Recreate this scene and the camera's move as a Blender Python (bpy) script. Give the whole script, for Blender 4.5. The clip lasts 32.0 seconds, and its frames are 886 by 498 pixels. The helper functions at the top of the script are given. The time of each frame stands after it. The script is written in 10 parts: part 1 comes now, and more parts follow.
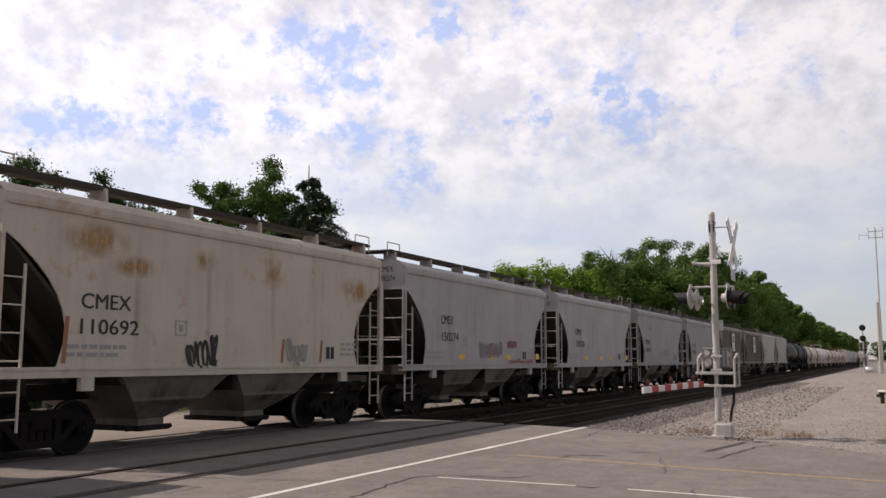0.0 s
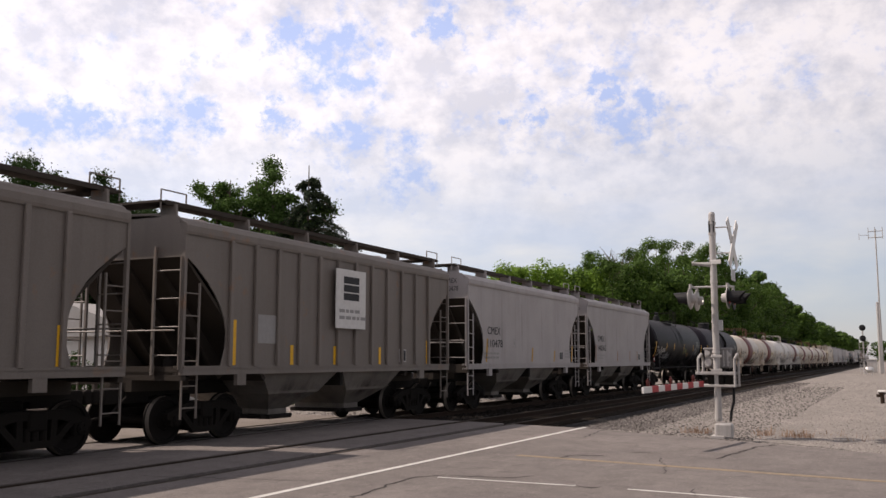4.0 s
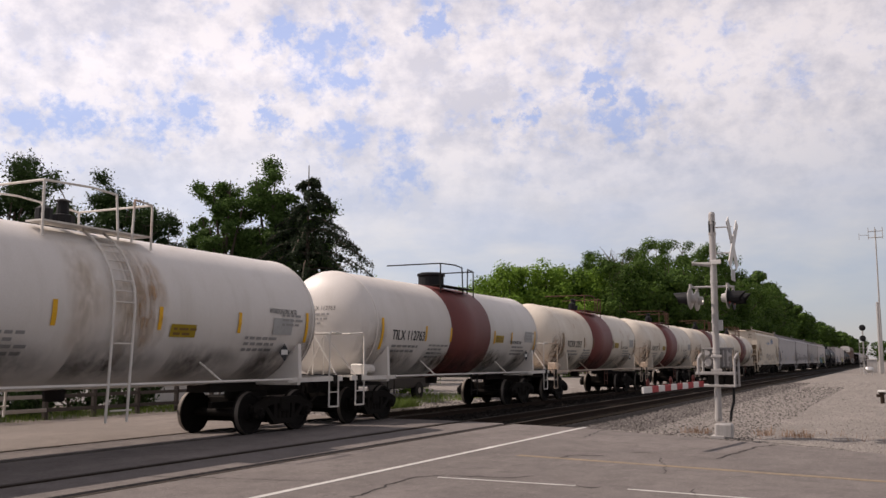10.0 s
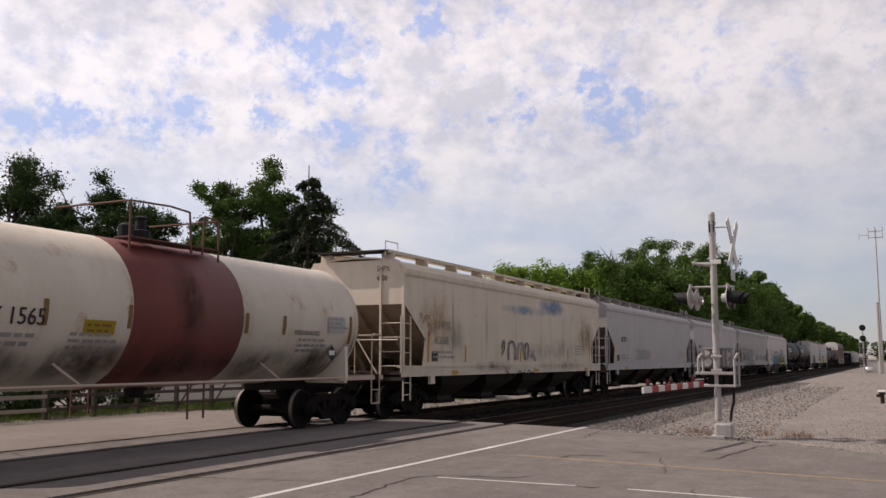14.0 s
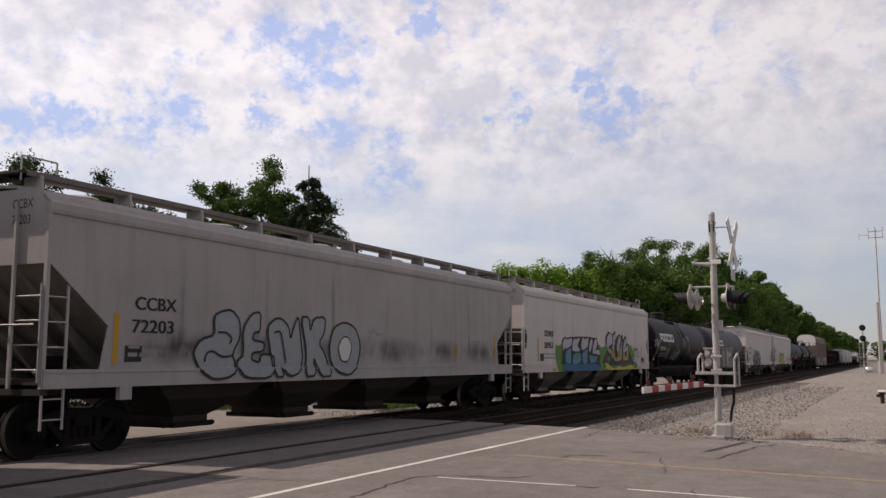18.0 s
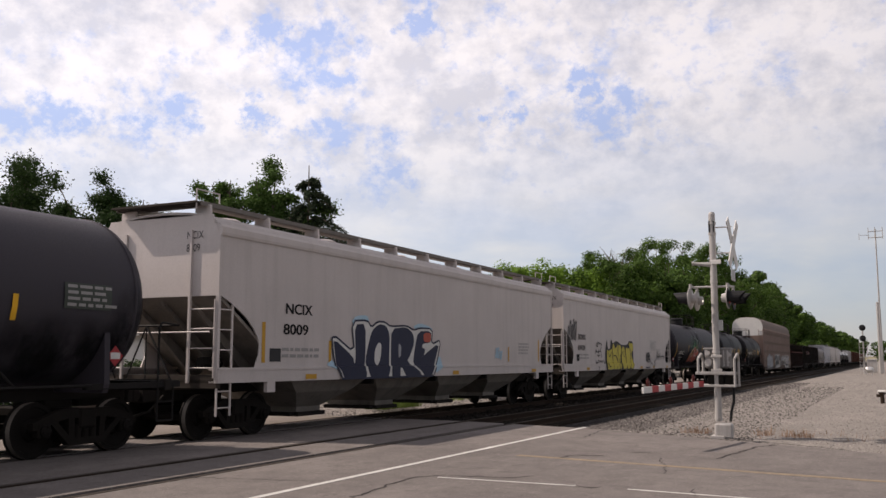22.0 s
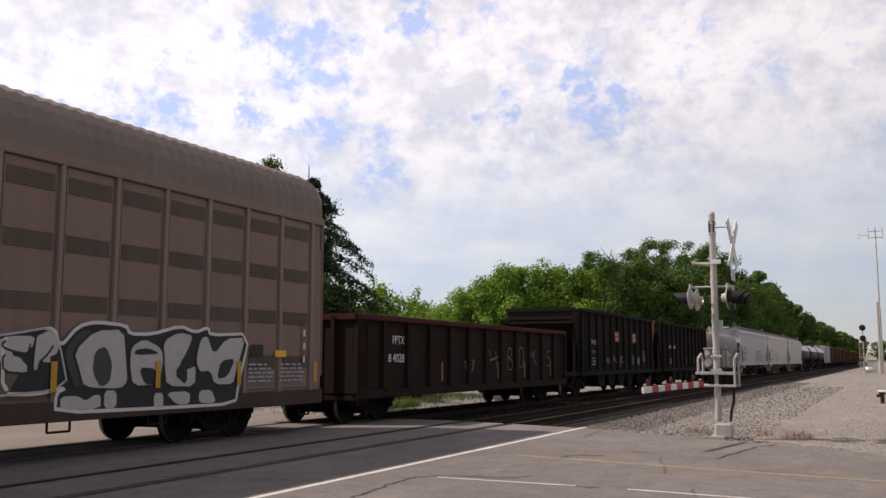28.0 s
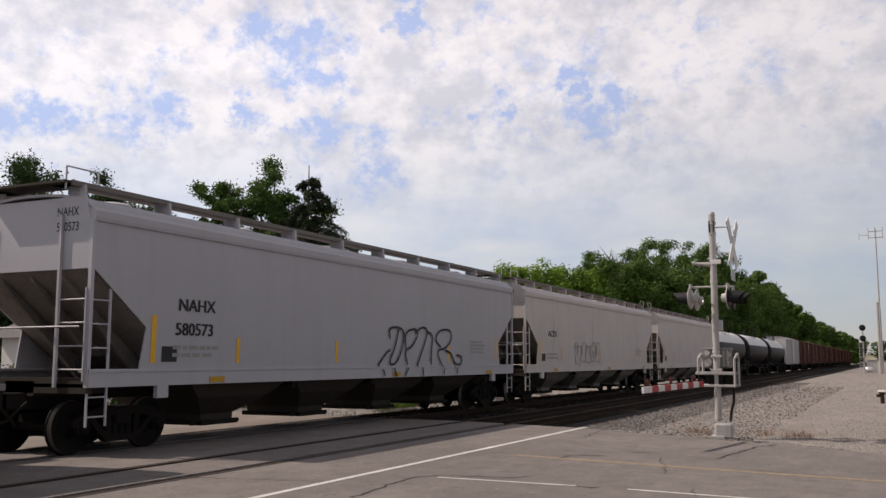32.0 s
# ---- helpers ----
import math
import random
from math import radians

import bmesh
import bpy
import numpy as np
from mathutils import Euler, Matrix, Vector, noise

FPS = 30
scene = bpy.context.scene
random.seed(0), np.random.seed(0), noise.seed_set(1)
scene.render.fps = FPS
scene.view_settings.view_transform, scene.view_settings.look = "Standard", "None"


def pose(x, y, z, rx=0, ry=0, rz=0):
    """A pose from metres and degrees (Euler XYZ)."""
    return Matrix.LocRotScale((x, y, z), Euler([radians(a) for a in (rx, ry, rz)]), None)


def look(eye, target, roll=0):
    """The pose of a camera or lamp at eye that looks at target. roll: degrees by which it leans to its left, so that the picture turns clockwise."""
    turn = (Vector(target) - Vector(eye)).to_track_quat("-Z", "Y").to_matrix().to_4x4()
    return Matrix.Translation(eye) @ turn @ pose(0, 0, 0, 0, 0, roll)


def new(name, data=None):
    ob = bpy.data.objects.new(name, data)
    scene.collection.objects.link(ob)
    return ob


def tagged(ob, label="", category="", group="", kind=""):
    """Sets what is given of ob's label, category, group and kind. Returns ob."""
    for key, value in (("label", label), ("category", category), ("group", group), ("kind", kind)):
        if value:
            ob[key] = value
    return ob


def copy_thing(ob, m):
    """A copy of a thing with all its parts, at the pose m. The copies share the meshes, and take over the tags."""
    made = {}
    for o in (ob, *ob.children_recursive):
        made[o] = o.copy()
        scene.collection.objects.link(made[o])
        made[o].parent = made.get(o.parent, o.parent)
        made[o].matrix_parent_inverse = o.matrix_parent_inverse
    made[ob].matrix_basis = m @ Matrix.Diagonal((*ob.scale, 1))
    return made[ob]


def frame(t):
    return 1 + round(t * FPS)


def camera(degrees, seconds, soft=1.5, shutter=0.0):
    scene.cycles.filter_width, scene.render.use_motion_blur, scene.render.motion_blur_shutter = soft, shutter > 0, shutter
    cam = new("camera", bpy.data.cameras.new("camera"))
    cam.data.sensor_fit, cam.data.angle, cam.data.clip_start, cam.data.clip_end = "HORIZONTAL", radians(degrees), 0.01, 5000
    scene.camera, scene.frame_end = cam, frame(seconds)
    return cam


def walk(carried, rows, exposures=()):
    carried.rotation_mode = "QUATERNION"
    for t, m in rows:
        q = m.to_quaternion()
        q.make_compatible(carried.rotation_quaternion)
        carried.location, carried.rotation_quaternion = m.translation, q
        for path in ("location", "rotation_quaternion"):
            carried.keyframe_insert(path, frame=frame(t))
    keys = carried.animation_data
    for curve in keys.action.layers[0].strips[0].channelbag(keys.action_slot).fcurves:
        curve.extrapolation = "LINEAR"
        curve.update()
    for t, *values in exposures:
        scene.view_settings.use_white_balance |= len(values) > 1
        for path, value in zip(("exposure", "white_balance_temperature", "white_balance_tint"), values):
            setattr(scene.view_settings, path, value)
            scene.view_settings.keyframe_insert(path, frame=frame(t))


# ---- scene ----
# ---- camera ----
cam = camera(51.1, 32.0)
EYE = (0.0, 0.0, 1.547)
VIEW = pose(EYE[0], EYE[1], EYE[2], 90 + 6.85, 0, 25.73)
walk(cam, [(0.0, VIEW), (32.0, VIEW)], exposures=[(0.0, 0.02, 7180, 19.0), (4.5, 0.03, 7180, 20.0), (7.2, 0.0, 7180, 21.0), (9.0, -0.16, 7180, 21.0), (12.0, -0.16, 7180, 21.0), (17.5, -0.20, 7180, 19.5), (19.5, -0.11, 7180, 19.0), (23.0, -0.07, 7180, 19.0), (27.5, 0.05, 7180, 19.0), (30.7, 0.02, 7180, 18.5), (32.0, -0.14, 7180, 18.0)])

# ---- world, sun, sky ----
SUN_FROM = Vector((-0.894, -0.22, 0.93)).normalized()
world = bpy.data.worlds.new("world")
scene.world = world
world.use_nodes = True
wn, wl = world.node_tree.nodes, world.node_tree.links
sky = wn.new("ShaderNodeTexSky")
sky.sky_type = "NISHITA"
sky.sun_disc = False
sky.sun_elevation = math.asin(SUN_FROM.z)
sky.sun_rotation = math.atan2(SUN_FROM.x, SUN_FROM.y)
sky.air_density = 1.0
sky.dust_density = 0.2
wl.new(sky.outputs[0], wn["Background"].inputs[0])
wn["Background"].inputs[1].default_value = 0.05
sun = new("sun", bpy.data.lights.new("sun", "SUN"))
sun.data.energy = 5.0
sun.data.angle = radians(0.6)
sun.data.color = (1.0, 0.95, 0.88)
sun.matrix_world = look(SUN_FROM * 200, (0, 0, 0))


# ---- materials ----
def material(name):
    m = bpy.data.materials.new(name)
    m.use_nodes = True
    return m, m.node_tree.nodes, m.node_tree.links, m.node_tree.nodes["Principled BSDF"]


def noise_node(n, l, coord, scale, detail=4.0, rough=0.55, stretch=None):
    if stretch:
        mp = n.new("ShaderNodeMapping")
        mp.inputs["Scale"].default_value = stretch
        l.new(coord, mp.inputs["Vector"])
        coord = mp.outputs[0]
    t = n.new("ShaderNodeTexNoise")
    t.inputs["Scale"].default_value = scale
    t.inputs["Detail"].default_value = detail
    t.inputs["Roughness"].default_value = rough
    l.new(coord, t.inputs["Vector"])
    return t.outputs["Fac"]


def ramp_node(n, l, fac, stops):
    r = n.new("ShaderNodeValToRGB")
    e = r.color_ramp.elements
    while len(e) < len(stops):
        e.new(0.5)
    for el, (p, c) in zip(e, stops):
        el.position = p
        el.color = (c, c, c, 1) if isinstance(c, (int, float)) else (*c, 1)
    l.new(fac, r.inputs[0])
    return r.outputs[0]


def mix_node(n, l, fac, a, b, mode="MIX"):
    m = n.new("ShaderNodeMix")
    m.data_type, m.blend_type = "RGBA", mode
    for sock, val in ((m.inputs["Factor"], fac), (m.inputs["A"], a), (m.inputs["B"], b)):
        if isinstance(val, bpy.types.NodeSocket):
            l.new(val, sock)
        elif isinstance(val, (int, float)):
            sock.default_value = val
        else:
            sock.default_value = (*val, 1)
    return m.outputs["Result"]


def bump_node(n, l, height, strength, distance, b):
    k = n.new("ShaderNodeBump")
    k.inputs["Strength"].default_value = strength
    k.inputs["Distance"].default_value = distance
    l.new(height, k.inputs["Height"])
    l.new(k.outputs[0], b.inputs["Normal"])


def weathered(name, color, grime=(0.09, 0.075, 0.06), amount=0.5, rust=0.0, rough=0.5, streak=1.0, metal=0.0, scale=1.0, gloss=0.4):
    """Paint with broad stains, vertical streaks, optional rust patches, fine grain."""
    m, n, l, b = material(name)
    co = n.new("ShaderNodeTexCoord").outputs["Object"]
    big = noise_node(n, l, co, 0.7 * scale, 5)
    run = noise_node(n, l, co, 3.0 * scale, 4, 0.6, (1.0, 1.0, 0.07))
    fine = noise_node(n, l, co, 38.0 * scale, 3)
    c = mix_node(n, l, ramp_node(n, l, big, [(0.35, 0.0), (0.75, 0.45 * amount)]), color, grime)
    c = mix_node(n, l, ramp_node(n, l, run, [(0.48, 0.0), (0.78, 0.55 * amount * streak)]), c, grime)
    c = mix_node(n, l, ramp_node(n, l, fine, [(0.4, 0.0), (0.85, 0.45 * amount)]), c, grime)
    if rust:
        spots = noise_node(n, l, co, 1.6 * scale, 6, 0.62)
        c = mix_node(n, l, ramp_node(n, l, spots, [(0.62 - 0.1 * rust, 0.0), (0.8 - 0.1 * rust, 0.85)]), c, (0.30, 0.13, 0.045))
    rnd = n.new("ShaderNodeObjectInfo").outputs["Random"]
    tone = ramp_node(n, l, rnd, [(0.0, 0.9), (1.0, 1.0)])
    c = mix_node(n, l, 1.0, c, tone, "MULTIPLY")
    l.new(c, b.inputs["Base Color"])
    l.new(ramp_node(n, l, fine, [(0.3, rough), (0.8, min(1.0, rough + 0.2))]), b.inputs["Roughness"])
    b.inputs["Metallic"].default_value = metal
    b.inputs["Specular IOR Level"].default_value = gloss
    bump_node(n, l, big, 0.25, 0.02, b)
    return m


HOPPER_WHITE = weathered("hopper_pale_grey", (0.385, 0.358, 0.36), (0.10, 0.085, 0.075), amount=0.5, rust=0.06)
HOPPER_GREY = weathered("hopper_worn_grey", (0.30, 0.278, 0.278), (0.09, 0.078, 0.07), amount=0.5)
HOPPER_DULL = weathered("hopper_dull_grey", (0.375, 0.343, 0.335), (0.1, 0.085, 0.075), amount=0.45)
HOPPER_TAN = weathered("hopper_dusty_white", (0.49, 0.44, 0.37), (0.18, 0.125, 0.08), 0.55, 0.3)
HOPPER_CLEAN = weathered("hopper_clean_white", (0.55, 0.497, 0.475), amount=0.28)
HOPPER_SOFT = weathered("hopper_soft_grey", (0.43, 0.405, 0.41), amount=0.3)
HOPPER_BLUE = weathered("hopper_cool_grey", (0.41, 0.402, 0.43), amount=0.16)
HOPPER_CREAM = weathered("hopper_bright_cream", (0.63, 0.55, 0.45), (0.2, 0.14, 0.09), 0.4, 0.06)
SLOPE_TAN = weathered("slope_sheet_tan", (0.33, 0.25, 0.18), (0.12, 0.08, 0.055), 0.7, 0.1, rough=0.75, gloss=0.12)
HOPPER_DARK = weathered("hopper_ribbed_grey", (0.185, 0.158, 0.138), amount=0.6, rust=0.1)
UNDER = weathered("underframe_grime", (0.022, 0.019, 0.017), (0.014, 0.012, 0.011), 0.6, rough=0.8, gloss=0.12)
# dark base tone holds the shade in the hopper ends, plus grime
SLOPE = weathered("slope_shade_and_grime", (0.055, 0.045, 0.038), (0.035, 0.03, 0.025), 0.7, rough=0.75, gloss=0.12)
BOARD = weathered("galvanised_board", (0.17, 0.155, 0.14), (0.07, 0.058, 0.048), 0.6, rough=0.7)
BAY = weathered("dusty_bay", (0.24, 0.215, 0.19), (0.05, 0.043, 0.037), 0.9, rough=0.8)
STEEL_DARK = weathered("truck_cast_steel", (0.012, 0.0105, 0.0095), (0.022, 0.018, 0.0145), 0.5, rough=0.75, gloss=0.06)
WHEEL = weathered("wheel_steel", (0.015, 0.013, 0.012), (0.01, 0.009, 0.008), 0.5, rough=0.55, gloss=0.03)
TREAD = weathered("dull_wheel_tread", (0.16, 0.14, 0.12), (0.05, 0.04, 0.035), 0.6, rough=0.45, metal=0.6)
TANK_BLACK = weathered("tank_black_paint", (0.0095, 0.0075, 0.0095), (0.016, 0.0135, 0.0125), 0.5, rough=0.42, gloss=0.09)
TANK_SLATE = weathered("tank_slate_paint", (0.046, 0.041, 0.05), (0.05, 0.044, 0.042), 0.4, rough=0.42, gloss=0.12)
TANK_SHEEN = weathered("tank_painted_sheen", (0.70, 0.69, 0.68), (0.2, 0.18, 0.16), 0.4, rough=0.45)
TANK_GREY = weathered("tank_charcoal_paint", (0.0235, 0.020, 0.0265), (0.03, 0.026, 0.026), 0.45, rough=0.45, gloss=0.10)
TANK_WHITE = weathered("tank_cream_paint", (0.66, 0.60, 0.51), (0.32, 0.20, 0.12), 0.45, 0.1, rough=0.42)
TANK_PURE = weathered("tank_white_paint", (0.70, 0.66, 0.618), (0.33, 0.28, 0.2), 0.3, rough=0.4)
BAND = weathered("maroon_band", (0.17, 0.040, 0.034), (0.05, 0.02, 0.02), 0.5, rough=0.5)
RACK = weathered("autorack_taupe", (0.236, 0.160, 0.136), (0.12, 0.10, 0.085), 0.5, rough=0.6, gloss=0.15)
RACK_POST = weathered("autorack_post_faded", (0.265, 0.20, 0.172), (0.15, 0.12, 0.1), 0.5, rough=0.6, gloss=0.15)
RACK_SILL = weathered("autorack_sill_grime", (0.05, 0.04, 0.034), (0.12, 0.07, 0.05), 0.7, rough=0.7, gloss=0.12)
RACK_VENT = weathered("autorack_vent_dark", (0.16, 0.125, 0.104), (0.06, 0.05, 0.04), 0.5, rough=0.7, gloss=0.12)
RACK_ROOF = weathered("autorack_roof_zinc", (0.205, 0.160, 0.138), (0.11, 0.092, 0.08), 0.5, rough=0.6, gloss=0.2)
GONDOLA = weathered("gondola_rust_brown", (0.022, 0.0105, 0.0088), (0.02, 0.016, 0.014), 0.8, 0.0, rough=0.75, gloss=0.12)
GONDOLA_RIM = weathered("gondola_red_rim", (0.075, 0.020, 0.018), (0.03, 0.015, 0.013), 0.6, rough=0.75, gloss=0.1)
COAL = weathered("hopper_black_brown", (0.014, 0.0115, 0.0102), (0.026, 0.019, 0.015), 0.6, rough=0.8, gloss=0.1)
COIL = weathered("coil_car_grey", (0.205, 0.184, 0.174), (0.11, 0.095, 0.088), 0.45, rough=0.5)
COIL_SILL = weathered("coil_sill_grime", (0.15, 0.134, 0.128), (0.07, 0.06, 0.055), 0.7, rough=0.7, gloss=0.12)
BOXCAR = weathered("boxcar_brown", (0.105, 0.04, 0.026), (0.03, 0.018, 0.014), 0.9, rough=0.75, gloss=0.1)
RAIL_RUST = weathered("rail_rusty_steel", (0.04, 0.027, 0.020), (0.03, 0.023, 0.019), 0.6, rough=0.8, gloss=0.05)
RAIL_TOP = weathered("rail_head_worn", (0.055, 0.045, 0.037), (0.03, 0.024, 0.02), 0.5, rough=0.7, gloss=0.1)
TIE = weathered("creosoted_tie", (0.020, 0.016, 0.013), (0.025, 0.021, 0.017), 0.7, rough=0.9, gloss=0.03)
GALV = weathered("silver_mast_paint", (0.43, 0.415, 0.40), (0.16, 0.14, 0.125), 0.75, rough=0.42, scale=2.5)
RAILING_WHITE = weathered("railing_white", (0.70, 0.67, 0.62), (0.3, 0.22, 0.15), 0.5, 0.15, rough=0.5)
RAILING_DARK = weathered("railing_black", (0.011, 0.010, 0.010), (0.03, 0.024, 0.02), 0.4, rough=0.6, gloss=0.12)
RAILING_RUST = weathered("railing_rust", (0.13, 0.055, 0.04), (0.05, 0.03, 0.02), 0.5, rough=0.7)


def plain(name, color, rough=0.6, metal=0.0):
    m, n, l, b = material(name)
    co = n.new("ShaderNodeTexCoord").outputs["Object"]
    f = noise_node(n, l, co, 9.0, 4)
    c = mix_node(n, l, ramp_node(n, l, f, [(0.3, 0.0), (0.8, 0.35)]), color, tuple(0.55 * v for v in color))
    l.new(c, b.inputs["Base Color"])
    b.inputs["Roughness"].default_value = rough
    b.inputs["Metallic"].default_value = metal
    b.inputs["Specular IOR Level"].default_value = 0.2
    return m


INK = plain("stencil_black", (0.03, 0.03, 0.032))
INK_WHITE = plain("stencil_white", (0.66, 0.65, 0.62))
INK_GREY = plain("faint_stencil_grey", (0.30, 0.29, 0.28))
YELLOW = plain("reflective_yellow", (0.78, 0.42, 0.03), 0.4)
RED_SIGN = plain("sign_red", (0.27, 0.025, 0.04), 0.5)
RED = plain("signal_red", (0.34, 0.035, 0.04), 0.5)
WHITE = plain("sign_white", (0.62, 0.605, 0.58), 0.5)
BLACK = plain("hood_black", (0.012, 0.012, 0.013), 0.6)
OCHRE = plain("dirty_reflector_ochre", (0.20, 0.115, 0.04), 0.5)
ORANGE_STRIP = plain("reflector_orange_yellow", (0.50, 0.27, 0.03), 0.5)
PINK_CHALK = plain("faint_pink_spray", (0.27, 0.185, 0.19), 0.7)
LILAC_CHALK = plain("faint_lilac_spray", (0.25, 0.22, 0.24), 0.7)
RED_FADED = plain("dull_red_spray", (0.30, 0.12, 0.115), 0.7)
ORANGE = plain("reflector_orange", (0.60, 0.24, 0.03), 0.45)
PANEL_YELLOW = plain("panel_yellow", (0.52, 0.29, 0.02), 0.5)
YELLOW_PALE = plain("label_yellow", (0.36, 0.25, 0.02), 0.5)
PANEL_GREY = plain("panel_grey", (0.38, 0.38, 0.37), 0.5)
RUST_RUN = plain("rust_orange", (0.30, 0.145, 0.085), 0.8)
RED_CHALK = plain("faded_red_spray", (0.42, 0.10, 0.07), 0.7)
GREEN_SPRAY = plain("green_spray", (0.09, 0.22, 0.05), 0.6)
BLUE_SPRAY = plain("blue_spray", (0.03, 0.12, 0.24), 0.6)
BLUE_PALE = plain("pale_blue_spray", (0.36, 0.52, 0.62), 0.6)
NAVY = plain("navy_spray", (0.022, 0.025, 0.05), 0.6)
YELLOW_SPRAY = plain("yellow_spray", (0.50, 0.42, 0.06), 0.6)
SPRAY_WHITE = plain("white_spray", (0.60, 0.59, 0.56), 0.6)
SPRAY_GREY = plain("grey_spray", (0.30, 0.31, 0.33), 0.6)
INK_CHALK = plain("chalky_scrawl", (0.20, 0.175, 0.165), 0.8)
SPRAY_SILVER = plain("silver_spray", (0.44, 0.42, 0.41), 0.55)
SPRAY_DARK = plain("dark_grey_green_spray", (0.055, 0.065, 0.055), 0.6)
SPRAY_PALE = plain("pale_lilac_spray", (0.42, 0.40, 0.44), 0.6)
OLIVE_SPRAY = plain("olive_spray", (0.075, 0.065, 0.035), 0.6)
TAN_SPRAY = plain("mustard_spray", (0.36, 0.28, 0.12), 0.6)
TEAL_SPRAY = plain("teal_spray", (0.08, 0.22, 0.30), 0.6)
OLIVE_PALE = plain("pale_olive_spray", (0.22, 0.24, 0.08), 0.7)
ORANGE_SPRAY = plain("orange_spray", (0.42, 0.17, 0.06), 0.6)
def stain_material(name, color, strength, scale=1.0):
    """Thin dirt, spray or belly shade that fades out unevenly towards the rim of its patch."""
    m, n, l, b = material(name)
    co = n.new("ShaderNodeTexCoord")
    mp = n.new("ShaderNodeMapping")
    mp.inputs["Location"].default_value = (0.0, -1.0, -1.0)
    mp.inputs["Scale"].default_value = (0.0, 2.0, 2.0)
    l.new(co.outputs["Generated"], mp.inputs[0])
    v = n.new("ShaderNodeVectorMath")
    v.operation = "LENGTH"
    l.new(mp.outputs[0], v.inputs[0])
    rim = ramp_node(n, l, v.outputs["Value"], [(0.15, 1.0), (0.98, 0.0)])
    grain = ramp_node(n, l, noise_node(n, l, co.outputs["Object"], 2.6 * scale, 6, 0.65, (1.0, 1.0, 0.5)), [(0.34, 0.0), (0.62, 1.0)])
    k = n.new("ShaderNodeMath")
    k.operation = "MULTIPLY"
    l.new(rim, k.inputs[0])
    l.new(grain, k.inputs[1])
    g = n.new("ShaderNodeMath")
    g.operation = "MULTIPLY"
    l.new(k.outputs[0], g.inputs[0])
    g.inputs[1].default_value = strength
    b.inputs["Base Color"].default_value = (*color, 1)
    b.inputs["Roughness"].default_value = 0.8
    b.inputs["Specular IOR Level"].default_value = 0.15
    l.new(g.outputs[0], b.inputs["Alpha"])
    return m


STAIN_RUST = stain_material("rust_stain_soft", (0.22, 0.10, 0.05), 0.75)
STAIN_SOOT = stain_material("soot_stain_soft", (0.05, 0.033, 0.024), 0.55, 0.9)
STAIN_TAN = stain_material("tan_rust_bloom", (0.40, 0.22, 0.08), 0.95, 1.4)
STAIN_SEAM = stain_material("seam_grime", (0.07, 0.06, 0.053), 0.3, 0.6)
STAIN_BELLY_SHADE = stain_material("belly_shade_and_grime", (0.06, 0.042, 0.032), 0.8, 0.7)
STAIN_OIL_SHADE = stain_material("oily_dirt_and_shade", (0.006, 0.005, 0.005), 0.9, 0.7)
STAIN_DUST = stain_material("brown_dust", (0.20, 0.135, 0.09), 0.55, 0.8)
STAIN_RUN = stain_material("pale_rust_runs", (0.42, 0.28, 0.14), 0.55, 1.1)
STAIN_BLUE = stain_material("faded_blue_wipe", (0.20, 0.31, 0.50), 1.0, 0.25)
STAIN_GREEN = stain_material("green_spray_mist", (0.10, 0.22, 0.12), 0.9, 0.8)
LAMP_RED = plain("dark_lamp_red", (0.075, 0.018, 0.016), 0.4)
RED_OXIDE = plain("red_oxide_paint", (0.24, 0.06, 0.035), 0.7)
PINK_PALE = plain("pale_pink_paint", (0.50, 0.36, 0.30), 0.7)
GREEN_DARK = plain("dark_green_enamel", (0.02, 0.045, 0.03), 0.5)
RAILING_PINK = weathered("railing_dusty_cream", (0.52, 0.42, 0.33), (0.2, 0.1, 0.06), 0.5, 0.2, rough=0.6)


# ---- mesh helpers ----
def link_mesh(name, bm, mat, parent=None, label="", smooth=False):
    me = bpy.data.meshes.new(name)
    bm.to_mesh(me)
    bm.free()
    if smooth:
        for p in me.polygons:
            p.use_smooth = True
    for mm in (mat if isinstance(mat, (list, tuple)) else [mat]):
        me.materials.append(mm)
    ob = new(name, me)
    if parent:
        ob.parent = parent
    if label:
        ob["label"] = label
    return ob


def part(name, bm, mat, parent, label="", smooth=False):
    return link_mesh(name, bm, mat, parent, label, smooth)


def thing(name, label, category, group="", kind="", at=None):
    e = new(name)
    if at:
        e.location = at
    return tagged(e, label, category, group, kind)


def box(bm, x0, y0, z0, x1, y1, z1, bevel=0.0):
    vs = [bm.verts.new(p) for p in ((x0, y0, z0), (x1, y0, z0), (x1, y1, z0), (x0, y1, z0), (x0, y0, z1), (x1, y0, z1), (x1, y1, z1), (x0, y1, z1))]
    fs = [bm.faces.new([vs[i] for i in q]) for q in ((3, 2, 1, 0), (4, 5, 6, 7), (0, 1, 5, 4), (1, 2, 6, 5), (2, 3, 7, 6), (3, 0, 4, 7))]
    if bevel:
        es = list({e for f in fs for e in f.edges})
        bmesh.ops.bevel(bm, geom=es, offset=bevel, segments=1, affect="EDGES")
    return fs


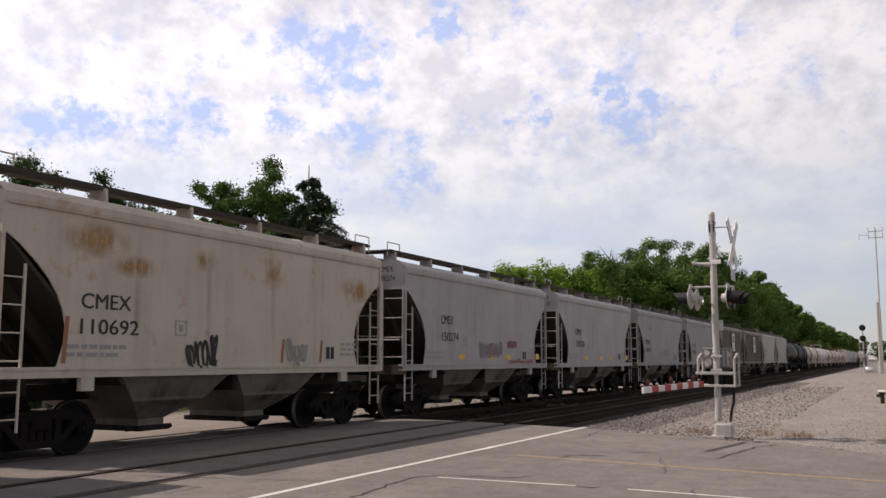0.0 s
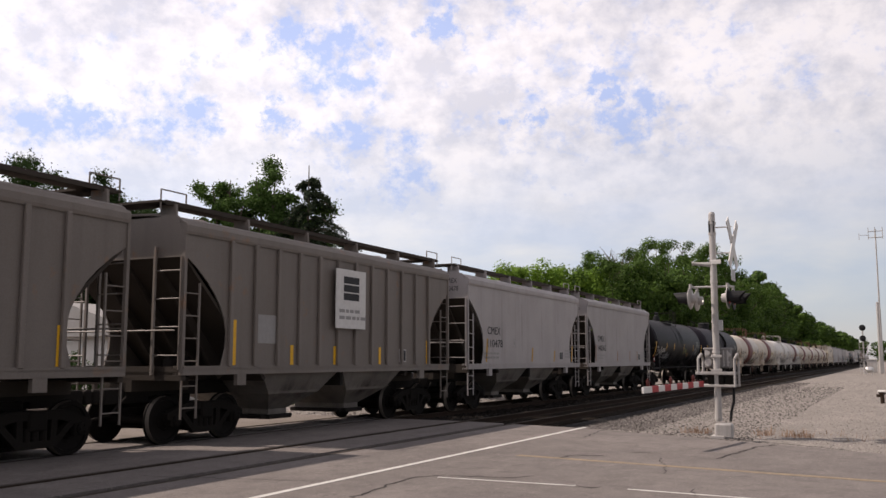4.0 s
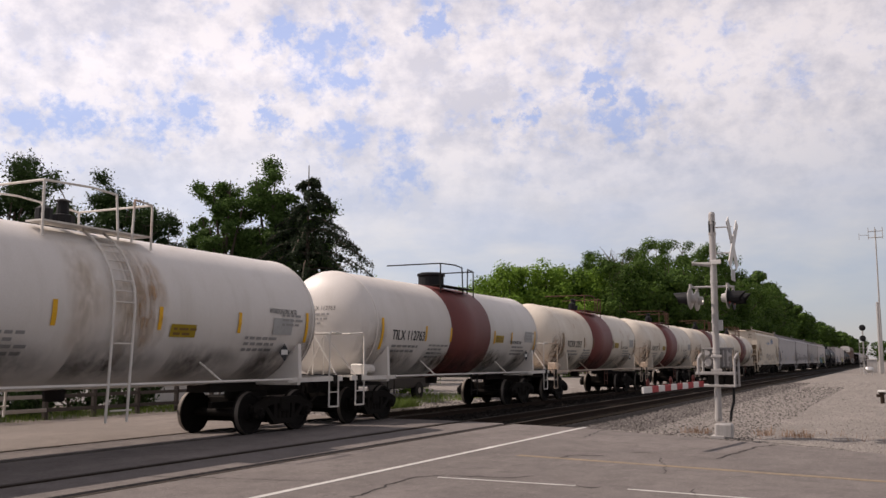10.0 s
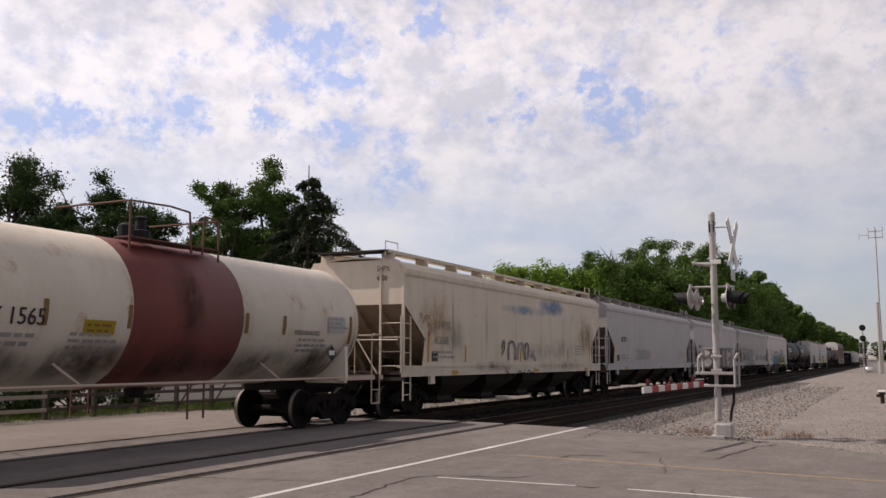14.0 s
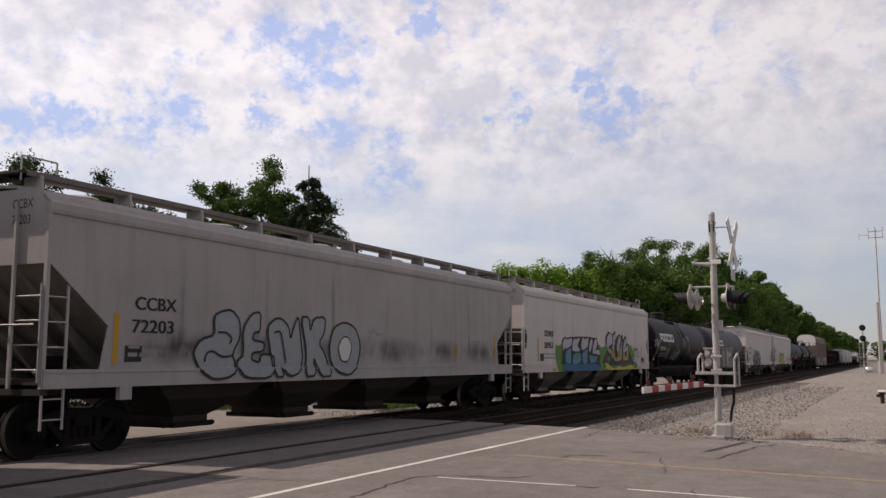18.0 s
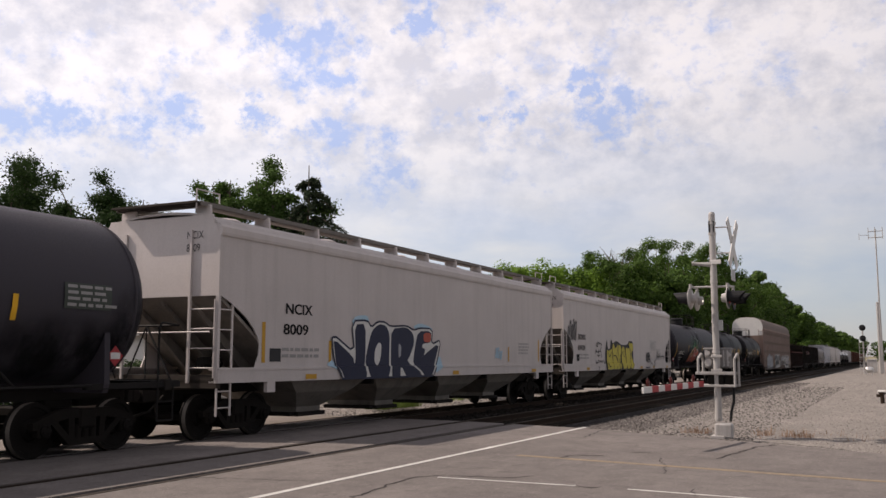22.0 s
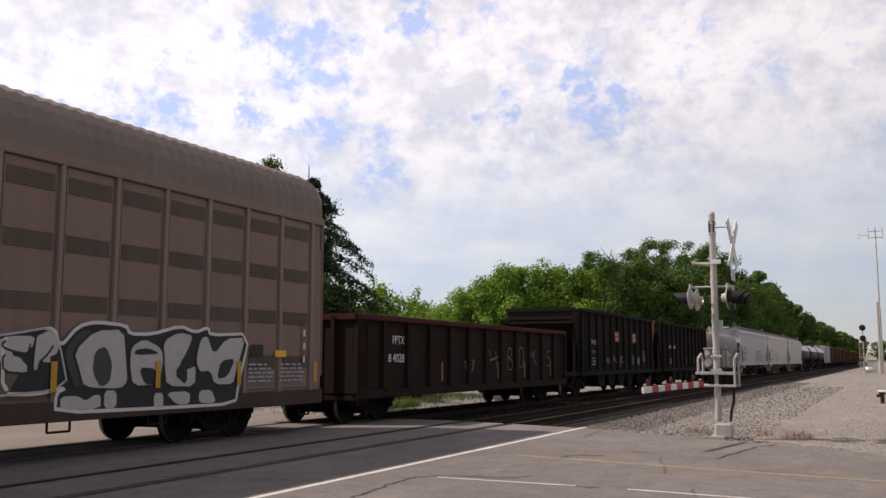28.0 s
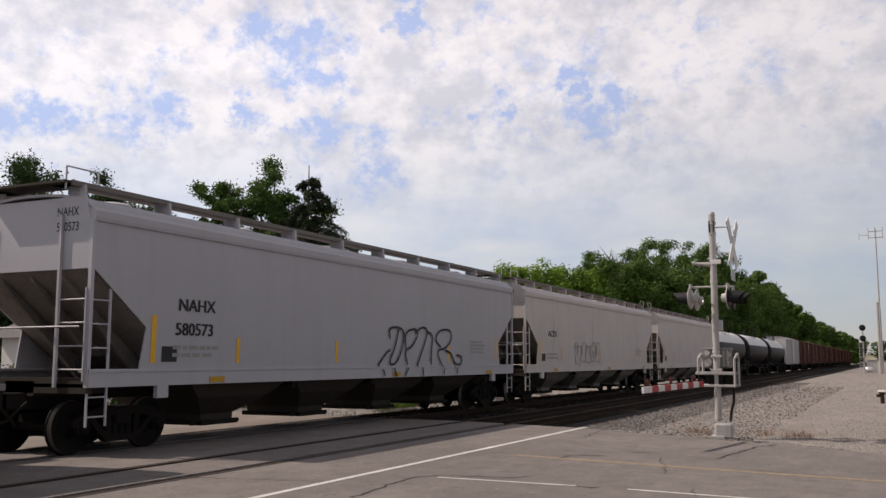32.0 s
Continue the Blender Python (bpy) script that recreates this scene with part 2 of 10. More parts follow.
def tube(bm, a, b, r, seg=6):
    a, b = Vector(a), Vector(b)
    d = (b - a).normalized()
    u = d.orthogonal().normalized()
    w = d.cross(u)
    ra = [bm.verts.new(a + (u * math.cos(k * math.tau / seg) + w * math.sin(k * math.tau / seg)) * r) for k in range(seg)]
    rb = [bm.verts.new(b + (u * math.cos(k * math.tau / seg) + w * math.sin(k * math.tau / seg)) * r) for k in range(seg)]
    for k in range(seg):
        bm.faces.new((ra[k], ra[(k + 1) % seg], rb[(k + 1) % seg], rb[k]))
    bm.faces.new(ra[::-1])
    bm.faces.new(rb)


def polyline(bm, pts, r, seg=6):
    for a, b in zip(pts, pts[1:]):
        tube(bm, a, b, r, seg)


def lathe(bm, prof, axis="x", seg=24, centre=(0, 0, 0), mats=None):
    """prof: (distance along the axis, radius)."""
    c = Vector(centre)
    rings = []
    for t, r in prof:
        ring = []
        for k in range(seg):
            p, q = r * math.cos(k * math.tau / seg), r * math.sin(k * math.tau / seg)
            ring.append(bm.verts.new(c + Vector({"x": (t, p, q), "y": (q, t, p), "z": (p, q, t)}[axis])))
        rings.append(ring)
    for i in range(len(rings) - 1):
        for k in range(seg):
            f = bm.faces.new((rings[i][k], rings[i][(k + 1) % seg], rings[i + 1][(k + 1) % seg], rings[i + 1][k]))
            if mats:
                f.material_index = mats[i]
    bm.faces.new(rings[0][::-1])
    bm.faces.new(rings[-1])


def slab(bm, outline, axis, a, b):
    """A polygon drawn on two axes, extruded along the third from a to b."""
    def at(p, d):
        return {"x": (d, p[0], p[1]), "y": (p[0], d, p[1]), "z": (p[0], p[1], d)}[axis]
    va = [bm.verts.new(at(p, a)) for p in outline]
    vb = [bm.verts.new(at(p, b)) for p in outline]
    n = len(outline)
    fa, fb = bm.faces.new(va), bm.faces.new(vb)
    for i in range(n):
        bm.faces.new((va[i], va[(i + 1) % n], vb[(i + 1) % n], vb[i]))
    return fa, fb


def fix(bm):
    bmesh.ops.recalc_face_normals(bm, faces=bm.faces)
    return bm


TEXT_MESHES = {}


def text_mesh(body, size):
    key = (body, size)
    if key not in TEXT_MESHES:
        cu = bpy.data.curves.new("marking", "FONT")
        cu.body, cu.size, cu.align_x, cu.resolution_u = body, size, "LEFT", 3
        ob = bpy.data.objects.new("marking", cu)
        TEXT_MESHES[key] = bpy.data.meshes.new_from_object(ob)
        bpy.data.objects.remove(ob)
    return TEXT_MESHES[key].copy()


def lettering(body, size, mat, parent, y, z, surface, wide=1.0, label="", name="marking", span=None):
    """Text on a side of a car that faces +x; surface(y, z) gives x; span sets its whole width."""
    src = text_mesh(body, size)
    if span:
        wide = span / (max(v.co.x for v in src.vertices) + 0.01 * size)
    count = len(src.vertices)
    verts, faces = [], []
    for k, shift in enumerate((0.0, 0.012 * size, -0.012 * size)):
        for v in src.vertices:
            yy, zz = y + v.co.x * wide + shift, z + v.co.y
            verts.append((surface(yy, zz) + 0.0008 * k, yy, zz))
        faces += [[i + k * count for i in p.vertices] for p in src.polygons]
    bpy.data.meshes.remove(src)
    me = bpy.data.meshes.new(name)
    me.from_pydata(verts, [], faces)
    me.materials.append(mat)
    ob = new(name, me)
    ob.parent = parent
    if label:
        ob["label"] = label
    return ob


def patch(mat, parent, y0, z0, y1, z1, surface, name="plate", label="", lean=0.0):
    """A thin plate on a side that faces +x."""
    bm = bmesh.new()
    n = max(1, int(abs(z1 - z0) / 0.15))
    rows = []
    for i in range(n + 1):
        z = z0 + (z1 - z0) * i / n
        dy = lean * i / n
        rows.append([bm.verts.new((surface(y, z), y + dy, z)) for y in (y0, y1)])
    for a, b in zip(rows, rows[1:]):
        bm.faces.new((a[0], a[1], b[1], b[0]))
    return part(name, bm, mat, parent, label)


def bars(mat, parent, y, z, width, rows, step, surface, seed, name="data_stencil"):
    """Small unreadable writing as bars."""
    rng = random.Random(seed)
    bm = bmesh.new()
    for r in range(rows):
        yy = y
        while yy < y + width * rng.uniform(0.75, 1.0):
            w = rng.uniform(0.08, 0.28)
            q = [(yy, z - r * step), (yy + w, z - r * step), (yy + w, z - r * step + step * 0.5), (yy, z - r * step + step * 0.5)]
            bm.faces.new([bm.verts.new((surface(*p), *p)) for p in q])
            yy += w + 0.05
    ob = part(name, bm, mat, parent)
    ob["kind"] = "stuff"
    return ob


# ---- running gear ----
WHEEL_R = 0.457
FAR_DROP = -0.045  # the far track lies a little lower than the near one


def wheelset_mesh():
    bm = bmesh.new()
    for s in (-1, 1):
        inner, outer = s * 0.695, s * 0.83
        prof = [(inner, 0.16), (inner, 0.36), (inner, 0.475), (s * 0.728, 0.475), (s * 0.74, WHEEL_R), (outer, WHEEL_R - 0.006), (outer, 0.385), (s * 0.80, 0.37), (s * 0.775, 0.19), (s * 0.84, 0.15), (s * 0.84, 0.10)]
        mats = [0, 0, 0, 0, 1, 0, 0, 0, 0, 0]
        lathe(bm, prof, "x", 28, mats=mats)
    lathe(bm, [(-1.02, 0.07), (-0.84, 0.085), (0.84, 0.085), (1.02, 0.07)], "x", 12)
    for s in (-1, 1):
        lathe(bm, [(s * 1.02, 0.105), (s * 1.14, 0.105), (s * 1.15, 0.06)], "x", 10)
        for k in range(3):
            a = k * math.tau / 3
            box(bm, s * 1.15 - 0.012, math.cos(a) * 0.06 - 0.018, math.sin(a) * 0.06 - 0.018, s * 1.15 + 0.02, math.cos(a) * 0.06 + 0.018, math.sin(a) * 0.06 + 0.018)
    fix(bm)
    me = bpy.data.meshes.new("wheelset")
    bm.to_mesh(me)
    bm.free()
    me.materials.append(WHEEL)
    me.materials.append(TREAD)
    for p in me.polygons:
        p.use_smooth = p.material_index == 1
    return me


def side_frame_mesh(s):
    bm = bmesh.new()
    x0, x1 = s * 0.96, s * 1.09
    zc = WHEEL_R
    top = [(-1.12, zc + 0.13), (-0.95, zc + 0.20), (-0.55, zc + 0.33), (0.55, zc + 0.33), (0.95, zc + 0.20), (1.12, zc + 0.13), (1.12, zc + 0.02), (1.0, zc + 0.02), (1.0, zc + 0.10), (0.78, zc + 0.10), (0.60, zc + 0.14), (0.40, zc + 0.18), (-0.40, zc + 0.18), (-0.60, zc + 0.14), (-0.78, zc + 0.10), (-1.0, zc + 0.10), (-1.0, zc + 0.02), (-1.12, zc + 0.02)]
    slab(bm, top, "x", x0, x1)
    for q in (-1, 1):
        slab(bm, [(q * 0.78, zc + 0.12), (q * 0.62, zc + 0.12), (q * 0.26, zc - 0.22), (q * 0.38, zc - 0.26)], "x", x0, x1)
        slab(bm, [(q * 0.40, zc + 0.2), (q * 0.28, zc + 0.2), (q * 0.26, zc - 0.22), (q * 0.38, zc - 0.24)], "x", x0, x1)
        box(bm, s * 0.95, q * 0.889 - 0.13, zc - 0.12, s * 1.10, q * 0.889 + 0.13, zc + 0.12, 0.02)
    slab(bm, [(-0.40, zc - 0.26), (0.40, zc - 0.26), (0.32, zc - 0.15), (-0.32, zc - 0.15)], "x", x0, x1)
    for q in (-0.16, 0.0, 0.16):
        lathe(bm, [(zc - 0.15, 0.068), (zc + 0.06, 0.068)], "z", 10, (s * 1.03, q, 0))
    return fix(bm)


WHEELSET_MESH = wheelset_mesh()
FRAME_MESHES = {}
for s_ in (-1, 1):
    b_ = side_frame_mesh(s_)
    FRAME_MESHES[s_] = bpy.data.meshes.new("side_frame")
    b_.to_mesh(FRAME_MESHES[s_])
    b_.free()
    FRAME_MESHES[s_].materials.append(STEEL_DARK)
b_ = bmesh.new()
box(b_, -1.12, -0.19, 0.46, 1.12, 0.19, 0.78, 0.03)
box(b_, -0.4, -0.3, 0.72, 0.4, 0.3, 0.92, 0.02)
for q_ in (-0.45, 0.45):
    tube(b_, (-0.8, q_, 0.33), (0.8, q_, 0.33), 0.05, 6)
# brake beams, rods and the spring plank between the wheels
for q_ in (-1, 1):
    box(b_, -0.78, q_ * 0.37 - 0.05, 0.27, 0.78, q_ * 0.37 + 0.05, 0.50, 0.01)
    box(b_, -0.05, min(q_ * 0.37, q_ * 1.25), 0.55, 0.05, max(q_ * 0.37, q_ * 1.25), 0.68)
    for s_ in (-1, 1):
        box(b_, s_ * 0.77 - 0.06, q_ * 0.42 - 0.05, 0.28, s_ * 0.77 + 0.06, q_ * 0.42 + 0.06, 0.60, 0.01)
box(b_, -1.0, -0.3, 0.22, 1.0, 0.3, 0.30)
BOLSTER_MESH = bpy.data.meshes.new("bolster")
b_.to_mesh(BOLSTER_MESH)
b_.free()
BOLSTER_MESH.materials.append(STEEL_DARK)


def child(name, me, parent, at=(0, 0, 0)):
    ob = new(name, me)
    ob.parent = parent
    ob.location = at
    return ob


def trucks(car, half):
    for y in (-half, half):
        tr = child("truck", BOLSTER_MESH, car, (0, y, FAR_DROP))
        tr["label"] = "cast steel truck with two wheelsets"
        for s in (-1, 1):
            child("side_frame", FRAME_MESHES[s], tr)
        for q in (-0.889, 0.889):
            child("wheelset", WHEELSET_MESH, tr, (0, q, WHEEL_R))


def coupler_pair(car, end):
    for q in (-1, 1):
        bm = bmesh.new()
        box(bm, -0.16, q * (end - 1.4), 0.72, 0.16, q * (end - 0.25), 1.0, 0.02)
        box(bm, -0.07, q * (end - 0.3), 0.80, 0.07, q * end, 0.95, 0.02)
        box(bm, -0.14, q * (end - 0.18), 0.74, 0.13, q * end, 1.0, 0.03)
        polyline(bm, [(0.35, q * (end - 0.6), 0.85), (0.30, q * (end - 0.25), 0.55), (0.08, q * (end - 0.02), 0.45)], 0.025, 6)
        part("coupler", fix(bm), UNDER, car)


def ladder(car, mat, x, y, z0, z1, n, along="y", width=0.42, rail=0.02):
    """A ladder; along: the axis on which its rungs run."""
    bm = bmesh.new()
    a, b = ((x, y - width / 2), (x, y + width / 2)) if along == "y" else ((x - width / 2, y), (x + width / 2, y))
    for p in (a, b):
        box(bm, p[0] - rail, p[1] - rail, z0, p[0] + rail, p[1] + rail, z1)
    for k in range(n):
        z = z0 + (k + 0.5) * (z1 - z0) / n
        tube(bm, (*a, z), (*b, z), 0.014, 6)
    return part("ladder", bm, mat, car)


# ---- covered hopper ----
def hopper(label, length, mat, height=4.28, width=3.12, bays=2, style="curved", ribs=0, group="covered hopper cars", sill=(1.10, 1.38), name="covered_hopper_car", board=True, cut=None):
    car = thing(name, label, "hopper car", group)
    hw, he = width / 2, length / 2
    zs, zt = sill
    zb = height - (0.34 if bays < 3 else 0.41)
    c0, c1 = cut[:2] if cut else ((3.52, 1.27) if style == "curved" else (3.1, 1.3))
    bulge = 0.022 if style == "angled" else 0.0
    bow_out = lambda z: bulge * max(0.0, 1 - ((2 * z - zt - zb) / (zb - zt)) ** 2)
    # side sheets, cut away at the ends over the slope sheets
    for s in (-1, 1):
        bm = bmesh.new()
        if style == "curved":
            bow = ((0.0, 1.0), (0.27, 0.90), (0.53, 0.775), (0.71, 0.67), (0.85, 0.555), (0.95, 0.44), (1.0, 0.32), (0.985, 0.18), (0.91, 0.04), (0.89, 0.0))
            edge = [(he - c1 * p, zt + (c0 - zt) * k) for p, k in bow]
            if cut and len(cut) == 3:
                # only a tall slot beside the ladder is open
                edge = [(he, c0), (he - c1 * 0.7, c0 - 0.06), (he - c1, c0 - 0.25), (he - c1, cut[2] + 0.25), (he - c1 * 0.7, cut[2] + 0.06), (he, cut[2]), (he, zt)]
        else:
            edge = [(he, c0), (he - c1, c0 - 0.98), (he - c1 * 0.9, zt)]
        up = [(p, z) for p, z in edge]
        prof = [(-p, z) for p, z in up[::-1]] + [(-he, zb)] + [(he, zb)] + up
        slab(bm, prof, "x", s * (hw - 0.03), s * hw)
        if bulge:
            for k in range(1, 10):
                z = zt + (zb - zt) * k / 10
                bmesh.ops.bisect_plane(bm, geom=[*bm.verts, *bm.edges, *bm.faces], plane_co=(0, 0, z), plane_no=(0, 0, 1))
            for v in bm.verts:
                v.co.x += s * bow_out(v.co.z)
        part("side_sheet", fix(bm), mat, car)
        bm = bmesh.new()
        slab(bm, [(s * hw, zb - 0.02), (s * (hw + 0.03), zb - 0.02), (s * (hw + 0.045), zb + 0.04), (s * (hw + 0.045), zb + 0.15), (s * (hw + 0.01), zb + 0.205), (s * (hw - 0.12), zb + 0.23), (s * (hw - 0.12), zb)], "y", -he, he)
        part("roof_eave", fix(bm), mat, car)
        bm = bmesh.new()
        box(bm, s * (hw - 0.20), -he, zs, s * (hw + 0.03), he, zs + 0.04)
        box(bm, s * (hw + 0.005), -he, zs, s * (hw + 0.035), he, zt, 0.0)
        box(bm, s * (hw - 0.20), -he, zt - 0.03, s * (hw + 0.05), he, zt + 0.02)
        part("side_sill", bm, mat, car)
        if ribs:
            for k in range(ribs):
                y = -he + 1.35 + (length - 2.7) * k / (ribs - 1)
                bm = bmesh.new()
                box(bm, s * hw, y - 0.05, zt, s * (hw + 0.075), y + 0.05, zb, 0.012)
                part("rib", bm, mat, car)
    # roof
    bm = bmesh.new()
    arc = [(-(hw - 0.06) * math.cos(math.pi * k / 12), zb + 0.2 + (height - zb - 0.09) * math.sin(math.pi * k / 12) ** 0.9) for k in range(13)]
    slab(bm, arc + [(p, z - 0.05) for p, z in arc[::-1]], "y", -he, he)
    part("roof", fix(bm), mat, car)
    for k in range(max(3, int(length / 3.4))):
        y = -he + length * (k + 0.5) / max(3, int(length / 3.4))
        bm = bmesh.new()
        lathe(bm, [(height + 0.08, 0.40), (height + 0.2, 0.40), (height + 0.24, 0.32)], "z", 14, (0, y, 0))
        part("roof_hatch", bm, mat, car)
    # ends: upper sheet, slope sheets, posts, platform
    for q in (-1, 1):
        bm = bmesh.new()
        slab(bm, [(-hw + 0.04, c0 - 0.03), (hw - 0.04, c0 - 0.03), (hw - 0.04, zb), (hw - 0.2, height), (-hw + 0.2, height), (-hw + 0.04, zb)], "y", q * (he - 0.03), q * (he + 0.01))
        part("end_sheet", fix(bm), mat, car)
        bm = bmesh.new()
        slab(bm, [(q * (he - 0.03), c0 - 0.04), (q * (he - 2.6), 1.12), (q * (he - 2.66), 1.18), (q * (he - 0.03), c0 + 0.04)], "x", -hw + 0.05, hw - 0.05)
        # SLOPE puts the shade of the open recess into the sheet's colour
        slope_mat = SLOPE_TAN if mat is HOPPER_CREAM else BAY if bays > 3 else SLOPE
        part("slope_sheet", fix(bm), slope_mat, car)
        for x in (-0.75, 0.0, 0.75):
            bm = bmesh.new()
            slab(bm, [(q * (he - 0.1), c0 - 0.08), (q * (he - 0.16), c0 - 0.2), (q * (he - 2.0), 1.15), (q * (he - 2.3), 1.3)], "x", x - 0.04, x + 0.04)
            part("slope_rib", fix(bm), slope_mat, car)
        bm = bmesh.new()
        box(bm, -hw + 0.02, q * (he - 1.15), zs, hw - 0.02, q * he, zs + 0.06)
        box(bm, -hw, q * (he - 0.12), zs - 0.1, hw, q * he, zs + 0.16)
        box(bm, -0.35, q * (he - 1.6), 0.95, 0.35, q * he, 1.2)
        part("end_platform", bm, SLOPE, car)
        for s in (-1, 1):
            bm = bmesh.new()
            box(bm, s * (hw - 0.01) - 0.035, q * (he - 0.01) - 0.035, zs, s * (hw - 0.01) + 0.035, q * (he - 0.01) + 0.035, zb)
            part("corner_post", bm, mat, car)
            short = bool(cut) or style != "curved"
            ladder(car, mat, s * (hw - 0.02), q * (he - 0.24), zs + 0.05, 2.75 if short else 3.02, 4, "y", 0.44, 0.018)
            ladder(car, mat, s * (hw - 0.02), q * (he - 0.24), 0.46, zs, 2, "y", 0.42, 0.016)
            bm = bmesh.new()
            box(bm, s * 0.87 - 0.025, q * (he + 0.04) - 0.025, zs, s * 0.87 + 0.025, q * (he + 0.04) + 0.025, 3.7 if not short else height - 0.3)
            part("end_post", bm, mat, car)
            ladder(car, mat, s * 1.19, q * (he + 0.03), zs + 0.1, 2.75 if short else 3.5, 4, "x", 0.62, 0.014)
            bm = bmesh.new()
            box(bm, s * hw - 0.06, q * (he - 1.75) - 0.14, zs - 0.22, s * (hw + 0.03), q * (he - 1.75) + 0.14, zs)
            part("jacking_pad", bm, mat, car)
        bm = bmesh.new()
        tube(bm, (-hw + 0.1, q * (he + 0.12), 2.1), (hw - 0.1, q * (he + 0.12), 2.1), 0.016)
        part("grab_rail", bm, mat, car)
    bm = bmesh.new()
    lathe(bm, [(he + 0.16, 0.05), (he + 0.18, 0.28), (he + 0.2, 0.28), (he + 0.22, 0.05)], "y", 14, (-0.5, 0, 2.3))
    part("brake_wheel", bm, SLOPE, car)
    # running board round the hatches
    if board:
        up = height + (0.25 if bays < 3 else 0.22)
        for s in (-1, 1):
            bm = bmesh.new()
            box(bm, s * 0.62, -he - 0.1, up, s * 1.12, he + 0.1, up + 0.04)
            box(bm, s * 1.10, -he - 0.1, up - 0.03, s * 1.13, he + 0.1, up + 0.06)
            part("running_board", bm, mat if mat is HOPPER_CREAM else BOARD if bays > 3 else SLOPE, car)
            n = max(5, int(length / 1.75))
            for k in range(n):
                y = -he + 0.15 + (length - 0.3) * k / (n - 1)
                bm = bmesh.new()
                slab(bm, [(s * 0.8, height + 0.08), (s * 1.2, height - 0.02), (s * 1.18, up + 0.01), (s * 0.8, up + 0.01)], "y", y - 0.03, y + 0.03)
                part("board_bracket", fix(bm), mat, car)
        for q in (-1, 1):
            bm = bmesh.new()
            box(bm, -1.12, q * (he - 0.05) - 0.3, up, 1.12, q * (he - 0.05) + 0.3, up + 0.04)
            part("cross_board", bm, SLOPE, car)
            bm = bmesh.new()
            polyline(bm, [(1.1, q * (he - 0.5), height + 0.3), (1.1, q * (he - 0.5), height + 0.5), (1.1, q * (he + 0.2), height + 0.5), (1.1, q * (he + 0.2), height + 0.1)], 0.016)
            part("roof_grab_iron", bm, mat, car)
    # bays and centre sill
    bm = bmesh.new()
    box(bm, -0.2, -he, 0.85, 0.2, he, 1.12)
    part("centre_sill", bm, UNDER, car)
    span = length - 2 * 2.55
    w = span / bays
    for k in range(bays):
        y = -span / 2 + w * (k + 0.5)
        bm = bmesh.new()
        top, bot = w / 2 - 0.02, 0.34 if bays < 3 else 0.5
        ring = []
        for z, yy, xx in ((zs + 0.1, top, hw - 0.1), (0.82, bot + (top - bot) * 0.5, 1.2), (0.46, bot, 0.75), (0.30, bot, 0.75)):
            ring.append([bm.verts.new((sx * xx, y + sy * yy, z)) for sx, sy in ((-1, -1), (1, -1), (1, 1), (-1, 1))])
        for a, b in zip(ring, ring[1:]):
            for i in range(4):
                bm.faces.new((a[i], a[(i + 1) % 4], b[(i + 1) % 4], b[i]))
        bm.faces.new(ring[-1])
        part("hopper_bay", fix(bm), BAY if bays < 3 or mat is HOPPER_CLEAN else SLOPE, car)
        if bays < 3:
            side = lambda yy, zz: 1.2 + (hw - 1.3) * (zz - 0.82) / (zs + 0.1 - 0.82) + 0.004 if zz > 0.82 else 0.75 + 0.45 * (zz - 0.46) / 0.36 + 0.004
            bm = bmesh.new()
            w0 = w * 0.42
            grid = [[bm.verts.new((side(0, 0.5 + 0.1 * b), y + w0 * (0.25 * a - 1) * (0.55 + 0.06 * b), 0.5 + 0.1 * b)) for a in range(9)] for b in range(8)]
            for p, q in zip(grid, grid[1:]):
                for a in range(8):
                    bm.faces.new((p[a], p[a + 1], q[a + 1], q[a]))
            part("grime_splash", bm, STAIN_SOOT, car, "dark grime splashed on the bay", smooth=True)
        bm = bmesh.new()
        box(bm, -0.85, y - bot - 0.08, 0.24, 0.85, y + bot + 0.08, 0.34, 0.015)
        tube(bm, (0.7, y - bot - 0.25, 0.29), (0.7, y + bot + 0.25, 0.29), 0.045, 8)
        part("outlet_gate", bm, UNDER, car)
    for k in range(bays + 1):
        y = -span / 2 + w * k
        if 0 < k < bays:
            bm = bmesh.new()
            box(bm, -hw + 0.1, y - 0.06, 0.95, hw - 0.1, y + 0.06, zs + 0.2)
            part("cross_bearer", bm, UNDER, car)
    bm = bmesh.new()
    lathe(bm, [(-he + 1.0, 0.12), (-he + 1.6, 0.12)], "y", 10, (0.3, 0, 1.5))
    part("brake_cylinder", bm, UNDER, car)
    trucks(car, he - 1.32)
    coupler_pair(car, he + 0.72)
    surf = lambda y, z: hw + (0.052 if z < zt + 0.022 else 0.007 + bow_out(z))
    return car, surf, he


